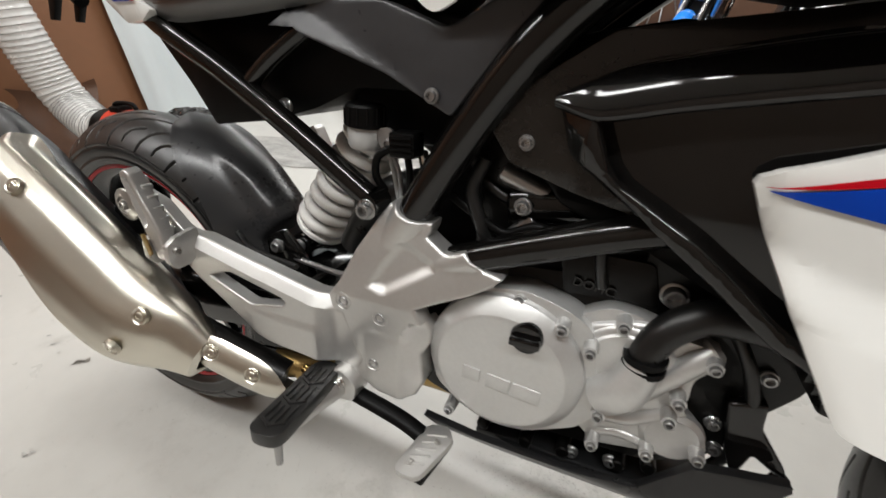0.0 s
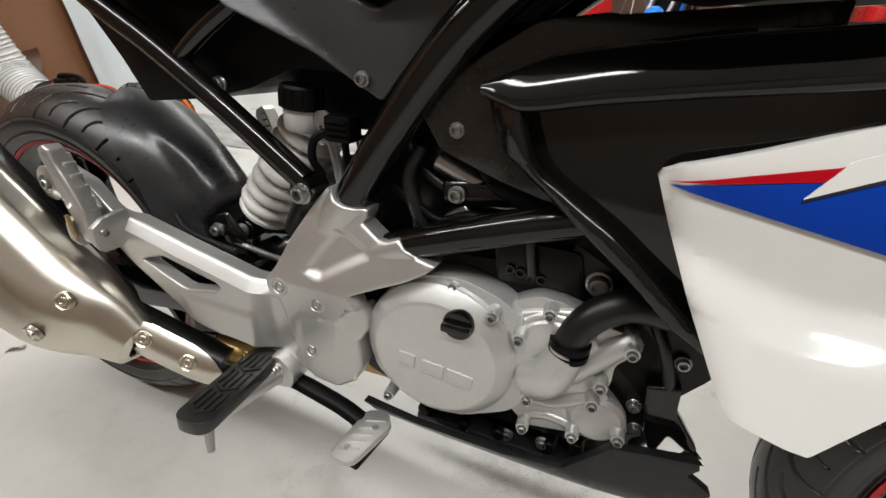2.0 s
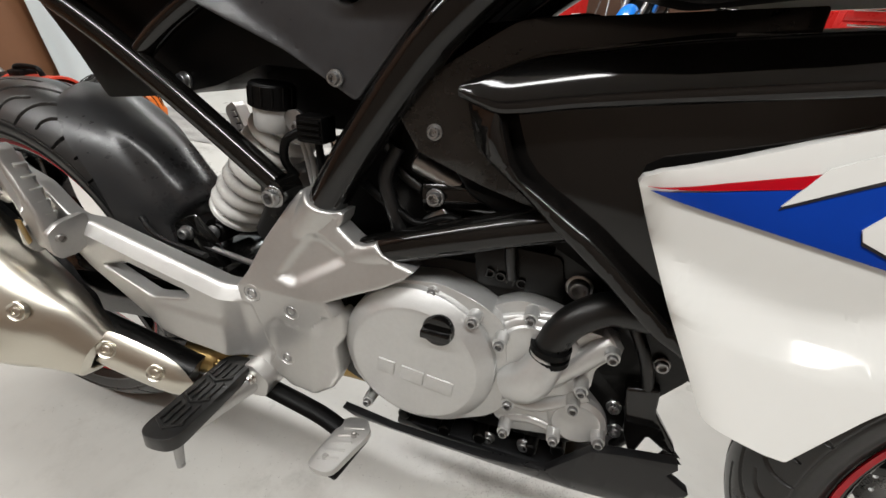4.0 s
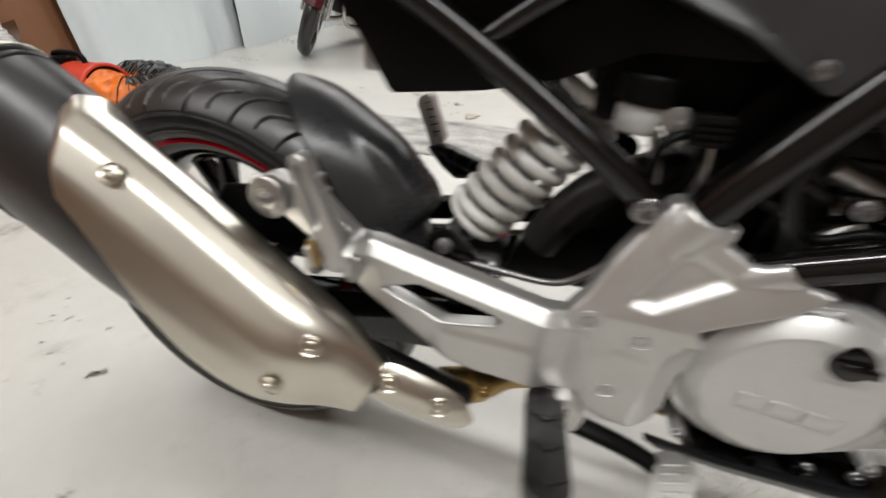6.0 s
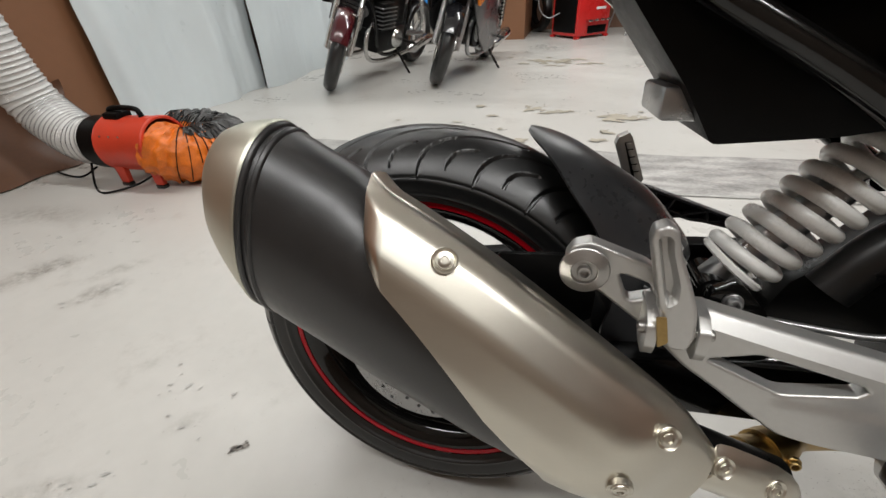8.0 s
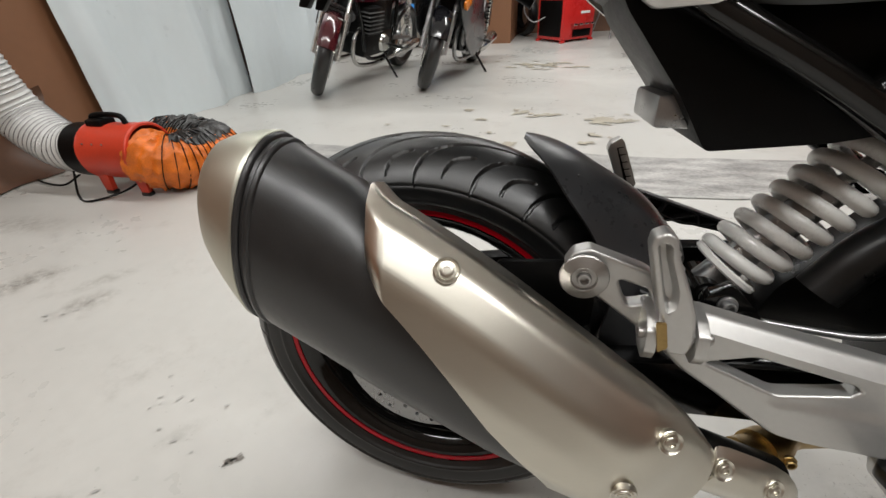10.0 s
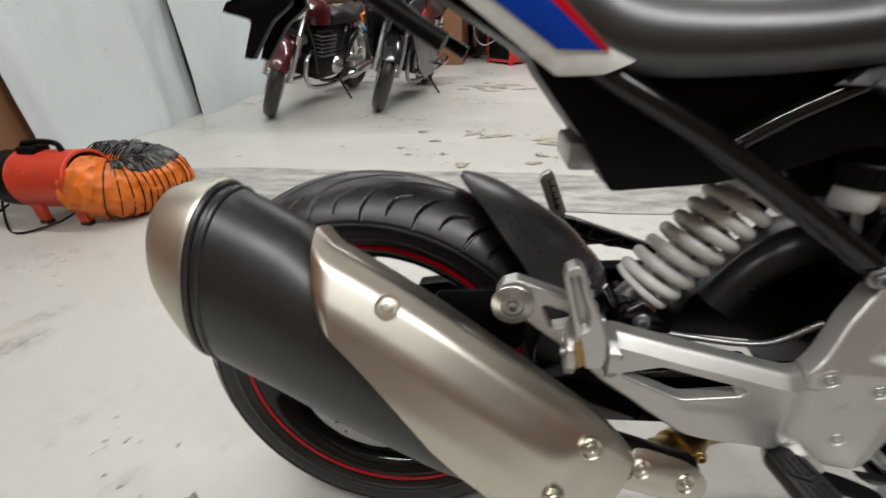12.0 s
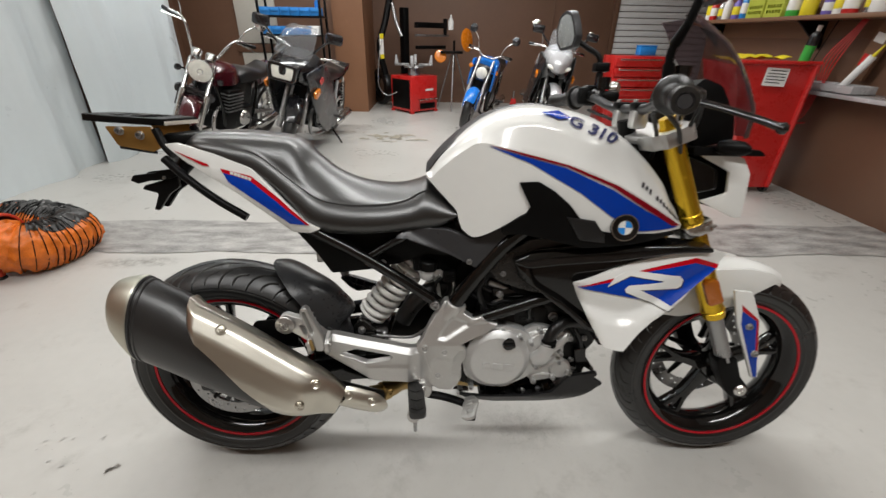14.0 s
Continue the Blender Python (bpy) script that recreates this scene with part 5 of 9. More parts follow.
# round badge
bx, bz = 0.957, 0.764
by = -0.190
badge = part("badge", lathe([(0.0285, -0.012), (0.0285, 0.002), (0.0272, 0.0036), (0.0255, 0.0030), (0.0, 0.0030)], (bx, by, bz), (-0.05, -1, 0.12), 48), GLOSSBLACK, tank, "round badge with blue and white quarters")
part("badge_ring", lathe([(0.0272, 0.0034), (0.0288, 0.0034), (0.0288, 0.0046), (0.0272, 0.0046)], (bx, by, bz), (-0.05, -1, 0.12), 48, closed=True), CHROME, badge)
part("badge_ring", lathe([(0.0150, 0.003), (0.0163, 0.003), (0.0163, 0.0044), (0.0150, 0.0044)], (bx, by, bz), (-0.05, -1, 0.12), 40, closed=True), CHROME, badge)
badge_m = Matrix.Translation((bx, by, bz)) @ Vector((-0.05, -1, 0.12)).to_track_quat("Z", "Y").to_matrix().to_4x4()
for k in range(4):
    bm = BM()
    vs = [bm.verts.new((0, 0, 0.0040))] + [bm.verts.new((0.0150 * math.cos(a), 0.0150 * math.sin(a), 0.0040)) for a in np.linspace(k * math.pi / 2, (k + 1) * math.pi / 2, 9)]
    bm.faces.new(vs)
    q = part("badge_quarter", bm, LIGHTBLUE if k % 2 == 0 else WHITE, badge)
    q.matrix_basis = badge_m

# black cover between tank and frame
NECK = [(0.732, 0.852), (0.773, 0.855), (0.807, 0.836), (0.840, 0.809), (0.871, 0.772), (0.918, 0.748), (1.0, 0.748), (1.095, 0.741), (0.95, 0.722), (0.878, 0.713), (0.80, 0.730), (0.745, 0.738), (0.704, 0.735), (0.700, 0.750), (0.751, 0.784), (0.760, 0.800)]
part("tank_side_cover", plate([soften(NECK, 0.1)], -0.006, 0.03, 0.003, 2, 0.018, tank_y), MATTBLACK, bike, "dark grey plastic side cover")
# lighter black here puts the cover's sheen into the colour
part("cover_sheen_facet", plate([[(0.836, 0.782), (0.895, 0.776), (0.918, 0.745), (0.920, 0.728), (0.868, 0.732)]], -0.010, 0.0, 0.002, 2, 0.02, tank_y), PANBLACK, bike)
COVER = soften([(0.478, 0.727), (0.508, 0.741), (0.585, 0.736), (0.648, 0.712), (0.704, 0.740), (0.757, 0.776), (0.775, 0.750), (0.712, 0.713), (0.680, 0.675), (0.652, 0.641), (0.588, 0.677), (0.497, 0.712)], 0.12)


def cover_face(x, z):
    """The cover leans in at the top; along its lower rear edge a wedge flares outwards."""
    edge_z = np.interp(x, (0.478, 0.497, 0.588, 0.652), (0.716, 0.712, 0.677, 0.641))
    wide = np.interp(x, (0.478, 0.640), (0.024, 0.001))
    return 0.10 * max(0, z - 0.70) - 0.55 * max(0.0, wide - max(0.0, z - edge_z))


for s in (-1, 1):
    part("frame_cover", cast_plate([COVER], -0.122, -0.108, 0.006, 0.003, (), cover_face) if s < 0 else plate([COVER], 0.11, 0.124, 0.003), DARKGREY, bike, "matt black frame cover", 28)
bolt(bike, Vector((0.636, -0.1262, 0.659)), r=0.0054, name="cover_bolt", material=GREYSTEEL)

# seat
SEAT_TOP = [(-0.015, 0.920), (0.005, 0.932), (0.03, 0.938), (0.07, 0.941), (0.13, 0.939), (0.19, 0.933), (0.228, 0.927), (0.250, 0.913), (0.270, 0.893), (0.295, 0.871), (0.32, 0.852), (0.37, 0.830), (0.43, 0.819), (0.48, 0.820), (0.515, 0.829), (0.540, 0.834), (0.585, 0.802), (0.612, 0.777)]
SEAT_SEAM = [(-0.015, 0.912), (0.005, 0.922), (0.04, 0.925), (0.09, 0.917), (0.15, 0.902), (0.175, 0.888), (0.215, 0.856), (0.26, 0.822), (0.297, 0.800), (0.35, 0.791), (0.41, 0.790), (0.464, 0.794), (0.503, 0.805), (0.532, 0.820), (0.575, 0.800), (0.612, 0.774)]
SEAT_LOW = [(-0.015, 0.902), (0.06, 0.888), (0.13, 0.860), (0.20, 0.806), (0.25, 0.750), (0.30, 0.728), (0.40, 0.726), (0.50, 0.734), (0.57, 0.742), (0.594, 0.755), (0.612, 0.770)]
SEAT_EDGE = [(-0.015, 0.045), (0.03, 0.080), (0.10, 0.092), (0.20, 0.096), (0.28, 0.108), (0.38, 0.118), (0.47, 0.112), (0.54, 0.096), (0.612, 0.104)]
SEAT_HALF = [(-0.015, 0.052), (0.03, 0.092), (0.10, 0.104), (0.20, 0.108), (0.28, 0.128), (0.38, 0.142), (0.47, 0.138), (0.55, 0.128), (0.612, 0.122)]


def seat_section(x):
    """Half a section from the bottom of the skirt over the seam to the middle of the pad."""
    top, seam, low, edge, wide = (spline(tb, x) for tb in (SEAT_TOP, SEAT_SEAM, SEAT_LOW, SEAT_EDGE, SEAT_HALF))
    pillion = max(0.0, min(1.0, (0.275 - x) / 0.07))
    power = 1.9 + 2.2 * pillion * pillion * (3 - 2 * pillion)
    half = []
    for k in range(15):
        f = 1 - k / 14
        out = edge + (wide - edge) * (1 - (1 - min(1.0, f / 0.62)) ** 2) - 0.014 * max(0.0, (f - 0.66) / 0.34) ** 2
        half.append((out - 0.0025 * math.exp(-f / 0.05), seam + (low - seam) * f))
    for k in range(1, 19):
        f = 1 - k / 18
        crown = 1 - f ** power
        half.append((edge * f - 0.0015 * math.exp(-(1 - f) / 0.03), seam + (top - seam) * crown))
    return half


rows = []
for i in range(120):
    x = -0.015 + 0.627 * i / 119
    half = seat_section(x)
    rows.append([(x, -y, z) for y, z in half] + [(x, y, z) for y, z in reversed(half[:-1])])
seat_ob = part("seat", grid_mesh(rows, caps=True), VINYL, bike, "black vinyl two-step seat", 60)
for s in (-1, 1):
    part("seam", pipe([(x, s * (spline(SEAT_EDGE, x) - 0.0004), spline(SEAT_SEAM, x) + 0.0004) for x in np.linspace(0.14, 0.535, 22)], 0.0017, 3, 6), VINYL, seat_ob)
# tail panels with their stripes
TAIL = [(-0.030, 0.916), (-0.005, 0.918), (0.075, 0.898), (0.154, 0.868), (0.215, 0.806), (0.269, 0.752), (0.299, 0.738), (0.275, 0.728), (0.235, 0.727), (0.175, 0.772), (0.120, 0.812), (0.056, 0.852), (0.010, 0.880)]


def tail_y(x, z):
    mid = 0.90 - 0.55 * max(0, x - 0.0)
    return -(0.086 + 0.14 * min(max(x + 0.03, 0), 0.26)) - 0.010 * math.exp(-((z - mid) / 0.03) ** 2) + 0.25 * max(0, mid - 0.03 - z)


tail = part("tail_panel", plate([soften(TAIL, 0.12)], 0.0, 0.012, 0.002, 2, 0.02, tail_y), WHITE, bike, "white tail panel with blue and red stripes", 30)
part("tail_panel", plate([soften(TAIL, 0.12)], 0.0, -0.012, 0.002, 2, 0.02, lambda x, z: -tail_y(x, z)), WHITE, bike, "white tail panel")
decal([(0.094, 0.860), (0.152, 0.844), (0.213, 0.798), (0.272, 0.747), (0.232, 0.749), (0.170, 0.793), (0.104, 0.839)], tail_y, 0.0015, BLUE, tail, "blue_stripe")
decal([(0.090, 0.867), (0.155, 0.852), (0.216, 0.804), (0.276, 0.747), (0.270, 0.747), (0.211, 0.797), (0.151, 0.843), (0.094, 0.859)], tail_y, 0.0018, RED, tail, "red_stripe")
decal([(-0.008, 0.902), (0.062, 0.876), (0.066, 0.871), (0.050, 0.873)], tail_y, 0.0016, RED, tail, "red_stripe")
for k in range(6):
    b = part("lettering_bar", box(-0.003, 0.003, -0.0008, 0.0008, -0.003, 0.003), WHITE, tail)
    b.matrix_basis = pose(0.115 + 0.0075 * k, tail_y(0.115 + 0.0075 * k, 0.856 - 0.0022 * k) - 0.003, 0.8585 - 0.0024 * k, 0, 18)
part("under_seat_tray", plate([soften([(0.19, 0.79), (0.30, 0.735), (0.60, 0.735), (0.62, 0.66), (0.53, 0.662), (0.47, 0.638), (0.40, 0.622), (0.305, 0.612), (0.275, 0.66), (0.22, 0.73)], 0.1)], -0.085, 0.085, 0.004), MATTBLACK, bike, "black plastic tray under the seat")
part("tail_underside", plate([soften([(-0.03, 0.905), (0.10, 0.86), (0.29, 0.735), (0.23, 0.735), (0.10, 0.815), (0.0, 0.875)], 0.1)], -0.075, 0.075, 0.004), MATTBLACK, bike)
part("tray_end", box(0.262, 0.300, -0.06, 0.06, 0.628, 0.660, 0.005), GREYSTEEL, bike)
bolt(bike, Vector((0.430, -0.088, 0.640)), r=0.007, name="tray_bolt", material=GREYSTEEL)
for s in (-1, 1):
    part("tail_rail", pipe([(-0.040, 0.088 * s, 0.884), (0.007, 0.097 * s, 0.842), (0.066, 0.103 * s, 0.797), (0.130, 0.107 * s, 0.757)], 0.0092, 6, 14), MATTBLACK, bike, "black tail rail")

# luggage rack
bm = plate([soften([(-0.226, -0.045), (-0.212, -0.066), (-0.160, -0.078), (-0.050, -0.078), (-0.036, -0.064), (-0.036, 0.064), (-0.050, 0.078), (-0.160, 0.078), (-0.212, 0.066), (-0.226, 0.045)], 0.15), soften([(-0.185, -0.030), (-0.150, -0.045), (-0.145, -0.008), (-0.180, -0.008)], 0.2), soften([(-0.185, 0.030), (-0.150, 0.045), (-0.145, 0.008), (-0.180, 0.008)], 0.2), soften([(-0.125, -0.05), (-0.085, -0.05), (-0.085, 0.05), (-0.125, 0.05)], 0.2)], -0.007, 0.007, 0.003, axis="z")
bmesh.ops.transform(bm, matrix=pose(0, 0, 0.957, 0, 3), verts=bm.verts)
rack = part("luggage_rack", bm, MATTBLACK, bike, "black luggage rack on a gold bracket")
part("rack_edge", box(-0.040, -0.0345, -0.066, 0.066, 0.952, 0.9605, 0.001), CREAMSTEEL, rack, "bright bare metal edge")
for s in (-1, 1):
    g = part("rack_bracket", plate([soften([(-0.160, 0.950), (-0.064, 0.950), (-0.045, 0.908), (-0.066, 0.897), (-0.140, 0.909)], 0.1)], 0.074 * s - 0.003, 0.074 * s + 0.003, 0.001), GOLDBROWN, rack, "gold anodised side bracket")
    # pale rod painting the highlight on the bracket's front edge
    part("bracket_edge_highlight", rod((-0.062, 0.074 * s, 0.949), (-0.044, 0.074 * s, 0.909), 0.0022, 0.0022, 8), CREAMSTEEL, g)
    part("bracket_lip", rod((-0.138, 0.074 * s, 0.906), (-0.062, 0.074 * s, 0.895), 0.0035, 0.0035, 8), MATTBLACK, g)
    for x, z in ((-0.130, 0.941), (-0.088, 0.932)):
        bolt(g, Vector((x, 0.078 * s, z)), direction=(0, s, 0), r=0.0075, name="rack_bolt", material=GREYSTEEL)
    part("rack_leg", pipe([(-0.056, 0.072 * s, 0.945), (-0.040, 0.078 * s, 0.912), (-0.02, 0.085 * s, 0.890)], 0.009, 4, 10), MATTBLACK, rack)
part("tail_top", box(-0.055, 0.02, -0.06, 0.06, 0.905, 0.935, 0.01), MATTBLACK, rack)
holder = part("plate_holder", pipe([(-0.04, 0, 0.868), (-0.062, 0, 0.845), (-0.085, 0, 0.824)], 0.016, 5, 14, radii=(0.020, 0.014)), MATTBLACK, bike, "black empty plate holder with forked arms")
for y in (-0.026, 0.026):
    part("holder_arm", plate([soften([(-0.166, 0.824), (-0.158, 0.836), (-0.110, 0.842), (-0.070, 0.852), (-0.056, 0.836), (-0.080, 0.826), (-0.120, 0.824), (-0.150, 0.816)], 0.2)], y - 0.005, y + 0.005, 0.002), MATTBLACK, holder)
    part("holder_arm", plate([soften([(-0.148, 0.802), (-0.140, 0.812), (-0.104, 0.820), (-0.062, 0.836), (-0.060, 0.808), (-0.088, 0.790), (-0.120, 0.750), (-0.130, 0.752), (-0.112, 0.792)], 0.16)], y * 0.7 - 0.005, y * 0.7 + 0.005, 0.002), MATTBLACK, holder)
    bolt(holder, Vector((-0.085, y - 0.005, 0.832)), r=0.004, washer=False)

# rear shock
shock = new("shock_absorber")
shock.parent = bike
shock["label"] = "rear shock with a white coil spring"
SA, SB = Vector((0.386, 0.0, 0.458)), Vector((0.520, 0.0, 0.632))
sd = (SB - SA).normalized()
sq = sd.to_track_quat("Z", "Y").to_matrix()
coil = [SA + sd * ((SB - SA).length * (0.03 + 0.94 * k / 190)) + sq @ Vector((0.036 * math.cos(2 * math.pi * 9.3 * k / 190), 0.036 * math.sin(2 * math.pi * 9.3 * k / 190), 0)) for k in range(191)]
part("coil_spring", pipe(coil, 0.0080, 1, 12), SPRINGWHITE, shock, "white coil spring")
part("damper_body", rod(SA - sd * 0.03, SA + sd * 0.13, 0.019, 0.019, 20), GREYSTEEL, shock)
part("damper_rod", rod(SA + sd * 0.12, SB + sd * 0.04, 0.008, 0.008, 14), CHROME, shock)
for q, r in ((SA - sd * 0.004, 0.041), (SB - sd * 0.004, 0.040)):
    part("spring_seat", rod(q, q + sd * 0.009, r, r, 28, bevel=0.002), SPRINGWHITE if q.z < 0.5 else FRAMEBLACK, shock)
part("shock_eye", rod(SA - sd * 0.035 + Vector((0, -0.03, 0)), SA - sd * 0.035 + Vector((0, 0.03, 0)), 0.018, 0.018, 18), FRAMEBLACK, shock)
bolt(shock, SA - sd * 0.035 + Vector((0, -0.034, 0)), r=0.008, material=GREYSTEEL)

# brake reservoir, connector and cables behind the frame
res = part("brake_reservoir", lathe([(0.016, 0.0), (0.0185, 0.004), (0.0195, 0.022), (0.0185, 0.024)], (0.535, -0.086, 0.600), (0.1, 0, 1), 28), CLEAR, bike, "cloudy brake fluid reservoir with a black cap")
bm = lathe([(0.0205, 0.0), (0.0225, 0.001), (0.0225, 0.021), (0.0205, 0.0235), (0.0, 0.0235)], (0.5375, -0.086, 0.623), (0.1, 0, 1), 32)
part("reservoir_cap", bm, MATTBLACK, res)
for k in range(14):
    a = 2 * math.pi * k / 14
    part("cap_rib", rod((0.5375 + 0.0226 * math.cos(a), -0.086 + 0.0226 * math.sin(a), 0.626), (0.539 + 0.0226 * math.cos(a), -0.086 + 0.0226 * math.sin(a), 0.643), 0.0012, 0.0012, 6), MATTBLACK, res)
part("reservoir_tab", plate([soften([(0.552, 0.622), (0.572, 0.625), (0.582, 0.603), (0.568, 0.592), (0.556, 0.606)], 0.3)], -0.092, -0.088, 0.001), GREYSTEEL, res)
bolt(res, Vector((0.569, -0.093, 0.608)), r=0.005, material=GREYSTEEL)
conn = part("connector", box(0.576, 0.606, -0.105, -0.080, 0.596, 0.622, 0.003), MATTBLACK, bike, "black ribbed electrical connector")
for k in range(4):
    part("connector_rib", box(0.579, 0.604, -0.1075, -0.104, 0.599 + 0.0056 * k, 0.6015 + 0.0056 * k, 0.0006), MATTBLACK, conn)
CABLES = (([(0.575, -0.095, 0.605), (0.560, -0.100, 0.595), (0.556, -0.100, 0.575), (0.560, -0.09, 0.556)], 0.0045, MATTBLACK),
          ([(0.59, -0.09, 0.60), (0.592, -0.09, 0.575), (0.585, -0.08, 0.55), (0.57, -0.07, 0.52)], 0.004, MATTBLACK),
          ([(0.553, -0.07, 0.60), (0.560, -0.07, 0.575), (0.566, -0.07, 0.54)], 0.003, CLEAR),
          ([(0.558, -0.07, 0.60), (0.566, -0.068, 0.57), (0.570, -0.07, 0.54)], 0.003, CLEAR),
          ([(0.600, -0.075, 0.60), (0.605, -0.075, 0.57), (0.600, -0.07, 0.54)], 0.006, CHROME),
          ([(0.375, -0.07, 0.432), (0.43, -0.075, 0.428), (0.50, -0.09, 0.436), (0.545, -0.10, 0.475)], 0.004, GREYSTEEL),
          ([(0.60, -0.085, 0.48), (0.61, -0.095, 0.42), (0.615, -0.095, 0.36), (0.585, -0.09, 0.30)], 0.005, HOSE),
          ([(0.675, -0.092, 0.53), (0.68, -0.095, 0.50), (0.69, -0.09, 0.47)], 0.005, HOSE),
          ([(0.65, -0.06, 0.60), (0.68, -0.075, 0.57), (0.72, -0.075, 0.56), (0.78, -0.06, 0.60)], 0.006, HOSE),
          ([(0.79, -0.092, 0.56), (0.795, -0.095, 0.52), (0.80, -0.09, 0.49)], 0.006, HOSE),
          ([(0.28, -0.07, 0.45), (0.33, -0.09, 0.44), (0.42, -0.10, 0.435)], 0.004, HOSE))
for pts, r, m in CABLES:
    part("cable", pipe(pts, r, 7, 10), m, bike)
lug = part("linkage_bracket", plate([soften([(0.345, 0.40), (0.345, 0.455), (0.37, 0.47), (0.40, 0.44), (0.42, 0.40)], 0.2)], -0.075, -0.060, 0.004), FRAMEBLACK, bike)
bolt(lug, Vector((0.367, -0.077, 0.447)), r=0.008, material=GREYSTEEL)
rod_part = part("air_hose", pipe([(0.47, -0.03, 0.45), (0.50, -0.03, 0.50), (0.54, -0.03, 0.535), (0.60, -0.02, 0.55)], 0.024, 7, 18), HOSE, bike, "thick black air hose")
part("battery_box", box(0.50, 0.66, -0.05, 0.07, 0.60, 0.70, 0.008), MATTBLACK, bike)
# two dark blocks added as fillers, so no bright floor shows through
part("engine_gap_filler", plate([soften([(0.60, 0.47), (0.60, 0.60), (0.68, 0.70), (0.84, 0.72), (0.84, 0.60), (0.70, 0.48)], 0.15)], -0.060, 0.065, 0.01), MATTBLACK, bike)
part("shock_gap_filler", plate([soften([(0.43, 0.385), (0.45, 0.44), (0.49, 0.480), (0.54, 0.54), (0.60, 0.565), (0.63, 0.50), (0.60, 0.38)], 0.15)], 0.0, 0.05, 0.006), DARKENGINE, bike)
# left passenger hanger, seen past the wheel
LH = [(0.272, 0.502), (0.290, 0.508), (0.312, 0.503), (0.352, 0.490), (0.392, 0.477), (0.446, 0.459), (0.480, 0.440), (0.452, 0.434), (0.426, 0.453), (0.388, 0.460), (0.370, 0.461), (0.357, 0.465), (0.319, 0.460), (0.298, 0.474)]
lh = part("passenger_hanger", plate([soften(LH, 0.08)], 0.150, 0.154, 0.001), MATTBLACK, bike, "black cast passenger peg hanger with a ribbed back")


def lattice_rib(p, q, width):
    """A straight rib between two points of the hanger's back."""
    d = (Vector(q) - Vector(p)).normalized()
    n = Vector((-d.y, d.x)) * width / 2
    loop = [(p[0] - n.x, p[1] - n.y), (q[0] - n.x, q[1] - n.y), (q[0] + n.x, q[1] + n.y), (p[0] + n.x, p[1] + n.y)]
    part("rib", plate([loop], 0.134, 0.1505, 0.0008), DARKGREY, lh)


for p, q in zip(LH, LH[1:] + LH[:1]):
    lattice_rib(p, q, 0.0042)
for p, q in (((0.292, 0.507), (0.318, 0.461)), ((0.318, 0.501), (0.316, 0.480)), ((0.306, 0.486), (0.345, 0.470)), ((0.345, 0.492), (0.338, 0.474)), ((0.338, 0.474), (0.357, 0.466)), ((0.357, 0.466), (0.392, 0.476)), ((0.390, 0.476), (0.394, 0.460)), ((0.396, 0.460), (0.430, 0.464)), ((0.298, 0.492), (0.278, 0.499))):
    lattice_rib(p, q, 0.0030)
lp = part("passenger_peg", plate([soften([(0.250, 0.566), (0.253, 0.576), (0.267, 0.584), (0.272, 0.578), (0.297, 0.517), (0.291, 0.508), (0.276, 0.502)], 0.2)], 0.138, 0.164, 0.003), SILVER, bike, "folded passenger foot peg")
# thin dark plate on the peg face, painting the shade of its recess
part("peg_recess_shade", plate([soften([(0.262, 0.570), (0.271, 0.572), (0.290, 0.524), (0.280, 0.519)], 0.15)], 0.1370, 0.1385, 0.0003), DARKENGINE, lp, "dark plate standing in for the shaded recess round the pads")
for k in range(5):
    cx, cz = 0.2685 + 0.0043 * k, 0.5655 - 0.0106 * k
    part("peg_pad", plate([soften([(cx - 0.0045, cz + 0.0040), (cx + 0.0030, cz + 0.0052), (cx + 0.0062, cz - 0.0030), (cx - 0.0010, cz - 0.0048)], 0.2)], 0.1345, 0.1378, 0.001), SILVER, lp)
part("side_stand", pipe([(0.60, 0.10, 0.28), (0.63, 0.16, 0.15), (0.655, 0.21, 0.033)], 0.012, 5, 12), FRAMEBLACK, bike, "black side stand")
part("stand_foot", rod((0.655, 0.207, 0.030), (0.656, 0.213, 0.026), 0.028, 0.028, 20), FRAMEBLACK, bike)

# ---- front: black side fairing and white wing ----
FAIR = [(0.741, 0.664), (0.80, 0.688), (0.90, 0.704), (1.10, 0.712), (1.18, 0.705), (1.05, 0.66), (0.95, 0.60), (0.945, 0.500), (0.925, 0.505), (0.868, 0.545), (0.828, 0.573), (0.785, 0.606), (0.757, 0.618)]


def fair_out(x):
    return 0.124 + 0.17 * min(0.22, max(0, x - 0.74))


BROW_TOP = [(0.742, 0.662), (0.757, 0.669), (0.789, 0.682), (0.823, 0.689), (0.90, 0.701), (1.0, 0.709), (1.10, 0.713), (1.18, 0.708)]
BROW_RIDGE = [(0.742, 0.658), (0.760, 0.652), (0.778, 0.6485), (0.83, 0.6583), (0.90, 0.6695), (1.0, 0.6845), (1.10, 0.6985), (1.18, 0.702)]
FAIR_RIM = [(0.742, 0.660), (0.776, 0.650), (0.790, 0.612), (0.800, 0.600), (0.86, 0.566), (0.920, 0.519), (0.950, 0.500), (0.948, 0.486), (0.915, 0.502), (0.872, 0.537), (0.828, 0.569), (0.785, 0.600), (0.757, 0.617)]


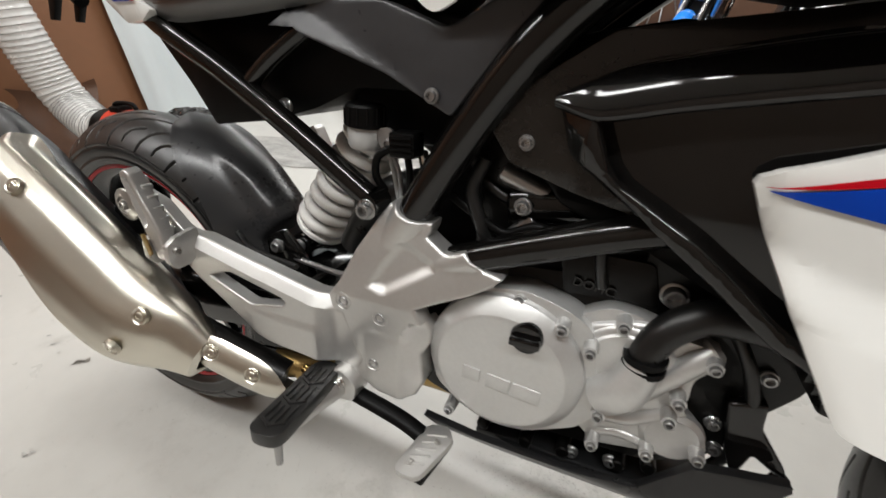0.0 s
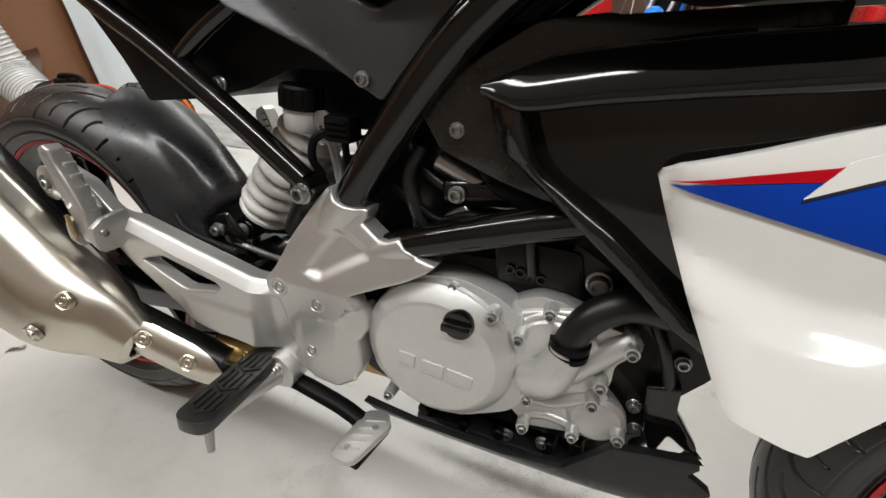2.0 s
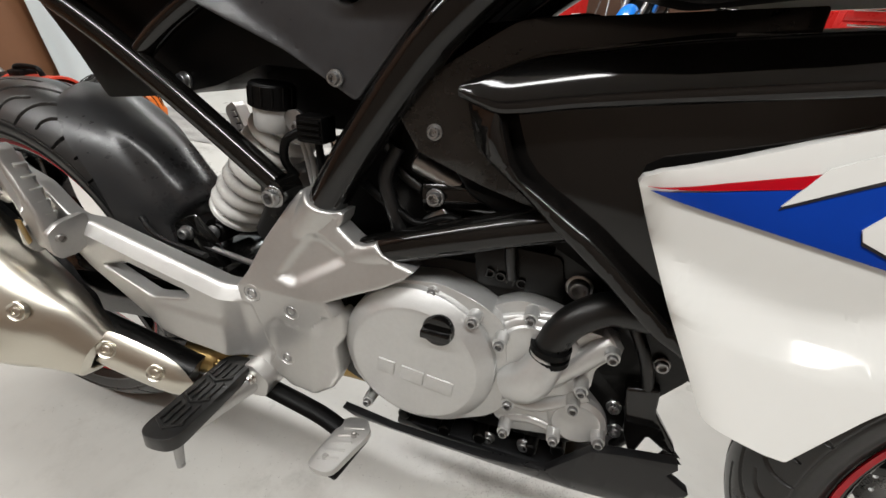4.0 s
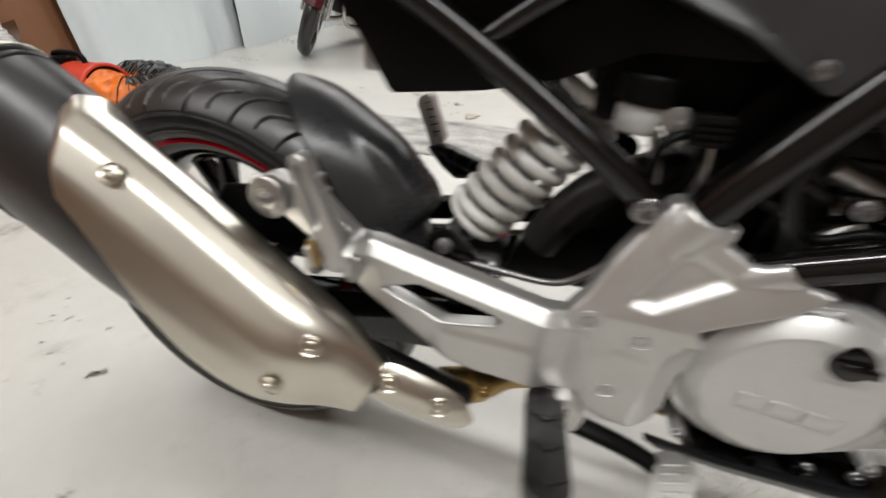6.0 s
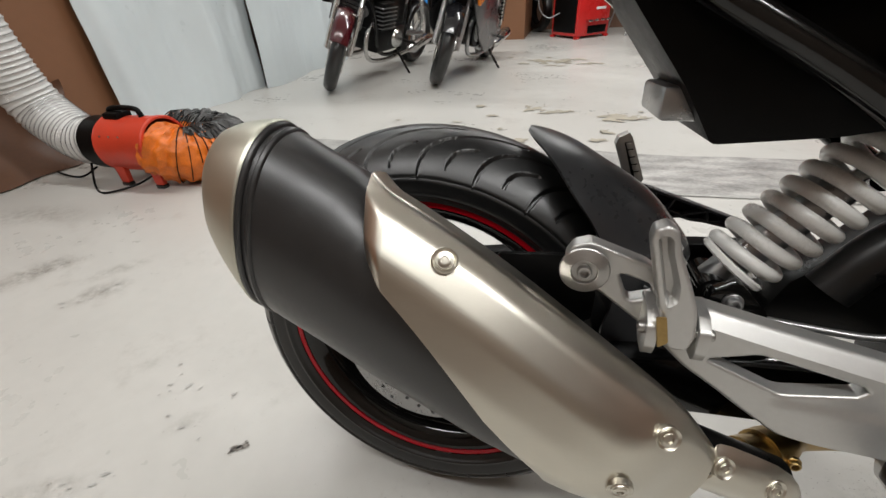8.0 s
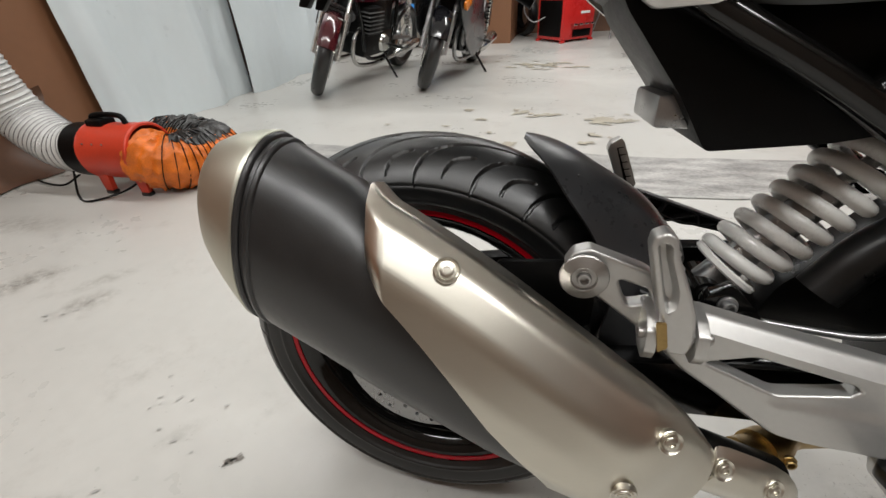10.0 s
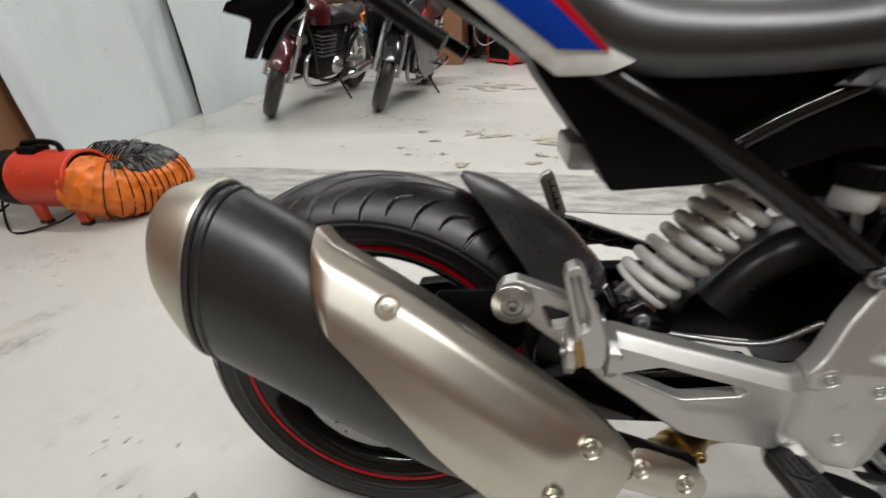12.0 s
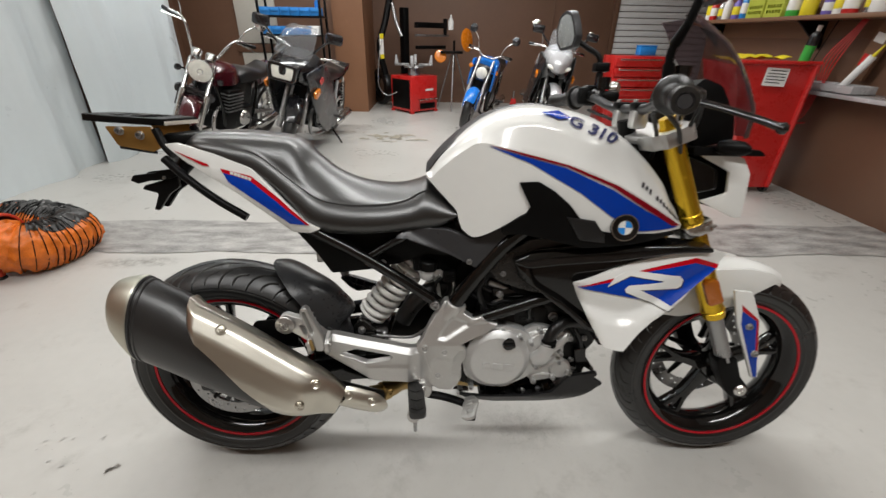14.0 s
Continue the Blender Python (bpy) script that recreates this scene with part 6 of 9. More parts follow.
def round_line(pts, r, n=5):
    """An open line with its inner corners rounded off by r."""
    out = [Vector(pts[0])]
    for a, b, c in zip(pts, pts[1:], pts[2:]):
        a, b, c = Vector(a), Vector(b), Vector(c)
        p = b + (a - b).normalized() * min(r, (a - b).length * 0.45)
        q = b + (c - b).normalized() * min(r, (c - b).length * 0.45)
        out += [p * (1 - t) ** 2 + b * 2 * t * (1 - t) + q * t * t for t in (k / n for k in range(n + 1))]
    return out + [Vector(pts[-1])]


def nose_face(x, z):
    """The rim strip is drawn in at its nose and swells along its middle."""
    y = fair_out(x) + 0.003 - 0.70 * max(0.0, 0.772 - x) - 0.30 * max(0.0, 0.60 - z) * max(0.0, min(1.0, (0.83 - x) / 0.03))
    mid = 0.5 * (np.interp(x, (0.742, 0.757, 0.785, 0.828, 0.872, 0.915, 0.948), (0.66, 0.617, 0.600, 0.569, 0.537, 0.502, 0.486)) + np.interp(x, (0.742, 0.776, 0.79, 0.80, 0.86, 0.92, 0.95), (0.66, 0.65, 0.612, 0.60, 0.566, 0.519, 0.50)))
    return y + 0.004 - 0.25 * abs(z - mid)


for s in (-1, 1):
    shell = part("side_fairing", plate([soften(FAIR, 0.06)], 0.0, -0.008 * s, 0.002, 2, 0.012, lambda x, z: s * (fair_out(x) - 0.011 - 0.35 * (x - 0.90) ** 2 - 0.6 * (z - 0.62) ** 2)), GLOSSBLACK, bike, "gloss black side fairing", 45)
    rows = []
    for i in range(65):
        x = 0.743 + 0.437 * i / 64
        zt, zr = spline(BROW_TOP, x), spline(BROW_RIDGE, x)
        yo = fair_out(x) + 0.006
        h = zt - zr
        sec = round_line([(yo - 0.024, zr - 0.001), (yo - 0.004, zr - 0.0045), (yo, zr + 0.001), (yo - 0.13 * h - 0.001, zr + 0.45 * h), (yo - 0.48 * h, zt), (yo - 0.48 * h - 0.05, zt + 0.004)], 0.0045, 5)
        rows.append([(x, s * p.x, p.y) for p in sec])
    part("fairing_brow", grid_mesh(rows), GLOSSBLACK, shell, "", 60)
    part("fairing_rim", cast_plate([soften(FAIR_RIM, 0.12)], 0.0, -0.014 * s, 0.006, 0.0035, (), lambda x, z: s * nose_face(x, z)) if s > 0 else cast_plate([soften(FAIR_RIM, 0.12)], 0.0, 0.014, 0.006, 0.0035, (), lambda x, z: -nose_face(x, z)), GLOSSBLACK, shell, "", 50)
part("intake_cover", plate([soften([(0.688, 0.632), (0.715, 0.668), (0.78, 0.708), (0.96, 0.722), (0.96, 0.70), (0.86, 0.69), (0.78, 0.655), (0.79, 0.60), (0.84, 0.563), (0.76, 0.585), (0.706, 0.605)], 0.12)], -0.112, -0.104, 0.002, 2, 0.02, lambda x, z: 0.05 * max(0, z - 0.66)), BROWNBLACK, bike, "satin brown-black intake cover")
part("lower_intake_cover", cast_plate([soften([(0.722, 0.612), (0.745, 0.602), (0.79, 0.592), (0.845, 0.560), (0.866, 0.540), (0.80, 0.548), (0.752, 0.570)], 0.12)], -0.104, -0.094, 0.008, 0.003), MATTBLACK, bike, "black lower intake cover")
bolt(bike, Vector((0.720, -0.1125, 0.623)), r=0.0055, name="cover_bolt", material=GREYSTEEL)
bolt(bike, Vector((0.718, -0.096, 0.560)), r=0.007, name="engine_bolt", material=GREYSTEEL)
part("head_cover", plate([soften([(0.83, 0.50), (0.84, 0.56), (0.93, 0.60), (1.0, 0.56), (0.98, 0.42), (0.94, 0.36), (0.90, 0.40)], 0.15)], -0.085, 0.085, 0.01), DARKENGINE, bike)

WING = [(0.877, 0.616), (0.879, 0.621), (0.887, 0.627), (0.925, 0.639), (0.963, 0.652), (1.015, 0.671), (1.071, 0.685), (1.155, 0.706), (1.183, 0.706), (1.224, 0.691), (1.208, 0.664), (1.141, 0.605), (1.104, 0.569), (1.072, 0.543), (1.028, 0.512), (0.990, 0.474), (0.978, 0.475), (0.944, 0.482), (0.911, 0.543), (0.891, 0.585)]


WING_FOLD = [(0.86, 0.592), (0.888, 0.580), (0.921, 0.567), (0.961, 0.5545), (0.990, 0.550), (1.02, 0.554), (1.06, 0.572), (1.12, 0.610), (1.24, 0.690)]
WING_EDGE = [(0.46, 0.951), (0.48, 0.942), (0.543, 0.911), (0.585, 0.891), (0.62, 0.879), (0.72, 0.85)]


def ease(d, r):
    return (math.sqrt(d * d + r * r) + d) / 2


def wing_y(x, z):
    """An upper field leaning in, a band that steps out below the fold and a nearly upright skirt."""
    d = z - spline(WING_FOLD, x)
    y = -0.174 + 0.10 * max(0.0, x - 1.03)
    step = ease(-d, 0.004) - ease(-d - 0.025, 0.003)
    skirt = ease(-d - 0.025, 0.004)
    lean = ease(d - 0.055, 0.025)
    strip = 0.12 * (0.05 - min(0.05, max(0.0, d)))
    roll = 0.010 * math.exp(-max(0.0, x - spline(WING_EDGE, z)) / 0.007)
    return y + strip - 0.85 * step - 0.08 * skirt + 0.34 * lean + roll - 0.38 * max(0.0, 0.535 - z)


wing = part("wing_panel", plate([soften(WING, 0.15)], 0.0, 0.010, 0.0030, 3, 0.006, wing_y), WHITE, bike, "white angular radiator wing with blue graphics", 50)
part("wing_panel", plate([soften(WING, 0.15)], 0.0, -0.010, 0.0035, 3, 0.02, lambda x, z: -wing_y(x, z)), WHITE, bike, "white angular radiator wing", 28)
decal([(0.884, 0.614), (0.957, 0.627), (1.038, 0.651), (1.149, 0.673), (1.203, 0.659), (1.101, 0.574), (1.045, 0.583)], wing_y, 0.0022, BLUE, wing, "blue_field", step=0.006)
decal([(0.882, 0.616), (0.922, 0.626), (0.962, 0.635), (1.038, 0.656), (1.150, 0.685), (1.208, 0.667), (1.203, 0.658), (1.149, 0.673), (1.038, 0.650), (0.957, 0.627)], wing_y, 0.0028, RED, wing, "red_stripe", step=0.006)
RMARK = [(0.951, 0.617), (0.968, 0.639), (0.997, 0.652), (1.025, 0.652), (1.118, 0.641), (1.129, 0.631), (1.127, 0.615), (1.116, 0.609), (1.027, 0.610), (1.104, 0.571), (1.093, 0.562), (0.994, 0.604), (0.992, 0.610), (1.000, 0.619), (1.076, 0.627), (1.081, 0.630), (1.004, 0.641)]
decal([(x + (1.045 - x) * -0.02 + 0.0015, z - 0.0022) for x, z in RMARK], wing_y, 0.0030, INK, wing, "dark_outline", step=0.006)
decal(RMARK, wing_y, 0.0036, WHITE, wing, "white_mark", step=0.006)

# ---- fork, front fender, bars ----
fork = new("fork")
fork.parent = bike
fork["label"] = "gold upside-down fork"
FX = lambda z: 1.072 + (0.94 - z) * 0.4545
for s in (-1, 1):
    y = 0.102 * s
    P = lambda z: Vector((FX(z), y, z))
    part("upper_tube", rod(P(0.965), P(0.745), 0.0235, 0.0235, 28), GOLD, fork, "gold anodised fork tube")
    part("upper_tube", rod(P(0.775), P(0.520), 0.0260, 0.0260, 28, bevel=0.003), GOLD, fork, "gold anodised fork tube")
    part("tube_collar", rod(P(0.526), P(0.506), 0.0285, 0.0270, 28, bevel=0.002), GOLD, fork)
    part("slider", rod(P(0.51), P(0.375), 0.0195, 0.0195, 24), GREYSTEEL, fork, "satin grey fork slider")
    foot = part("fork_foot", plate([soften([(1.296, 0.385), (1.345, 0.395), (1.372, 0.330), (1.400, 0.300), (1.400, 0.272), (1.372, 0.262), (1.345, 0.28), (1.315, 0.335)], 0.25)], y - 0.019, y + 0.019, 0.006), MATTBLACK, fork)
    part("axle_cap", lathe([(0.008, 0), (0.0165, 0), (0.017, 0.006), (0.014, 0.010), (0.009, 0.010), (0.008, 0.004), (0, 0.004)], (FRONT.x, y + 0.018 * s, FRONT.z), (0, s, 0), 28), CHROME, foot)
    part("fork_cap", rod(P(0.96), P(0.985), 0.021, 0.018, 8), GOLD, fork)
    part("reflector", plate([soften([(1.198, 0.608), (1.232, 0.620), (1.260, 0.560), (1.226, 0.548)], 0.2)], 0.131 * s - 0.006, 0.131 * s + 0.006, 0.002), AMBER, fork, "amber side reflector")
for z, nm in ((0.948, "top_clamp"), (0.742, "lower_clamp")):
    if nm == "top_clamp":
        half = [(-0.050, -0.118), (-0.036, -0.130), (-0.030, -0.142), (0.036, -0.142), (0.042, -0.075), (0.016, -0.035)]
        bm = plate([soften(half + [(x, -y) for x, y in reversed(half)] + [(-0.056, 0.070), (-0.064, 0.0), (-0.056, -0.070)], 0.22)], -0.016, 0.016, 0.005, 3, axis="z")
    else:
        bm = plate([soften([(-0.034, -0.135), (0.034, -0.135), (0.036, -0.07), (0.012, -0.03), (0.012, 0.03), (0.036, 0.07), (0.034, 0.135), (-0.034, 0.135), (-0.05, 0.06), (-0.085, 0.03), (-0.085, -0.03), (-0.05, -0.06)], 0.3)], -0.013, 0.013, 0.004, axis="z")
    cl = part(nm, bm, SILVER if nm == "top_clamp" else CHROME, fork, "cast silver fork clamp")
    cl.matrix_basis = pose(FX(z), 0, z, 0, -22)
    for k in range(2):
        bolt(cl, Vector((0.014 + 0.016 * k, -0.1355, 0.0)), r=0.004)
FEND = []
for i in range(37):
    a = radians(134 - 66 * i / 36)
    f = i / 36
    R = 0.318 + 0.018 * math.sin(math.pi * f)
    w = 0.062 * min(1.0, 0.55 + 2.2 * min(f, 1 - f))
    FEND.append([(FRONT.x + (R - 0.034 * abs(s) ** 2.4) * math.cos(a), w * s, FRONT.z + (R - 0.034 * abs(s) ** 2.4) * math.sin(a)) for s in np.linspace(-1, 1, 17)])
ff = part("front_fender", solid(grid_mesh(FEND), 0.003), WHITE, bike, "white front fender", 45)
for s in (-1, 1):
    part("fender_side", plate([soften([(1.250, 0.618), (1.36, 0.622), (1.42, 0.608), (1.444, 0.588), (1.375, 0.545), (1.354, 0.520), (1.30, 0.508), (1.20, 0.487), (1.145, 0.494), (1.19, 0.57)], 0.15)], 0.070 * s - 0.004, 0.070 * s + 0.004, 0.002), WHITE, ff)
    blade = part("fender_blade", plate([soften([(1.308, 0.575), (1.355, 0.570), (1.393, 0.496), (1.435, 0.316), (1.420, 0.314), (1.338, 0.480)], 0.08)], 0.098 * s - 0.004, 0.098 * s + 0.004, 0.002), WHITE, ff, "white blade with a blue field")
    if s < 0:
        part("blade_stripe", plate([[(1.336, 0.536), (1.391, 0.493), (1.416, 0.390), (1.409, 0.390), (1.386, 0.490), (1.342, 0.518)]], -0.1035, -0.102, 0), RED, blade)
        part("blade_stripe", plate([[(1.342, 0.517), (1.386, 0.489), (1.409, 0.390), (1.416, 0.386), (1.432, 0.318), (1.423, 0.317), (1.348, 0.480)]], -0.1035, -0.102, 0), BLUE, blade)
        for x, z in ((1.370, 0.474), (1.406, 0.392)):
            bolt(blade, Vector((x, -0.103, z)), r=0.0075)

bars = new("handlebar")
bars.parent = bike
bars["label"] = "handlebar with grips, levers and mirrors"
part("bar", pipe([(0.930, -0.365, 1.015), (0.985, -0.22, 1.030), (1.012, -0.10, 1.004), (1.015, 0, 1.000), (1.012, 0.10, 1.004), (0.985, 0.22, 1.030), (0.930, 0.365, 1.015)], 0.011, 8, 14), DARKGREY, bars)
for s in (-1, 1):
    d = Vector((-0.36, s, -0.10)).normalized()
    g0 = Vector((0.970, 0.255 * s, 1.027))
    part("grip", lathe([(0.012, 0), (0.032, 0.001), (0.034, 0.004), (0.033, 0.009), (0.023, 0.015), (0.0185, 0.022), (0.0180, 0.084), (0.0215, 0.090), (0.0220, 0.112), (0.0205, 0.117), (0.0125, 0.118), (0.0118, 0.098), (0, 0.098)], g0, d, 28), RUBBER, bars, "black rubber grip")
    for k in range(7):
        part("grip_rib", lathe([(0.0178, 0), (0.0190, 0.001), (0.0190, 0.003), (0.0178, 0.004)], g0 + d * (0.026 + 0.009 * k), d, 24, closed=True), RUBBER, bars)
    part("lever_tip", lathe([(0, -0.010), (0.008, -0.007), (0.0105, 0), (0.008, 0.007), (0, 0.010)], g0 + Vector((0.160, 0.064 * s, -0.051)), (1, 0.7 * s, -0.3), 14), GLOSSBLACK, bars)
    part("switch_box", box(-0.018, 0.020, -0.024, 0.024, -0.022, 0.026, 0.008, m=Matrix.Translation(g0 - d * 0.03)), MATTBLACK, bars)
    part("throttle_housing", lathe([(0.018, -0.03), (0.024, -0.028), (0.0265, -0.02), (0.0265, -0.004), (0.024, 0.0), (0.018, 0.0)], g0, d, 28), MATTBLACK if s < 0 else DARKGREY, bars)
    part("lever_perch", box(-0.010, 0.040, -0.016, 0.016, -0.010, 0.012, 0.005, m=Matrix.Translation(g0 - d * 0.055)), MATTBLACK, bars)
    part("lever", pipe([g0 + Vector((0.050, -0.050 * s, -0.005)), g0 + Vector((0.095, -0.005 * s, -0.020)), g0 + Vector((0.130, 0.035 * s, -0.036)), g0 + Vector((0.158, 0.062 * s, -0.050))], 0.0065, 7, 12, flat=1.4), GLOSSBLACK, bars, "black lever")
    part("master_cylinder", rod(g0 + Vector((0.045, -0.075 * s, 0.010)), g0 + Vector((0.020, -0.02 * s, 0.012)), 0.013, 0.013, 16), GREYSTEEL, bars)
    cup = part("fluid_cup", rod(g0 + Vector((0.045, -0.07 * s, 0.02)), g0 + Vector((0.045, -0.07 * s, 0.052)), 0.018, 0.019, 24), GLOSSBLACK, bars)
    if s > 0:
        stalk, mirror_at = [(1.020, 0.235, 1.035), (1.023, 0.24, 1.093), (1.015, 0.245, 1.137), (0.985, 0.27, 1.163), (0.960, 0.29, 1.185)], Vector((0.938, 0.305, 1.205))
    else:
        stalk, mirror_at = [(0.978, -0.22, 1.035), (0.972, -0.22, 1.080), (0.974, -0.222, 1.110), (0.984, -0.235, 1.140), (0.978, -0.27, 1.175)], Vector((0.968, -0.31, 1.200))
    part("mirror_stalk", pipe(stalk, 0.0075, 7, 12), MATTBLACK, bars)
    part("stalk_boot", rod(stalk[0], stalk[1], 0.013, 0.010, 16), MATTBLACK, bars)
    part("mirror_clamp", box(-0.020, 0.022, -0.016, 0.016, -0.012, 0.012, 0.004, m=Matrix.Translation(Vector(stalk[1]) + Vector((0, 0, 0.015)))) if s > 0 else rod(stalk[2], stalk[3], 0.010, 0.008, 12), MATTBLACK, bars)
    rim_y = [(-0.060, -0.020), (-0.058, 0.012), (-0.036, 0.046), (-0.004, 0.056), (0.026, 0.048), (0.040, 0.020), (0.048, -0.020), (0.030, -0.044), (-0.040, -0.046)]
    loop = soften([(-y * s, z) for y, z in rim_y], 0.3)
    mh = part("mirror", plate([loop], -0.018, 0.003, 0.009, 4, axis="x"), DARKGREY, bars, "grey rear-view mirror", 60)
    mh.matrix_basis = Matrix.Translation(mirror_at) @ pose(0, 0, 0, 0, -8, 14 * s)
    part("mirror_glass", plate([[(y * 0.84, z * 0.84) for y, z in loop]], 0.0031, 0.0042, 0, axis="x"), CHROME, mh, "mirror glass")
for q in (-0.045, 0.045):
    foot = part("bar_clamp", box(0.999, 1.034, q - 0.016, q + 0.016, 0.958, 0.998, 0.007), SILVER, bars)
    part("clamp_cap", box(0.997, 1.032, q - 0.015, q + 0.015, 1.000, 1.016, 0.006), MATTBLACK, foot)
    bolt(bars, Vector((1.006, q, 1.016)), direction=(0, 0, 1), r=0.005, washer=False)
part("switch_block", box(0.975, 1.012, 0.205, 0.250, 1.005, 1.060, 0.008), MATTBLACK, bars, "black switch block")
part("switch_button", box(0.968, 0.976, 0.215, 0.235, 1.010, 1.026, 0.003), RED, bars)
part("switch_button", box(0.968, 0.976, 0.215, 0.235, 1.036, 1.050, 0.003), CREAMSTEEL, bars)
part("clutch_perch", rod((1.045, 0.205, 1.050), (1.062, 0.190, 1.050), 0.021, 0.019, 24, bevel=0.004), CHROME, bars, "round silver clutch perch cap")
part("perch_body", box(1.010, 1.060, 0.165, 0.215, 1.015, 1.045, 0.010), MATTBLACK, bars)
part("brake_hose", pipe([(1.03, -0.17, 1.04), (1.09, -0.14, 1.035), (1.12, -0.10, 0.98), (1.11, -0.07, 0.90)], 0.006, 8, 12), HOSE, bars)
part("cable_guide", lathe([(0.012, -0.002), (0.0145, -0.002), (0.0145, 0.002), (0.012, 0.002)], (1.07, -0.12, 0.985), (0.6, -0.8, 0.1), 24, closed=True), GREYSTEEL, bars)
part("ignition", rod((1.02, 0, 0.93), (1.01, 0, 0.975), 0.02, 0.02, 20), MATTBLACK, bars)
for pts in (([(0.99, -0.20, 1.0), (1.05, -0.16, 0.96), (1.10, -0.10, 0.88), (1.12, -0.06, 0.78)]), ([(0.98, -0.18, 0.995), (1.04, -0.10, 0.93), (1.06, -0.03, 0.86)]), ([(0.98, 0.18, 0.995), (1.06, 0.10, 0.95), (1.09, 0.03, 0.86)]), ([(1.0, -0.24, 1.02), (1.06, -0.2, 1.03), (1.09, -0.12, 0.95)])):
    part("control_cable", pipe(pts, 0.0045, 7, 10), HOSE, bars)

lamp = new("headlight")
lamp.parent = bike
lamp["label"] = "white-sided headlight with a dark lens"
for s in (-1, 1):
    part("headlight_cheek", plate([soften([(1.140, 0.912), (1.200, 0.915), (1.258, 0.898), (1.283, 0.862), (1.288, 0.760), (1.270, 0.758), (1.172, 0.800), (1.235, 0.818), (1.228, 0.868), (1.160, 0.900)], 0.12)], 0.088 * s - 0.004, 0.088 * s + 0.004, 0.002, 2, 0.03, lambda x, z: -0.12 * s * max(0, x - 1.2)), WHITE, lamp, "white headlight cheek")
part("headlight_body", plate([soften([(1.12, 0.90), (1.22, 0.905), (1.27, 0.86), (1.275, 0.78), (1.24, 0.775), (1.15, 0.80)], 0.2)], -0.066, 0.066, 0.012), GLOSSBLACK, lamp)
part("lamp_brow", plate([soften([(1.125, 0.925), (1.28, 0.918), (1.295, 0.905), (1.13, 0.905)], 0.3)], -0.10, 0.10, 0.004), MATTBLACK, lamp)
part("instrument", plate([soften([(1.095, 0.975), (1.100, 1.040), (1.132, 1.066), (1.175, 1.050), (1.215, 0.985), (1.225, 0.935), (1.14, 0.92)], 0.2)], -0.080, 0.080, 0.008), MATTBLACK, lamp, "black instrument housing")
part("steering_head", plate([soften([(0.985, 0.925), (1.095, 0.925), (1.175, 0.755), (1.060, 0.745)], 0.15)], -0.066, 0.066, 0.008), MATTBLACK, bike, "black steering head and wiring")


def smoked():
    m = mat("smoked_acrylic", (0.30, 0.235, 0.25), 0.05, 0, 0.02, 3, transmission=0.95, rough_vary=0.01)
    m.node_tree.nodes["Principled BSDF"].inputs["IOR"].default_value = 1.1
    return m


SMOKE = smoked()
SCREEN_EDGE = [(0.940, 1.240), (1.0, 1.236), (1.045, 1.212), (1.085, 1.187), (1.130, 1.148), (1.172, 1.105), (1.192, 1.078)]
rows = []
for i in range(23):
    f = i / 22
    z = 0.942 + 0.248 * f
    x = spline(SCREEN_EDGE, z)
    w = 0.088 + 0.016 * math.sin(math.pi * min(1, 0.1 + 0.8 * f)) - 0.045 * max(0, f - 0.78) / 0.22
    rows.append([(x + 0.055 * (1 - abs(s) ** 2.2), w * s, z + 0.006 * (1 - s * s) * f) for s in np.linspace(-1, 1, 21)])
scr = part("windscreen", solid(grid_mesh(rows), 0.003), SMOKE, lamp, "smoked acrylic windscreen", 60)
scr.visible_shadow = False
for s in (-1, 1):
    ind = part("indicator", lathe([(0.0, -0.01), (0.012, -0.008), (0.018, 0.01), (0.016, 0.04), (0.006, 0.055), (0, 0.056)], (1.18, 0.11 * s, 0.925), (0.9, s * 0.6, -0.05), 20), MATTBLACK, lamp)

# ---- things along the walls ----
REDPAINT = mat("red_enamel", (0.52, 0.018, 0.016), 0.3, 0, 0.12, 6, coat=0.3)
FANRED = mat("red_fan_paint", (0.55, 0.045, 0.018), 0.4, 0, 0.15, 8)
ORANGE = mat("orange_fabric", (0.68, 0.155, 0.010), 0.45, 0, 0.40, 14, bump=0.5, bump_scale=60)
DUCTCLEAR = mat("clear_duct_film", (0.80, 0.80, 0.78), 0.22, 0, 0.06, 12, transmission=0.25, bump=0.2, bump_scale=60)
BIN = mat("blue_bin_plastic", (0.02, 0.20, 0.55), 0.4, 0, 0.12, 12)
BLUEPAINT = mat("bright_blue_paint", (0.01, 0.17, 0.62), 0.25, 0, 0.08, 8, coat=0.5)
MAROON = mat("maroon_paint", (0.055, 0.004, 0.008), 0.2, 0, 0.1, 8, coat=0.6)
BLACKPAINT = mat("black_paint", (0.012, 0.012, 0.014), 0.16, 0, 0.1, 8, coat=0.5)
LIGHTSILVER = mat("light_silver_paint", (0.46, 0.46, 0.47), 0.25, 0.2, 0.06, 8, coat=0.4)
CHARCOAL = mat("charcoal_paint", (0.02, 0.021, 0.023), 0.3, 0.1, 0.1, 8, coat=0.3)
LENS = mat("lamp_lens", (0.78, 0.77, 0.70), 0.15, 0.0, 0.15, 25, coat=0.5)
LINING = mat("black_worn_lining", (0.018, 0.017, 0.016), 0.38, 0, 0.4, 30, bump=0.3, bump_scale=120, spec=0.6)
ORANGELENS = mat("orange_lens", (0.70, 0.20, 0.01), 0.25, 0, 0.1, 30, coat=0.3)
CLEARSCREEN = mat("clear_acrylic", (0.72, 0.74, 0.76), 0.04, 0, 0.02, 3, transmission=0.93, rough_vary=0.01)
CLEARSCREEN.node_tree.nodes["Principled BSDF"].inputs["IOR"].default_value = 1.2
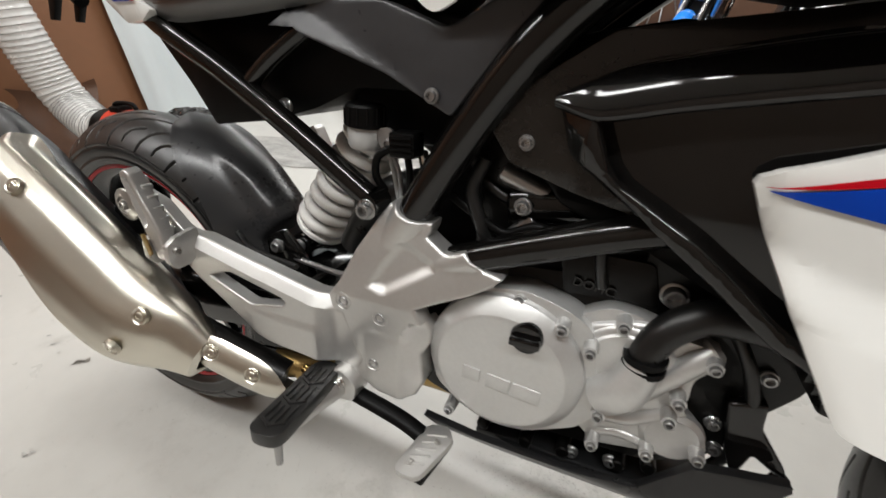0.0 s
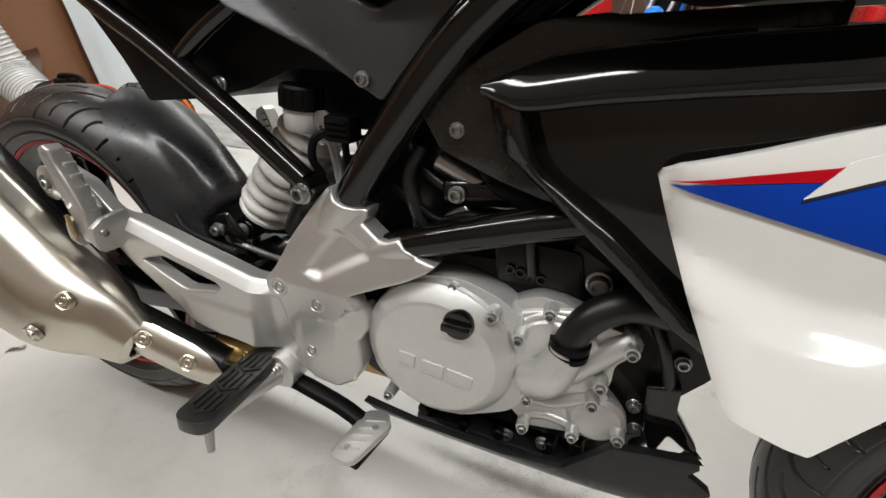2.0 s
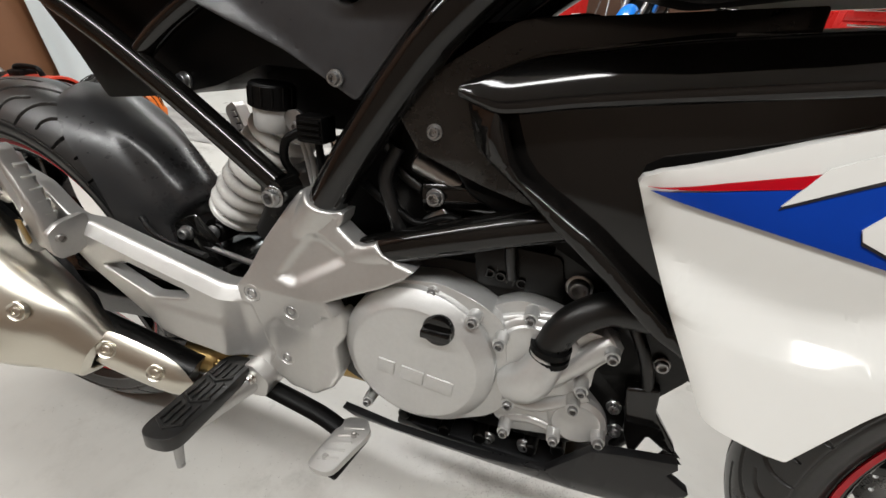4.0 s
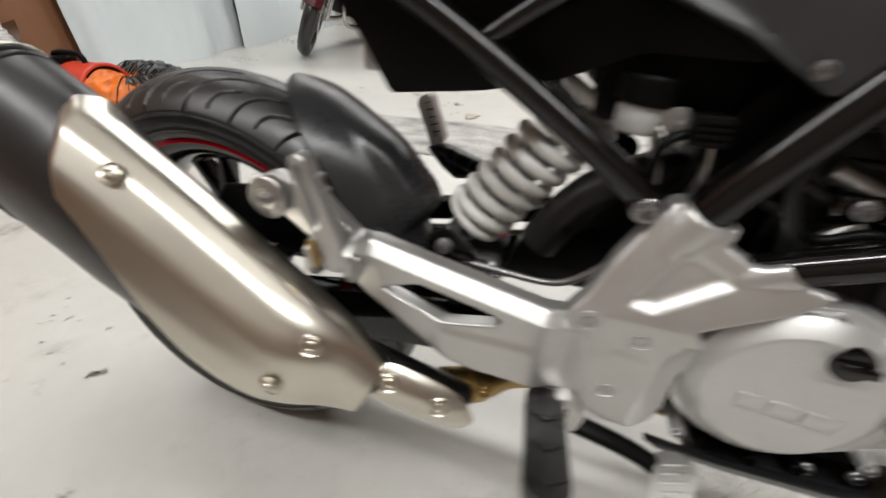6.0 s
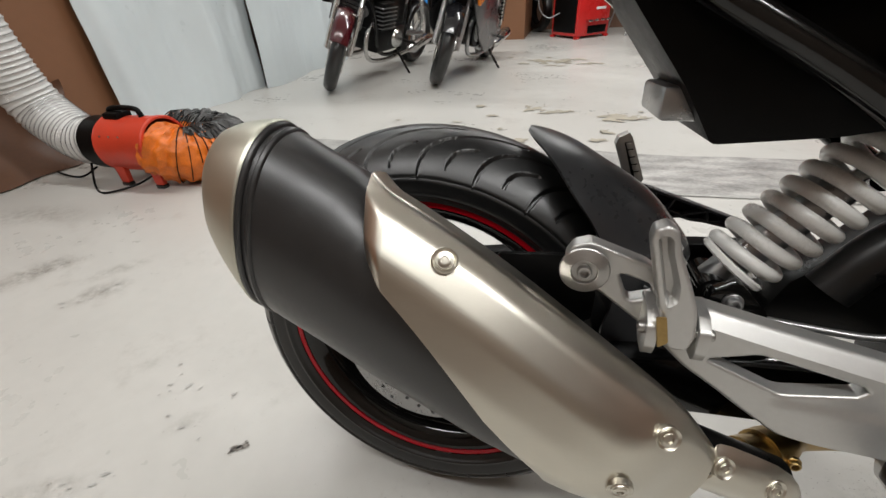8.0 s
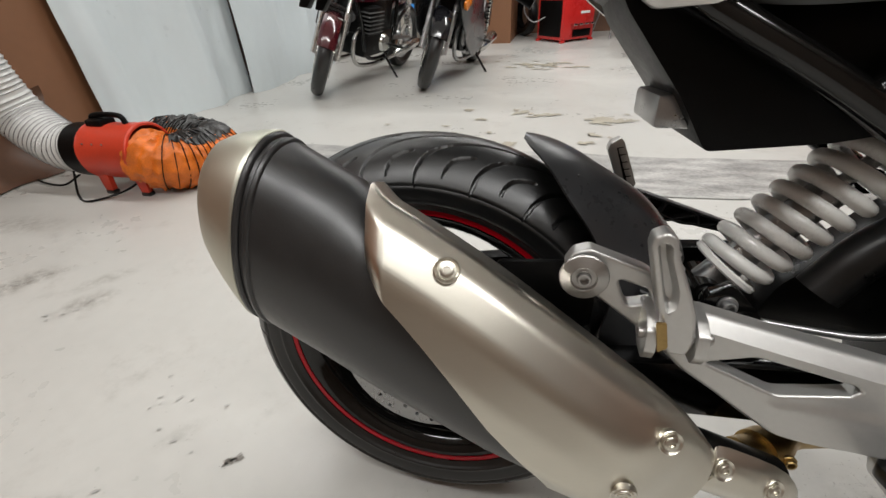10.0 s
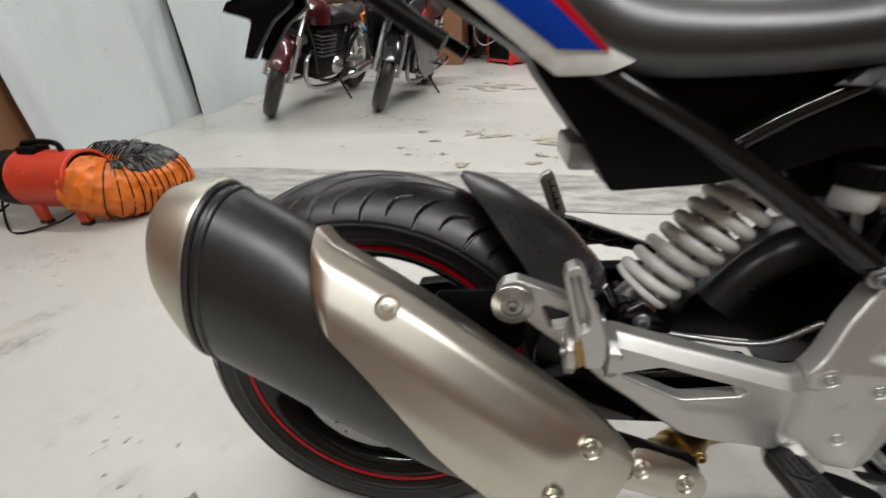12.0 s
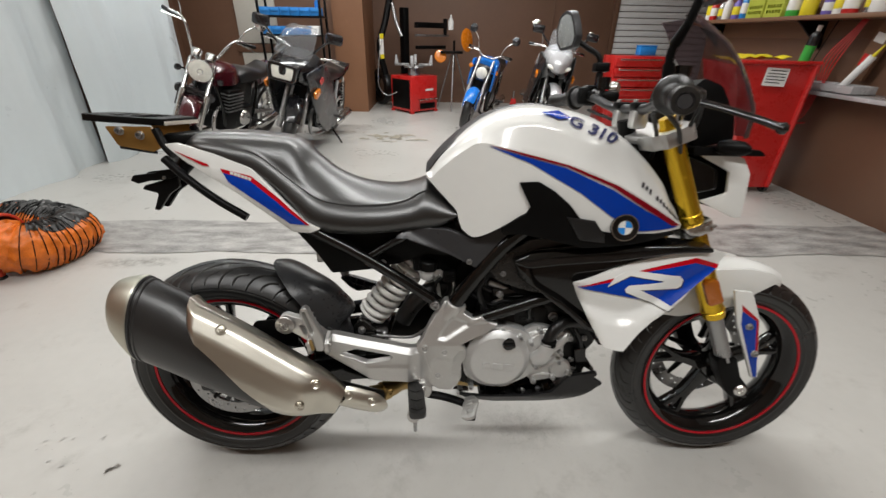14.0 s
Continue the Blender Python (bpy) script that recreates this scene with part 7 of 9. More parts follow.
SHUTTER = mat("shutter_metal", (0.74, 0.73, 0.72), 0.45, 0.0, 0.06, 4)
WOOD = mat("pine_shelf", (0.17, 0.085, 0.045), 0.55, 0, 0.2, 4, stretch=(8, 1, 8))
PAPER = mat("white_paper", (0.75, 0.74, 0.72), 0.6, 0, 0.05, 10)
YELLOW = mat("yellow_plastic", (0.75, 0.62, 0.02), 0.45, 0, 0.1, 10)
GREEN = mat("green_plastic", (0.05, 0.42, 0.06), 0.4, 0, 0.1, 10)
LIME = mat("lime_plastic", (0.38, 0.42, 0.05), 0.45, 0, 0.1, 10)
PURPLE = mat("purple_plastic", (0.16, 0.12, 0.45), 0.4, 0, 0.1, 10)
DRAPE = mat("brown_drape", (0.105, 0.045, 0.020), 0.55, 0, 0.25, 5, bump=0.3, bump_scale=20)


def sheet(name, y0, y1, x, top, seed, label, sway=0.0, x1=None):
    """A hanging plastic sheet with soft vertical folds."""
    r = random.Random(seed)
    ph = [r.uniform(0, 6.28) for _ in range(5)]
    rows = []
    x1 = x if x1 is None else x1
    for i in range(61):
        f = i / 60
        z = 0.001 + (top - 0.001) * f
        row = []
        for k in range(121):
            g = k / 120
            y = y0 + (y1 - y0) * g + sway * (1 - f)
            fold = 0.042 * math.sin(11 * g + ph[0]) * (0.6 + 0.5 * (1 - f)) + 0.016 * math.sin(23 * g + ph[1] + 1.5 * f) + 0.0025 * math.sin(31 * g + ph[2] - 2 * f) + 0.010 * math.sin(5 * f + 4 * g + ph[3])
            fold += 0.016 * noise.noise(Vector((y * 5.0, z * 1.3, seed))) + 0.007 * noise.noise(Vector((y * 14.0, z * 4.0, seed)))
            row.append((x + (x1 - x) * g + fold, y, z))
        rows.append(row)
    ob = part(name, solid(grid_mesh(rows), 0.003), SHEET, None, "", 60)
    return tagged(ob, label, "plastic sheet", "plastic sheets along the wall")


sheet("plastic_sheet", 1.60, 3.10, -2.58, H - 0.02, 1, "pale translucent plastic sheet hanging to the floor")
sheet("plastic_sheet", 3.02, 4.75, -2.52, H - 0.02, 2, "pale plastic sheet overlapping the one beside it", x1=-2.50)
rows = []
for i in range(25):
    f = i / 24
    row = []
    for k in range(41):
        g = k / 40
        row.append((-2.60 + 0.16 * (1 - f) ** 1.5 + 0.028 * math.sin(17 * g + 3 * f) + 0.02 * math.sin(7 * f + 11 * g), 0.35 + 0.95 * g - 0.06 * math.sin(5 * f), 0.006 + 0.42 * f + 0.05 * math.sin(6 * g) * f))
    rows.append(row)
tagged(part("drape", solid(grid_mesh(rows), 0.004), DRAPE, None, "", 60), "crumpled dark brown drape against the wall", "drape")

# blower with its ducts
fan = thing("blower", pose(0, 0, 0), "red portable blower standing on four short legs", "blower")
FA, FB = Vector((-1.94, 1.03, 0.185)), Vector((-1.57, 1.03, 0.185))
fd = (FB - FA).normalized()
part("housing", lathe([(0.118, 0.05), (0.128, 0.05), (0.132, 0.055), (0.128, 0.062), (0.126, 0.17), (0.128, 0.30), (0.132, 0.335), (0.128, 0.34), (0.118, 0.34), (0.118, 0.05)], FA, fd, 40), FANRED, fan)
part("collar", lathe([(0.112, -0.06), (0.124, -0.055), (0.126, 0.055), (0.112, 0.055)], FA, fd, 40, closed=True), MATTBLACK, fan, "black rubber collar")
part("handle", pipe([FA + Vector((0.08, 0, 0.125)), FA + Vector((0.08, 0, 0.155)), FA + Vector((0.14, 0, 0.165)), FA + Vector((0.24, 0, 0.16)), FA + Vector((0.26, 0, 0.125))], 0.012, 6, 12), MATTBLACK, fan)
part("motor_cover", box(FA.x + 0.07, FA.x + 0.16, 0.99, 1.07, 0.30, 0.335, 0.01), MATTBLACK, fan)
for x in (FA.x + 0.09, FA.x + 0.30):
    for y in (0.95, 1.12):
        leg = part("leg", plate([soften([(x - 0.022, 0.015), (x + 0.022, 0.015), (x + 0.030, 0.10), (x - 0.030, 0.10)], 0.2)], y - 0.012, y + 0.012, 0.003), FANRED, fan)
        part("rubber_foot", box(x - 0.024, x + 0.024, y - 0.016, y + 0.016, 0.0, 0.018, 0.004), RUBBER, leg)
for k in range(3):
    bolt(fan, FA + fd * (0.10 + 0.055 * k) + Vector((0, -0.112, 0.065)), direction=(0, -0.85, 0.5), r=0.004, washer=False)
cord = part("power_cord", pipe([(-2.05, 0.96, 0.10), (-1.98, 0.88, 0.008), (-1.86, 0.84, 0.007), (-1.76, 0.92, 0.02), (-1.70, 0.98, 0.05)], 0.005, 8, 8), MATTBLACK, fan)
part("power_cord", pipe([(-2.12, 1.02, 0.05), (-2.2, 0.98, 0.008), (-2.35, 0.99, 0.007), (-2.55, 1.06, 0.008)], 0.005, 8, 8), MATTBLACK, fan)


def ribbed(line, radius, pitch, depth, seg=36):
    """A flexible duct: rings of film bulging between wire hoops."""
    pts = curve_points(line, 40)
    out, acc = [pts[0]], 0.0
    for a, b in zip(pts, pts[1:]):
        acc += (b - a).length
        if acc >= pitch / 4:
            out.append(b)
            acc = 0.0
    bm = BM()
    rings = []
    up = Vector((0.1, 0.2, 0.97))
    for i, p in enumerate(out):
        d = (out[min(i + 1, len(out) - 1)] - out[max(i - 1, 0)]).normalized()
        side = d.cross(up).normalized()
        up = side.cross(d).normalized()
        r = radius - depth * (0.5 + 0.5 * math.cos(math.pi * i / 2))
        rings.append([bm.verts.new(p + r * (side * math.cos(2 * math.pi * k / seg) + up * math.sin(2 * math.pi * k / seg))) for k in range(seg)])
    for a, b in zip(rings, rings[1:]):
        for k in range(seg):
            bm.faces.new((a[k], a[(k + 1) % seg], b[(k + 1) % seg], b[k]))
    return bm, out


cd = thing("clear_duct", pose(0, 0, 0), "clear ribbed flexible duct rising from the blower", "duct")
bm, line = ribbed([(-1.97, 1.03, 0.185), (-2.13, 1.03, 0.20), (-2.30, 1.03, 0.33), (-2.34, 1.00, 0.52), (-2.34, 0.97, 0.80), (-2.36, 0.95, 1.2), (-2.42, 0.92, 2.0), (-2.45, 0.9, H - 0.01)], 0.115, 0.020, 0.006)
part("film", bm, DUCTCLEAR, cd, "", 70)
for i in range(2, min(len(line) - 1, 330), 4):
    d = (line[i + 1] - line[i - 1]).normalized()
    part("wire_hoop", lathe([(0.1145, -0.0014), (0.1168, -0.0012), (0.1168, 0.0012), (0.1145, 0.0014)], line[i], d, 28, closed=True), GREYSTEEL, cd)
od = thing("orange_duct", pose(0, 0, 0), "orange fabric duct, collapsed and bent back on the floor", "duct")
OL = [(-1.64, 1.02, 0.175), (-1.57, 1.015, 0.148), (-1.51, 1.06, 0.128), (-1.475, 1.18, 0.116), (-1.51, 1.30, 0.110), (-1.66, 1.38, 0.106), (-1.95, 1.42, 0.104)]
bm, line = ribbed(OL, 0.126, 0.026, 0.010, 72)


def crumple(co):
    """Height of the creases in the slack fabric."""
    ridge = 1 - abs(noise.noise(co * 17.0))
    fine = 1 - abs(noise.noise(co * 38.0 + Vector((3, 1, 7))))
    return noise.noise(co * 8.0) * 0.012 + (ridge ** 3 - 0.5) * 0.016 + (fine ** 3 - 0.5) * 0.007


for v in bm.verts:
    c = min(line, key=lambda q: (q - v.co).length_squared)
    v.co += (v.co - c).normalized() * crumple(v.co)
    v.co.z = max(v.co.z, 0.008)
part("fabric", bm, ORANGE, od, "", 60)
for i in range(15, len(line) - 1, 3):
    p, d = line[i], (line[i + 1] - line[i - 1]).normalized()
    hoop = lathe([(0.122, -0.0022), (0.1262, -0.0014), (0.1262, 0.0014), (0.122, 0.0022)], p, d, 44, closed=True)
    for v in hoop.verts:
        v.co += (v.co - p).normalized() * (0.3 * crumple(v.co) + 0.003)
        v.co.z = max(v.co.z, 0.004)
    part("wire_hoop", hoop, MATTBLACK, od)
# the tops of the folds are rubbed black along the bend
patch = BM()
strips = []
for i in range(17, len(line) - 1):
    p, d = line[i], (line[i + 1] - line[i - 1]).normalized()
    side = d.cross(Vector((0, 0, 1))).normalized()
    up = side.cross(d).normalized()
    reach = 22 + 24 * min(1.0, (i - 17) / 14) + 16 * noise.noise(p * 14.0 + Vector((i * 0.9, 0, 0)))
    strip = []
    for k in range(17):
        a = radians(84 - reach + 2 * reach * k / 16)
        r = 0.1285 - 0.010 * (0.5 + 0.5 * math.cos(math.pi * i / 2))
        q = p + (side * math.cos(a) + up * math.sin(a)) * r
        strip.append(patch.verts.new(q + (q - p).normalized() * (crumple(q) + 0.002)))
    strips.append(strip)
for a, b in zip(strips, strips[1:]):
    for k in range(16):
        patch.faces.new((a[k], a[k + 1], b[k + 1], b[k]))
part("black_lining", solid(patch, 0.002), LINING, od, "black rubbed lining on top of the folds", 40)


# ---- other motorcycles in the workshop ----
def parked_bike(name, m, label, paint, style, wheel_r=0.30, base=1.42, width=1.0, steer=0.0):
    """A parked motorcycle; its origin is the front wheel's contact, its front towards +X."""
    mc = thing(name, m, label, "motorcycle", "motorcycles parked in the workshop")
    front, rear = Vector((0, 0, wheel_r)), Vector((-base, 0, wheel_r))
    head = Vector((-0.34, 0, 0.92))
    turn = Matrix.Translation(head) @ Matrix.Rotation(radians(steer), 4, Vector((-0.42, 0, 0.91))) @ Matrix.Translation(-head)
    for c, tr, nm in ((front, 0.055, "front_wheel"), (rear, 0.075, "rear_wheel")):
        w = new(nm)
        w.parent = mc
        if nm == "front_wheel":
            w.matrix_basis = turn
        R = wheel_r
        prof = [(R - 0.10, -tr * 0.75), (R - 0.06, -tr), (R - 0.025, -tr * 0.85), (R - 0.006, -tr * 0.45), (R, 0), (R - 0.006, tr * 0.45), (R - 0.025, tr * 0.85), (R - 0.06, tr), (R - 0.10, tr * 0.75)]
        part("tyre", lathe(prof, c, (0, 1, 0), 56, closed=True), RUBBER, w)
        part("rim", lathe([(R - 0.095, -tr * 0.7), (R - 0.085, -tr * 0.72), (R - 0.115, 0), (R - 0.085, tr * 0.72), (R - 0.095, tr * 0.7), (R - 0.125, 0)], c, (0, 1, 0), 48, closed=True), MATTBLACK if style != "classic" else GREYSTEEL, w)
        part("hub", rod(c + Vector((0, -0.05, 0)), c + Vector((0, 0.05, 0)), 0.045, 0.045, 20), GREYSTEEL, w)
        for k in range(5):
            a = 2 * math.pi * k / 5
            d = Vector((math.cos(a), 0, math.sin(a)))
            part("spoke", rod(c + d * 0.03, c + d * (R - 0.10), 0.014, 0.011, 8), MATTBLACK if style != "classic" else GREYSTEEL, w)
        for s in ((-1, 1) if nm == "front_wheel" else (1,)):
            part("brake_disc", plate([circle(c.x, c.z, R * 0.47, 40), circle(c.x, c.z, R * 0.30, 32)], 0.065 * s - 0.003, 0.065 * s + 0.003), CHROME, w)
    # front end
    top = Vector((-0.30, 0, 0.92 if style != "mini" else 0.88))
    fo = new("fork")
    fo.parent = mc
    fo.matrix_basis = turn
    for s in (-1, 1):
        y = 0.095 * s
        part("fork_leg", rod((front.x - 0.01, y, front.z), (front.x - 0.12, y, front.z + 0.36), 0.026, 0.024, 16), (CHROME if style == "classic" else GREYSTEEL), fo)
        part("stanchion", rod((front.x - 0.12, y, front.z + 0.36), (top.x, y, top.z), 0.018, 0.018, 14), CHROME if style == "classic" else GREYSTEEL, fo)
        part("caliper", box(-0.11, -0.04, y * 0.85 - 0.02, y * 0.85 + 0.02, wheel_r - 0.02, wheel_r + 0.10, 0.008), GREYSTEEL, fo)
    fr = []
    for i in range(19):
        a = radians(30 + 110 * i / 18)
        R = wheel_r + 0.03
        fr.append([(front.x + (R - 0.03 * s * s) * math.cos(a), 0.07 * s, front.z + (R - 0.03 * s * s) * math.sin(a)) for s in np.linspace(-1, 1, 9)])
    part("front_fender", solid(grid_mesh(fr), 0.004), paint if style != "sport" else BLACKPAINT, fo)
    bw = 0.36 * width
    rise = 0.27 if style == "classic" else 0.08
    part("handlebar", pipe([(top.x - 0.14, -bw, top.z + rise), (top.x - 0.02, -0.2 * width, top.z + rise), (top.x, -0.07, top.z + 0.03), (top.x, 0.07, top.z + 0.03), (top.x - 0.02, 0.2 * width, top.z + rise), (top.x - 0.14, bw, top.z + rise)], 0.012, 6, 12), CHROME, fo)
    for s in (-1, 1):
        part("grip", rod((top.x - 0.05, s * (bw - 0.13), top.z + rise), (top.x - 0.15, s * (bw + 0.01), top.z + rise), 0.018, 0.018, 14), RUBBER, fo)
        part("lever", rod((top.x - 0.0, s * (bw - 0.15), top.z + rise), (top.x - 0.06, s * (bw + 0.01), top.z + rise - 0.02), 0.006, 0.005, 8), CHROME, fo)
        if style != "sport":
            part("mirror_stalk", pipe([(top.x - 0.04, s * (bw - 0.14), top.z + rise), (top.x - 0.02, s * (bw - 0.10), top.z + rise + 0.12), (top.x - 0.05, s * (bw - 0.02), top.z + rise + 0.20)], 0.005, 5, 8), CHROME, fo)
            part("mirror", lathe([(0, 0.02), (0.035, 0.014), (0.052, 0.0), (0.050, -0.004), (0, -0.004)], (top.x - 0.05, s * bw, top.z + rise + 0.22), (1, 0.1 * s, 0), 24), BLACKPAINT if style == "mini" else CHROME, fo)
        part("indicator", lathe([(0, -0.03), (0.02, -0.025), (0.028, 0.0), (0.026, 0.02), (0, 0.028)], (top.x + 0.03, s * 0.17, top.z - 0.12), (0.9, 0.2 * s, 0), 18), ORANGELENS if style != "classic" else BLACKPAINT, fo)
        part("indicator_stem", rod((top.x, s * 0.09, top.z - 0.12), (top.x + 0.02, s * 0.16, top.z - 0.12), 0.008, 0.008, 10), MATTBLACK, fo)
    # lamp
    if style == "classic":
        part("headlight", lathe([(0, -0.11), (0.06, -0.10), (0.092, -0.04), (0.100, 0.0), (0.098, 0.012)], (top.x + 0.14, 0, top.z - 0.05), (1, 0, -0.05), 32), CHROME, fo)
        part("lens", lathe([(0.092, 0.010), (0.088, 0.016), (0.05, 0.028), (0, 0.033)], (top.x + 0.14, 0, top.z - 0.05), (1, 0, -0.05), 32), LENS, fo)
        for s in (-1, 1):
            part("clock", lathe([(0.0, -0.06), (0.038, -0.05), (0.045, 0.0), (0.041, 0.012), (0, 0.012)], (top.x + 0.08, 0.055 * s, top.z + 0.09), (-0.5, 0, 0.8), 22), CHROME, fo)
            part("horn", rod((top.x + 0.10, 0.12 * s, top.z - 0.27), (top.x + 0.13, 0.12 * s, top.z - 0.27), 0.045, 0.04, 20), BLACKPAINT, fo)
        part("oil_cooler", box(top.x + 0.10, top.x + 0.15, -0.135, 0.135, 0.50, 0.70, 0.01), BLACKPAINT, fo)
        for k in range(7):
            part("cooler_fin", box(top.x + 0.148, top.x + 0.156, -0.12, 0.12, 0.515 + 0.026 * k, 0.522 + 0.026 * k, 0.001), MATTBLACK, fo)
        for k in range(3):
            part("reflector_ring", lathe([(0.030 * k + 0.018, 0.031 - 0.008 * k), (0.030 * k + 0.022, 0.034 - 0.008 * k), (0.030 * k + 0.026, 0.029 - 0.008 * k)], (top.x + 0.14, 0, top.z - 0.05), (1, 0, -0.05), 28, closed=True), CHROME, fo)
    elif style == "mini":
        part("headlight", box(top.x + 0.02, top.x + 0.14, -0.09, 0.09, top.z - 0.26, top.z - 0.06, 0.03), BLACKPAINT, fo)
        part("lens", lathe([(0.075, 0.0), (0.07, 0.012), (0.03, 0.025), (0, 0.027)], (top.x + 0.135, 0, top.z - 0.16), (1, 0, 0), 26), LENS, fo)
        for s in (-1, 1):
            part("shroud", plate([soften([(top.x - 0.10, top.z - 0.02), (top.x + 0.06, top.z - 0.03), (top.x + 0.03, top.z - 0.36), (top.x - 0.06, top.z - 0.38), (top.x - 0.16, top.z - 0.16)], 0.2)], s * 0.16 - 0.012, s * 0.16 + 0.012, 0.005), paint, mc)
            part("front_mudguard_side", plate([soften([(0.06, wheel_r + 0.02), (-0.14, wheel_r + 0.16), (-0.06, wheel_r + 0.24), (0.10, wheel_r + 0.18)], 0.2)], s * 0.085 - 0.008, s * 0.085 + 0.008, 0.003), paint, fo)
    # body
    tank_rows = []
    for i in range(15):
        f = i / 14
        x = -0.34 - 0.44 * f
        w = (0.115 + 0.045 * math.sin(math.pi * min(1, f * 1.1))) * (1 if f < 0.75 else 1 - 0.9 * (f - 0.75))
        zt = 0.83 + 0.11 * math.sin(math.pi * (0.25 + 0.65 * (1 - f))) - (0.06 * f)
        tank_rows.append([(x, -w * math.copysign(abs(math.cos(a)) ** 0.6, math.cos(a)), 0.72 + (zt - 0.72) * abs(math.sin(a)) ** 0.6) for a in np.linspace(0, math.pi, 21)])
    part("tank", grid_mesh(tank_rows, caps=True), paint, mc)
    seat_rows = []
    for i in range(17):
        f = i / 16
        x = -0.76 - 0.62 * f
        w = 0.11 + 0.03 * math.sin(math.pi * f)
        zt = 0.80 + 0.06 * f ** 2 + 0.03 * math.sin(math.pi * 2 * f)
        seat_rows.append([(x, -w * math.copysign(abs(math.cos(a)) ** 0.5, math.cos(a)), 0.70 + 0.05 * f + (zt - 0.70 - 0.05 * f) * abs(math.sin(a)) ** 0.6) for a in np.linspace(0, math.pi, 17)])
    part("seat", grid_mesh(seat_rows, caps=True), VINYL, mc)
    part("tail", plate([soften([(-0.95, 0.70), (-1.30, 0.76), (-1.62, 0.84), (-1.60, 0.78), (-1.35, 0.68), (-1.0, 0.62)], 0.2)], -0.10, 0.10, 0.02), paint, mc)
    part("tail_light", box(-1.64, -1.60, -0.05, 0.05, 0.78, 0.83, 0.01), REDPAINT, mc)
    # engine
    part("crankcase", box(-0.92, -0.42, -0.17 * width, 0.17 * width, 0.27, 0.48, 0.03), DARKENGINE if style != "sport" else BLACKPAINT, mc)
    part("cylinder_block", box(-0.66, -0.44, -0.19 * width, 0.19 * width, 0.46, 0.68, 0.012), DARKENGINE, mc)
    for k in range(6):
        part("cooling_fin", box(-0.68, -0.42, -0.20 * width, 0.20 * width, 0.48 + 0.032 * k, 0.487 + 0.032 * k, 0.002), GREYSTEEL if style == "classic" else DARKENGINE, mc)
    for s in (-1, 1):
        part("engine_cover", rod((-0.75, 0.16 * width * s, 0.37), (-0.75, 0.20 * width * s, 0.37), 0.085, 0.075, 28, bevel=0.008), CHROME if style == "classic" else GREYSTEEL, mc)
        part("frame_tube", pipe([(-0.36, 0.06 * s, 0.80), (-0.40, 0.14 * s, 0.55), (-0.48, 0.15 * s, 0.28), (-0.85, 0.15 * s, 0.25), (-1.0, 0.14 * s, 0.45), (-1.05, 0.13 * s, 0.70)], 0.017, 6, 12), FRAMEBLACK if style != "sport" else LIGHTSILVER, mc)
        part("swingarm", rod((-1.0, 0.12 * s, 0.38), (rear.x, 0.11 * s, rear.z), 0.024, 0.02, 12), GREYSTEEL, mc)
        sh = new("rear_shock")
        sh.parent = mc
        a, b = Vector((rear.x + 0.10, 0.14 * s, rear.z + 0.05)), Vector((rear.x + 0.22, 0.14 * s, 0.72))
        part("damper", rod(a, b, 0.014, 0.014, 12), CHROME, sh)
        q = (b - a).normalized().to_track_quat("Z", "Y").to_matrix()
        part("spring", pipe([a + (b - a) * (0.15 + 0.7 * k / 60) + q @ Vector((0.026 * math.cos(k * 0.75), 0.026 * math.sin(k * 0.75), 0)) for k in range(61)], 0.005, 1, 8), CHROME if style == "classic" else BLACKPAINT, sh)
        hd = part("exhaust_pipe", pipe([(-0.44, 0.10 * s, 0.52), (-0.32, 0.11 * s, 0.42), (-0.34, 0.12 * s, 0.24), (-0.60, 0.14 * s, 0.19), (-1.0, 0.17 * s, 0.22)], 0.019, 6, 12), CHROME if style != "sport" else GREYSTEEL, mc)
        if not (style == "mini" and s < 0):
            part("silencer", lathe([(0.02, 0), (0.045, 0.05), (0.05, 0.2), (0.05, 0.42), (0.035, 0.45), (0.03, 0.43)], (-0.98, 0.19 * s, 0.24), (-1, 0.05 * s, 0.18), 24), CHROME, hd)
        part("foot_peg", rod((-0.92, 0.16 * s, 0.33), (-0.92, 0.30 * s, 0.33), 0.013, 0.013, 10), RUBBER, mc)
    part("side_stand", rod((-0.80, 0.16, 0.26), (-0.78, 0.36, 0.062), 0.012, 0.010, 10), FRAMEBLACK, mc)
    part("under_frame", box(-1.0, -0.40, -0.11, 0.11, 0.46, 0.72, 0.02), DARKENGINE, mc)
    if style in ("sport", "halffair"):
        p2 = paint
        rows = []
        for i in range(17):
            f = 0.01 + 0.99 * i / 16
            w = (0.225 if style == "sport" else 0.195) * math.sin(f * math.pi / 2) ** 0.55
            zt, zb = (0.90 + 0.13 * f ** 0.8, 0.84 - 0.16 * f ** 0.6) if style == "sport" else (0.84 + 0.22 * f ** 0.7, 0.76 - 0.06 * f ** 0.6)
            rows.append([(0.20 - 0.42 * f, w * math.copysign(abs(math.cos(a)) ** 0.8, math.cos(a)), (zt + zb) / 2 + (zt - zb) / 2 * math.copysign(abs(math.sin(a)) ** 0.8, math.sin(a))) for a in np.linspace(0, 2 * math.pi, 32, endpoint=False)])
        part("nose_fairing", grid_mesh(rows, wrap=True, caps=True), p2, mc)
        part("headlight", plate([soften([(-0.090, 0.79), (0.090, 0.79), (0.105, 0.895), (-0.105, 0.895)], 0.2)], -0.190, -0.06, 0.012, axis="x"), LENS, mc) if style == "sport" else None
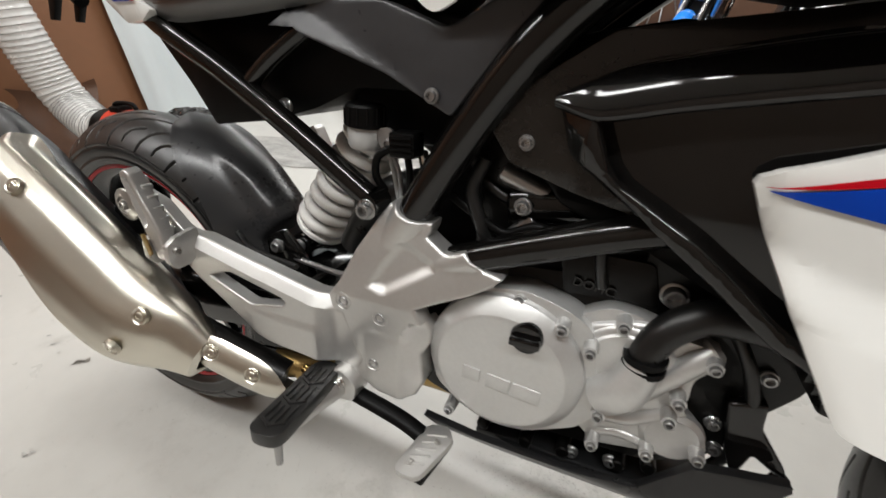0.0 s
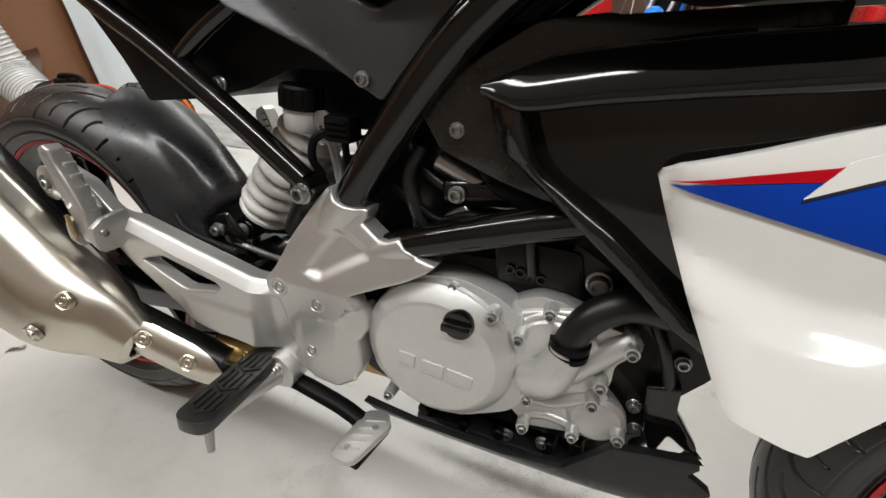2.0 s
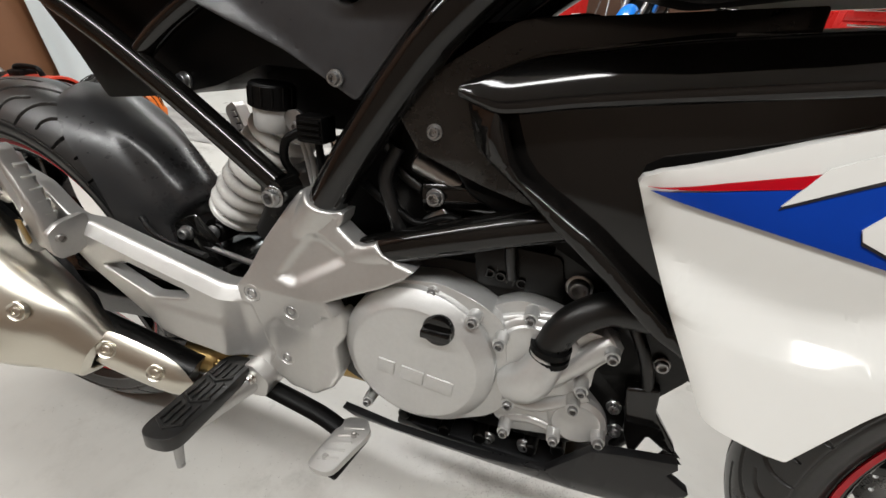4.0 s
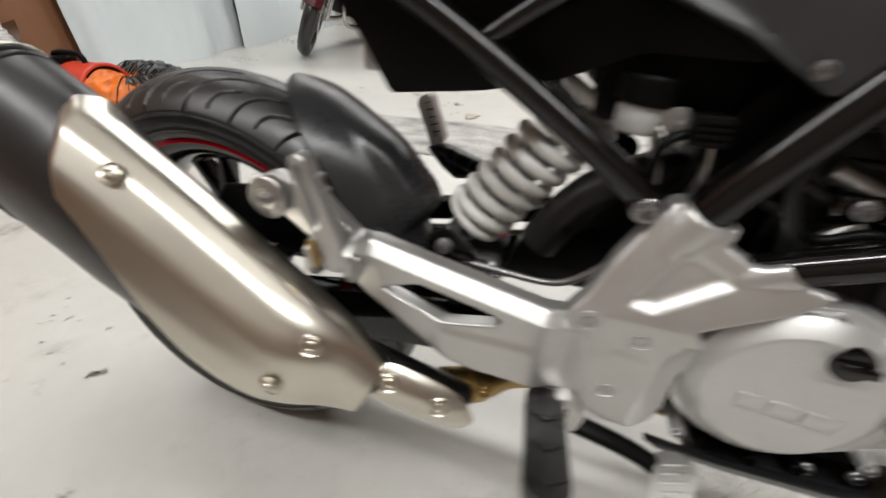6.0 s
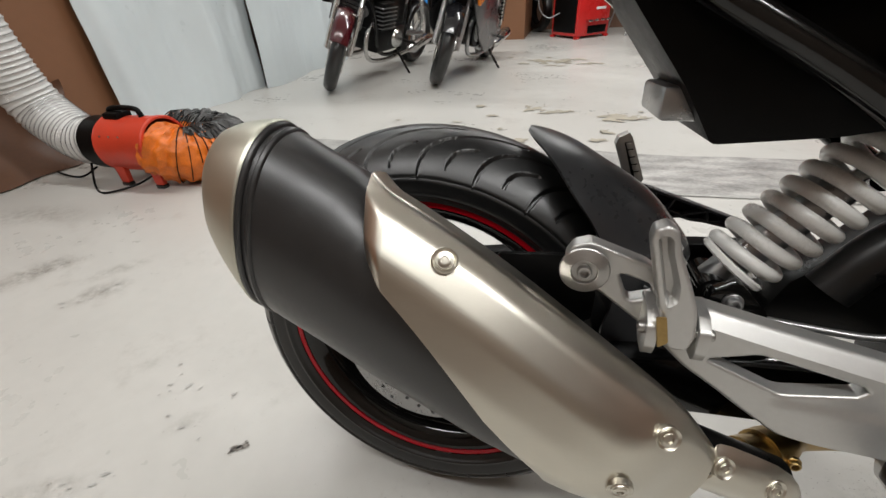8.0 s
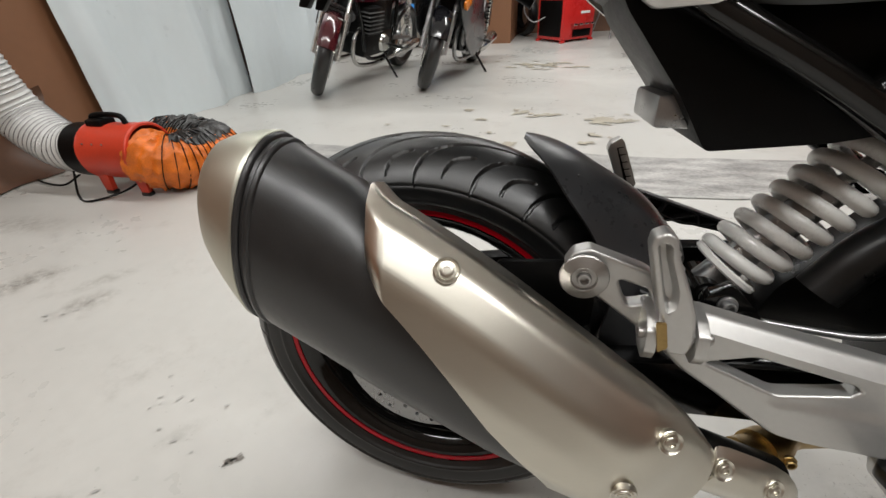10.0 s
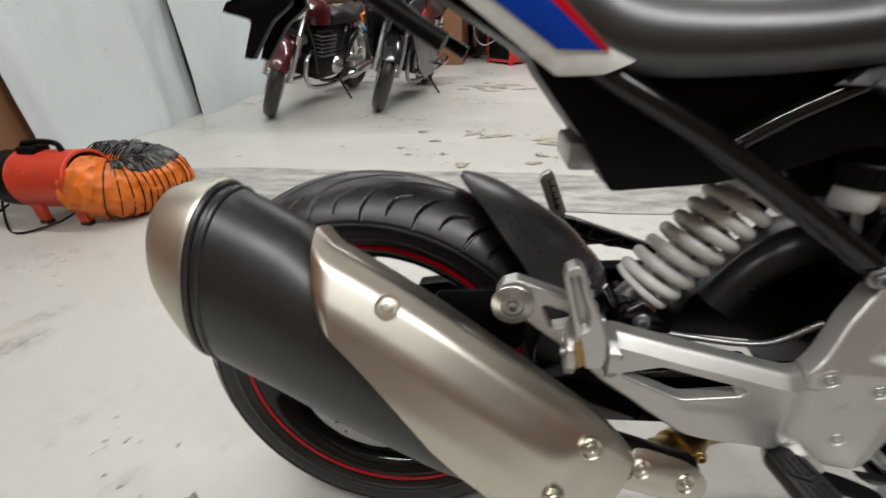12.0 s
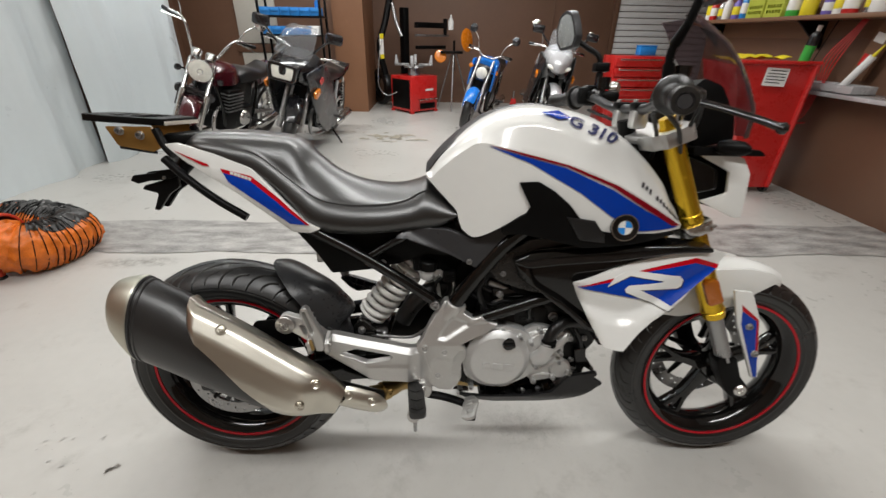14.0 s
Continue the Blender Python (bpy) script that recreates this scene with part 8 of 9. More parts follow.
        if style == "sport":
            part("headlight_bezel", plate([soften([(-0.115, 0.770), (0.115, 0.770), (0.132, 0.915), (-0.132, 0.915)], 0.2), soften([(-0.086, 0.793), (0.086, 0.793), (0.100, 0.892), (-0.100, 0.892)], 0.2)], -0.196, -0.10, 0.004, axis="x"), BLACKPAINT, mc)
        for q in ((-1, 1) if style == "halffair" else ()):
            eye_m = Matrix.Translation((0.110, 0.098 * q, 0.800)) @ pose(0, 0, 0, 22 * q, 0, 34 * q) @ Matrix.Diagonal((0.040, 0.060, 0.022, 1))
            bm = lathe([(0.0, -1.0), (0.5, -0.87), (0.87, -0.5), (1.0, 0.0), (0.87, 0.5), (0.5, 0.87), (0.0, 1.0)], (0, 0, 0), (0, 0, 1), 20)
            bmesh.ops.transform(bm, matrix=eye_m, verts=bm.verts)
            part("headlight", bm, LENS, mc)
            part("air_intake", plate([soften([(0.02, 0.68), (0.10, 0.70), (0.13, 0.78), (0.03, 0.80)] if q > 0 else [(-0.02, 0.68), (-0.10, 0.70), (-0.13, 0.78), (-0.03, 0.80)], 0.2)], -0.10, -0.02, 0.01, axis="x"), BLACKPAINT, mc)
            part("red_mark", plate([[(-0.24, 0.70), (-0.34, 0.68), (-0.42, 0.60), (-0.30, 0.64)]], 0.215 * q - 0.003, 0.215 * q + 0.003), REDPAINT, mc)
        rows = []
        for i in range(13):
            f = i / 12
            w = 0.17 - 0.06 * f ** 2
            rows.append([(0.08 - 0.26 * f - 0.10 * s * s, w * s, 0.98 + 0.24 * math.sin(f * 1.45)) for s in np.linspace(-1, 1, 13)])
        sc = part("windscreen", solid(grid_mesh(rows), 0.003), CLEARSCREEN, mc)
        sc.visible_shadow = False
        for s in (-1, 1):
            part("side_fairing", plate([soften([(0.10, 0.86), (-0.20, 0.95), (-0.42, 0.84), (-0.62, 0.66), (-0.95, 0.30), (-0.55, 0.22), (-0.22, 0.40), (-0.05, 0.62)], 0.15)], 0.225 * s - 0.006, 0.225 * s + 0.006, 0.003, 2, 0.05, lambda x, z: -0.16 * s * max(0, x + 0.2)), CHARCOAL, mc)
            if style == "halffair":
                part("upper_fairing", plate([soften([(0.12, 0.87), (-0.20, 0.955), (-0.43, 0.84), (-0.60, 0.66), (-0.34, 0.60), (-0.02, 0.68)], 0.15)], 0.232 * s - 0.004, 0.232 * s + 0.004, 0.003, 2, 0.03, lambda x, z: -s * (0.42 * max(0, x + 0.25) + 0.25 * max(0, 0.80 - z))), p2, mc)
                part("radiator_shroud", plate([soften([(0.0, 0.70), (-0.16, 0.74), (-0.34, 0.60), (-0.40, 0.36), (-0.24, 0.34), (-0.05, 0.52)], 0.15)], 0.17 * s - 0.004, 0.17 * s + 0.004, 0.003), BLACKPAINT, mc)
            if style == "sport":
                part("accent", plate([soften([(-0.10, 0.80), (-0.17, 0.84), (-0.23, 0.80), (-0.17, 0.76)], 0.2)], 0.236 * s - 0.004, 0.236 * s + 0.004, 0.001), REDPAINT, mc)
            part("turn_lamp", plate([soften([(0.0, 0.70), (-0.12, 0.74), (-0.16, 0.69), (-0.05, 0.64)], 0.2)], 0.232 * s - 0.012, 0.232 * s + 0.012, 0.004), ORANGELENS, mc)
            part("mirror_stalk", pipe([(-0.10, 0.15 * s, 1.02), (-0.08, 0.25 * s, 1.12), (-0.10, 0.32 * s, 1.18)], 0.010, 5, 10), BLACKPAINT, mc)
            part("mirror", box(-0.13, -0.07, 0.33 * s - 0.075, 0.33 * s + 0.075, 1.14, 1.23, 0.02), BLACKPAINT, mc)
    return mc


parked_bike("parked_motorcycle", pose(-1.82, 2.98, 0, -14, 0, -98), "maroon classic motorcycle with a round chrome headlight", MAROON, "classic", 0.32, 1.46, steer=32)
parked_bike("parked_motorcycle", pose(-0.93, 3.20, 0, -13, 0, -95), "black faired sport motorcycle with a clear screen", BLACKPAINT, "sport", 0.31, 1.45, steer=22)
parked_bike("parked_motorcycle", pose(0.955, 4.82, 0, -14, 0, -108), "small bright blue naked motorcycle", BLUEPAINT, "mini", 0.265, 1.20, 0.8, steer=4)
parked_bike("parked_motorcycle", pose(1.98, 4.66, 0, -8, 0, -97), "silver half-faired sport motorcycle", LIGHTSILVER, "halffair", 0.30, 1.40, steer=6)

# ---- shelf with bins ----
shelf = thing("bin_shelf", pose(0, 0, 0), "black metal shelf with rows of blue bins", "shelf")
for z in (0.45, 1.10, 1.33):
    part("shelf_board", box(-1.86, -0.99, 5.62, 5.98, z - 0.02, z, 0.003), MATTBLACK, shelf)
for x in (-1.85, -1.01):
    for y in (5.63, 5.96):
        part("post", box(x - 0.015, x + 0.015, y - 0.015, y + 0.015, 0, 1.75, 0.002), MATTBLACK, shelf)


def bin_mesh():
    bm = plate([[(-0.065, 0), (0.065, 0), (0.065, 0.10), (-0.065, 0.10)]], -0.10, 0.10, 0.004)
    for v in bm.verts:
        if v.co.z > 0.05 and v.co.y < 0:
            v.co.y -= 0.015
    return bm


first = None
for row, (z, n) in enumerate(((1.331, 6), (1.101, 5), (0.451, 4))):
    for k in range(n):
        m = pose(-1.77 + 0.137 * k, 5.75, z)
        if first is None:
            first = part("storage_bin", bin_mesh(), BIN)
            tagged(first, "blue plastic storage bin on a black shelf", "bin", "bins on the shelf")
            part("bin_lip", box(-0.055, 0.055, -0.121, -0.112, 0.05, 0.085, 0.002), BIN, first)
            first.matrix_basis = m
        else:
            copy_thing(first, m)
b = thing("spray_bottle", pose(-1.06, 5.72, 1.331), "dark blue bottle on the shelf", "bottle")
part("bottle", lathe([(0.0, 0), (0.035, 0.003), (0.036, 0.17), (0.014, 0.20), (0.014, 0.23), (0, 0.23)], (0, 0, 0), (0, 0, 1), 20), BLUEPAINT, b)
part("carton", box(-0.06, 0.09, -0.09, 0.09, 0, 0.11, 0.003), PAPER, b).matrix_basis = pose(-0.08, 0.02, -0.23)
# cream doors let into the wall
for z0, z1 in ((0.97, 2.05), (0.10, 0.84)):
    structure("door_panel", box(-2.36, -1.78, 6.10, 6.145, z0, z1, 0.004), CREAM, "cream painted door panel")
structure("door_rail", box(-2.42, -1.72, 6.085, 6.15, 0.85, 0.96, 0.003), BROWN, "dark brown rail between the door panels")
structure("baseboard", box(-2.42, -0.95, 6.08, 6.14, 0.0, 0.085, 0.003), BROWN, "dark brown skirting board")

# ---- tyre changer ----
tc = thing("tyre_changer", pose(0.235, 6.28, 0, 0, 0, 42), "red tyre changing machine with black arms", "machine")
part("cabinet", box(-0.27, 0.27, -0.26, 0.26, 0.03, 0.55, 0.012), REDPAINT, tc)
# opaque black plate over most of the cabinet's left side
part("black_side_plate", box(-0.276, -0.268, -0.22, 0.22, 0.07, 0.50, 0.004), MATTBLACK, tc)
part("front_panel", box(-0.10, 0.22, -0.268, -0.262, 0.06, 0.15, 0.003), MATTBLACK, tc)
for k in range(4):
    part("pedal", box(-0.14 + 0.10 * k, -0.08 + 0.10 * k, -0.33, -0.26, 0.20, 0.225, 0.004), CHROME, tc)
part("badge_bar", box(0.02, 0.18, -0.266, -0.262, 0.33, 0.36, 0.001), PAPER, tc)
for x in (-0.25, 0.25):
    for y in (-0.24, 0.24):
        part("foot", box(x - 0.03, x + 0.03, y - 0.03, y + 0.03, 0, 0.03, 0.004), REDPAINT, tc)
part("turntable", rod((0, 0, 0.55), (0, 0, 0.66), 0.10, 0.09, 24), GREYSTEEL, tc)
part("table_plate", rod((0, 0, 0.66), (0, 0, 0.69), 0.16, 0.15, 30), GREYSTEEL, tc)
for k in range(4):
    a = math.pi / 4 + math.pi / 2 * k
    jaw = part("jaw", box(0.08, 0.30, -0.03, 0.03, 0.685, 0.72, 0.006), GREYSTEEL, tc)
    jaw.matrix_basis = pose(0, 0, 0, 0, 0, math.degrees(a))
    part("jaw_claw", plate([soften([(0.24, 0.72), (0.30, 0.72), (0.29, 0.84), (0.27, 0.84)], 0.2)], -0.022, 0.022, 0.004), LIGHTSILVER, jaw)
part("column", box(0.06, 0.16, 0.30, 0.42, 0.1, 1.50, 0.008), MATTBLACK, tc)
part("swing_arm", box(0.10, 0.75, 0.02, 0.10, 1.22, 1.30, 0.008), MATTBLACK, tc)
part("swing_arm", box(0.10, 0.80, 0.04, 0.09, 1.10, 1.13, 0.006), GREYSTEEL, tc)
part("helper_arm", box(0.10, 0.72, 0.02, 0.08, 0.92, 0.97, 0.006), MATTBLACK, tc)
part("tool_head", rod((0.72, 0.05, 1.36), (0.72, 0.05, 1.12), 0.035, 0.03, 16), MATTBLACK, tc)
part("lubricant_bottle", lathe([(0, 0), (0.045, 0.003), (0.045, 0.13), (0.015, 0.18), (0.015, 0.22), (0, 0.22)], (0.80, 0.0, 1.20), (0, 0, 1), 20), PAPER, tc, "white bottle")
part("side_arm", pipe([(-0.30, 0.36, 0.55), (-0.36, 0.40, 0.95), (-0.22, 0.42, 1.30), (-0.12, 0.42, 1.62)], 0.05, 6, 12), MATTBLACK, tc)
part("bead_arm", pipe([(-0.12, 0.36, 1.55), (-0.10, 0.30, 1.30), (-0.06, 0.22, 1.10)], 0.025, 6, 12), GREYSTEEL, tc)
wl = part("warning_label", box(-0.40, -0.33, 0.335, 0.340, 0.80, 1.12, 0.001), PAPER, tc, "yellow and white warning label")
part("label_band", box(-0.40, -0.33, 0.330, 0.334, 1.06, 1.13, 0.001), YELLOW, wl)
part("label_band", box(-0.40, -0.33, 0.330, 0.334, 0.78, 0.84, 0.001), YELLOW, wl)
part("air_hose", pipe([(-0.36, 0.34, 1.05), (-0.46, 0.30, 0.75), (-0.50, 0.28, 0.40), (-0.40, 0.2, 0.25), (-0.28, 0.1, 0.3)], 0.008, 7, 10), GREYSTEEL, tc)
spare = thing("spare_tyre", pose(-0.37, 6.95, 0.30, 0, 0, 20), "black tyre leaning upright beside the machine", "tyre")
part("tyre", lathe([(0.19, -0.05), (0.25, -0.065), (0.29, -0.045), (0.30, 0), (0.29, 0.045), (0.25, 0.065), (0.19, 0.05)], (0, 0, 0), (1, 0.25, 0), 48, closed=True), RUBBER, spare)
part("rim", lathe([(0.17, -0.045), (0.195, -0.05), (0.18, 0), (0.195, 0.05), (0.17, 0.045), (0.16, 0)], (0, 0, 0), (1, 0.25, 0), 40, closed=True), MATTBLACK, spare)
# work stand with an orange lamp
stand = thing("tripod_stand", pose(0.88, 6.55, 0), "black tripod stand with an orange disc lamp", "stand")
for k in range(3):
    a = 2.1 * k + 0.4
    part("leg", rod((0.04 * math.cos(a), 0.04 * math.sin(a), 0.85), (0.32 * math.cos(a), 0.32 * math.sin(a), 0.0), 0.012, 0.012, 10), GREYSTEEL, stand)
part("pole", rod((0, 0, 0.6), (0, 0, 1.05), 0.018, 0.018, 12), MATTBLACK, stand)
part("tray", box(-0.22, 0.14, -0.10, 0.10, 0.86, 0.90, 0.01), MATTBLACK, stand)
part("lamp_disc", lathe([(0, -0.02), (0.15, -0.01), (0.17, 0.0), (0.15, 0.012), (0, 0.02)], (0.20, -0.1, 1.06), (0.8, -0.6, 0.1), 30), ORANGELENS, stand)
part("lamp_disc", lathe([(0, -0.015), (0.09, -0.01), (0.10, 0.0), (0.09, 0.01), (0, 0.015)], (-0.22, -0.05, 0.82), (0.2, -0.9, 0.3), 26), ORANGELENS, stand)
outlet = thing("wall_outlet", pose(2.32, 7.245, 1.30), "cream electrical outlet on the brown wall", "outlet")
part("plate", box(-0.035, 0.035, -0.012, 0.0, -0.06, 0.06, 0.004), CREAM, outlet)
for dz in (-0.022, 0.022):
    part("socket", box(-0.014, 0.014, -0.015, -0.011, dz - 0.014, dz + 0.014, 0.003), GREYSTEEL, outlet)
structure("conduit", rod((2.62, 7.235, 1.0), (2.62, 7.235, H), 0.012, 0.012, 10), BROWN, "thin painted conduit on the wall")
shutter = thing("roller_shutter", pose(0, 0, 0), "grey slatted metal roller shutter, closed", "shutter")
for k in range(30):
    part("slat", box(3.72, 5.50, 7.19, 7.215 + 0.02, 0.02 + 0.095 * k, 0.105 + 0.095 * k, 0.012), SHUTTER, shutter)
part("guide_rail", box(3.64, 3.72, 7.16, 7.245, 0, 2.88, 0.004), BROWN, shutter)
# jack stands and a spare silencer near the silver bike
js = thing("jack_stand", pose(1.72, 5.45, 0), "red jack stand on the floor", "stand")
part("frame", plate([soften([(-0.10, 0), (-0.07, 0), (0.0, 0.26), (0.07, 0), (0.10, 0), (0.03, 0.32), (-0.03, 0.32)], 0.1)], -0.02, 0.02, 0.004), REDPAINT, js)
part("post", rod((0, 0, 0.25), (0, 0, 0.42), 0.014, 0.014, 10), GREYSTEEL, js)
part("foot_plate", box(-0.11, 0.11, -0.09, 0.09, 0, 0.012, 0.002), REDPAINT, js)

# ---- red tool chest and bin on the partition side ----
chest = thing("tool_chest", pose(0, 0, 0), "red steel tool chest with chrome drawer handles", "tool chest")
part("cabinet", box(2.75, 3.45, 4.62, 5.05, 0.10, 0.56, 0.01), REDPAINT, chest)
part("upper_chest", box(2.78, 3.42, 4.64, 5.03, 0.57, 0.94, 0.01), REDPAINT, chest)
for k in range(7):
    z = 0.13 + 0.115 * k
    dr = part("drawer", box(2.80, 3.40, 4.605, 4.64, z, z + 0.10, 0.004), REDPAINT, chest)
    part("handle", box(2.84, 3.36, 4.592, 4.606, z + 0.072, z + 0.090, 0.004), CHROME, dr)
for x in (2.82, 3.38):
    part("caster", rod((x, 4.70, 0.05), (x + 0.03, 4.70, 0.05), 0.05, 0.05, 18), RUBBER, chest)
    part("caster", rod((x, 4.98, 0.05), (x + 0.03, 4.98, 0.05), 0.05, 0.05, 18), RUBBER, chest)
bx = thing("parts_box", pose(3.22, 4.8, 0.945), "small blue box on the tool chest", "box")
part("box_body", box(-0.10, 0.10, -0.07, 0.07, 0, 0.10, 0.006), LIGHTBLUE, bx)
part("box_lid", box(-0.102, 0.102, -0.072, 0.072, 0.10, 0.115, 0.004), LIGHTBLUE, bx)

cart = thing("red_bin", pose(0, 0, 0), "tall tapered red steel bin with a paper label", "bin")
bm = BM()
lo = [(3.06, 2.36), (3.36, 2.36), (3.36, 2.72), (3.06, 2.72)]
hi = [(2.74, 2.28), (3.30, 2.28), (3.42, 2.85), (2.80, 2.85)]
vs0 = [bm.verts.new((x, y, 0.05)) for x, y in lo]
vs1 = [bm.verts.new((x, y, 1.0)) for x, y in hi]
for k in range(4):
    bm.faces.new((vs0[k], vs0[(k + 1) % 4], vs1[(k + 1) % 4], vs1[k]))
bm.faces.new(list(reversed(vs0)))
bm.faces.new(vs1)
round_edges(bm, 0.012, 2, 20)
part("bin_body", bm, REDPAINT, cart)
part("corner_strip", pipe([(3.335, 2.35, 0.06), (3.29, 2.28, 0.99)], 0.02, 3, 8), REDPAINT, cart)
part("rim", pipe([(2.73, 2.27, 1.0), (3.31, 2.27, 1.0)], 0.014, 3, 10), REDPAINT, cart)
lb = part("paper_label", box(-0.085, 0.085, -0.002, 0.0, -0.06, 0.06, 0.0), PAPER, cart, "white printed paper label")
lb.matrix_basis = pose(3.02, 2.279, 0.905, -3, 3, 0)
for k in range(5):
    part("print_bar", box(-0.07 + 0.02 * (k == 0), 0.07 - 0.03 * (k == 4), -0.0035, -0.0021, 0.04 - 0.02 * k, 0.046 - 0.02 * k), INK, lb)
for x in (3.08, 3.33):
    part("wheel", rod((x, 2.40, 0.045), (x + 0.03, 2.40, 0.045), 0.045, 0.045, 18), RUBBER, cart)
cloth = BM()
bmesh.ops.create_grid(cloth, x_segments=22, y_segments=14, size=0.5)
for v in cloth.verts:
    v.co = Vector((2.93 + v.co.x * 0.36, 2.48 + v.co.y * 0.34, 1.022 + 0.028 * noise.noise(Vector((v.co.x * 5, v.co.y * 6, 2.0))) + 0.012))
tagged(part("cloth", solid(cloth, 0.003), YELLOW, None, "", 60), "crumpled yellow cloth on the red bin", "cloth")

wsh = thing("wall_shelf", pose(0, 0, 0), "long wooden shelf on the partition wall", "shelf")
part("shelf_board", box(3.40, 3.70, 1.30, 4.20, 1.285, 1.315, 0.003), WOOD, wsh)
part("shelf_back", box(3.685, 3.70, 1.30, 4.20, 1.16, 1.285, 0.002), WOOD, wsh)
for y in (1.5, 2.8, 4.1):
    part("bracket", plate([[(3.695, 1.08), (3.695, 1.284), (3.44, 1.284)]], y - 0.012, y + 0.012, 0.002), MATTBLACK, wsh)
R2 = random.Random(12)
COLS = [PAPER, PURPLE, YELLOW, GREEN, PAPER, LIGHTBLUE, PURPLE, PAPER, GREYSTEEL, REDPAINT]
y = 1.40
k = 0
while y < 4.12:
    if 2.98 < y < 3.0 or 3.0 <= y < 3.46:
        y = 3.47
    w, h_ = R2.uniform(0.035, 0.055), R2.uniform(0.15, 0.26)
    bt = thing("bottle", pose(3.54 + R2.uniform(-0.05, 0.05), y + w, 1.316), "%s plastic bottle on the wall shelf" % ("white", "purple", "yellow", "green", "white", "blue", "purple", "white", "grey", "red")[k % 10], "bottle", "bottles on the shelf")
    part("bottle_body", lathe([(0, 0), (w * 0.95, 0.002), (w, 0.008), (w, h_ * 0.68), (w * 0.45, h_ * 0.82), (w * 0.4, h_ * 0.84)], (0, 0, 0), (0, 0, 1), 22), COLS[k % 10], bt)
    part("bottle_cap", lathe([(w * 0.42, h_ * 0.84), (w * 0.44, h_), (0, h_)], (0, 0, 0), (0, 0, 1), 18), MATTBLACK if k % 3 else PAPER, bt)
    part("paper_band", lathe([(w * 1.004, h_ * 0.2), (w * 1.012, h_ * 0.21), (w * 1.012, h_ * 0.55), (w * 1.004, h_ * 0.56)], (0, 0, 0), (0, 0, 1), 22, closed=True), PAPER if k % 2 else YELLOW, bt)
    y += w * 2 + R2.uniform(0.01, 0.05)
    k += 1
for yy in (3.02, 3.25):
    bk = thing("basket", pose(3.54, yy + 0.10, 1.316), "yellow-green plastic basket on the wall shelf", "basket", "baskets on the shelf")
    part("basket_floor", box(-0.09, 0.09, -0.10, 0.10, 0, 0.006, 0.002), LIME, bk)
    for q in (-1, 1):
        part("basket_side", plate([[(-0.10, 0.0), (0.10, 0.0), (0.105, 0.15), (-0.105, 0.15)]] + [[(-0.085 + 0.035 * k, 0.03 + 0.04 * j), (-0.06 + 0.035 * k, 0.03 + 0.04 * j), (-0.06 + 0.035 * k, 0.055 + 0.04 * j), (-0.085 + 0.035 * k, 0.055 + 0.04 * j)] for k in range(5) for j in range(2)], 0.092 * q - 0.003, 0.092 * q + 0.003, 0, axis="x"), LIME, bk)
        part("basket_end", box(-0.09, 0.09, 0.10 * q - 0.003, 0.10 * q + 0.003, 0, 0.15, 0.001), LIME, bk)
bench = thing("wall_bench", pose(0, 0, 0), "narrow wall bench with a pale worktop", "bench")
part("worktop", box(3.42, 3.70, -0.6, 2.75, 0.78, 0.81, 0.004), LIGHTSILVER, bench)
part("apron", box(3.60, 3.69, -0.6, 2.75, 0.0, 0.78, 0.003), BROWN, bench)
gb = thing("spray_can", pose(3.52, 2.69, 0.981, 8), "green and black spray can on the wall bench", "can")
part("riser", box(-0.08, 0.06, -0.08, 0.08, -0.172, -0.002, 0.004), BROWN, gb).matrix_basis = pose(0, 0, 0, -8)
part("bottle_body", lathe([(0, 0), (0.036, 0.003), (0.037, 0.13), (0.037, 0.131)], (0, 0, 0), (0, 0, 1), 22), GREEN, gb)
part("can_top", lathe([(0.037, 0.131), (0.037, 0.20), (0.026, 0.222), (0.018, 0.225)], (0, 0, 0), (0, 0, 1), 22), BLACKPAINT, gb)
part("bottle_cap", lathe([(0.017, 0.23), (0.017, 0.27), (0, 0.27)], (0, 0, 0), (0, 0, 1), 16), PAPER, gb)
caulk = thing("caulking_gun", pose(3.55, 2.24, 0.93, 25, 10, 0), "white and grey caulking gun leaning on the bench", "tool")
part("barrel", rod((0, 0, -0.13), (0, 0, 0.14), 0.024, 0.024, 18), PAPER, caulk)
part("nozzle", rod((0, 0, 0.14), (0, 0, 0.22), 0.012, 0.004, 12), YELLOW, caulk)
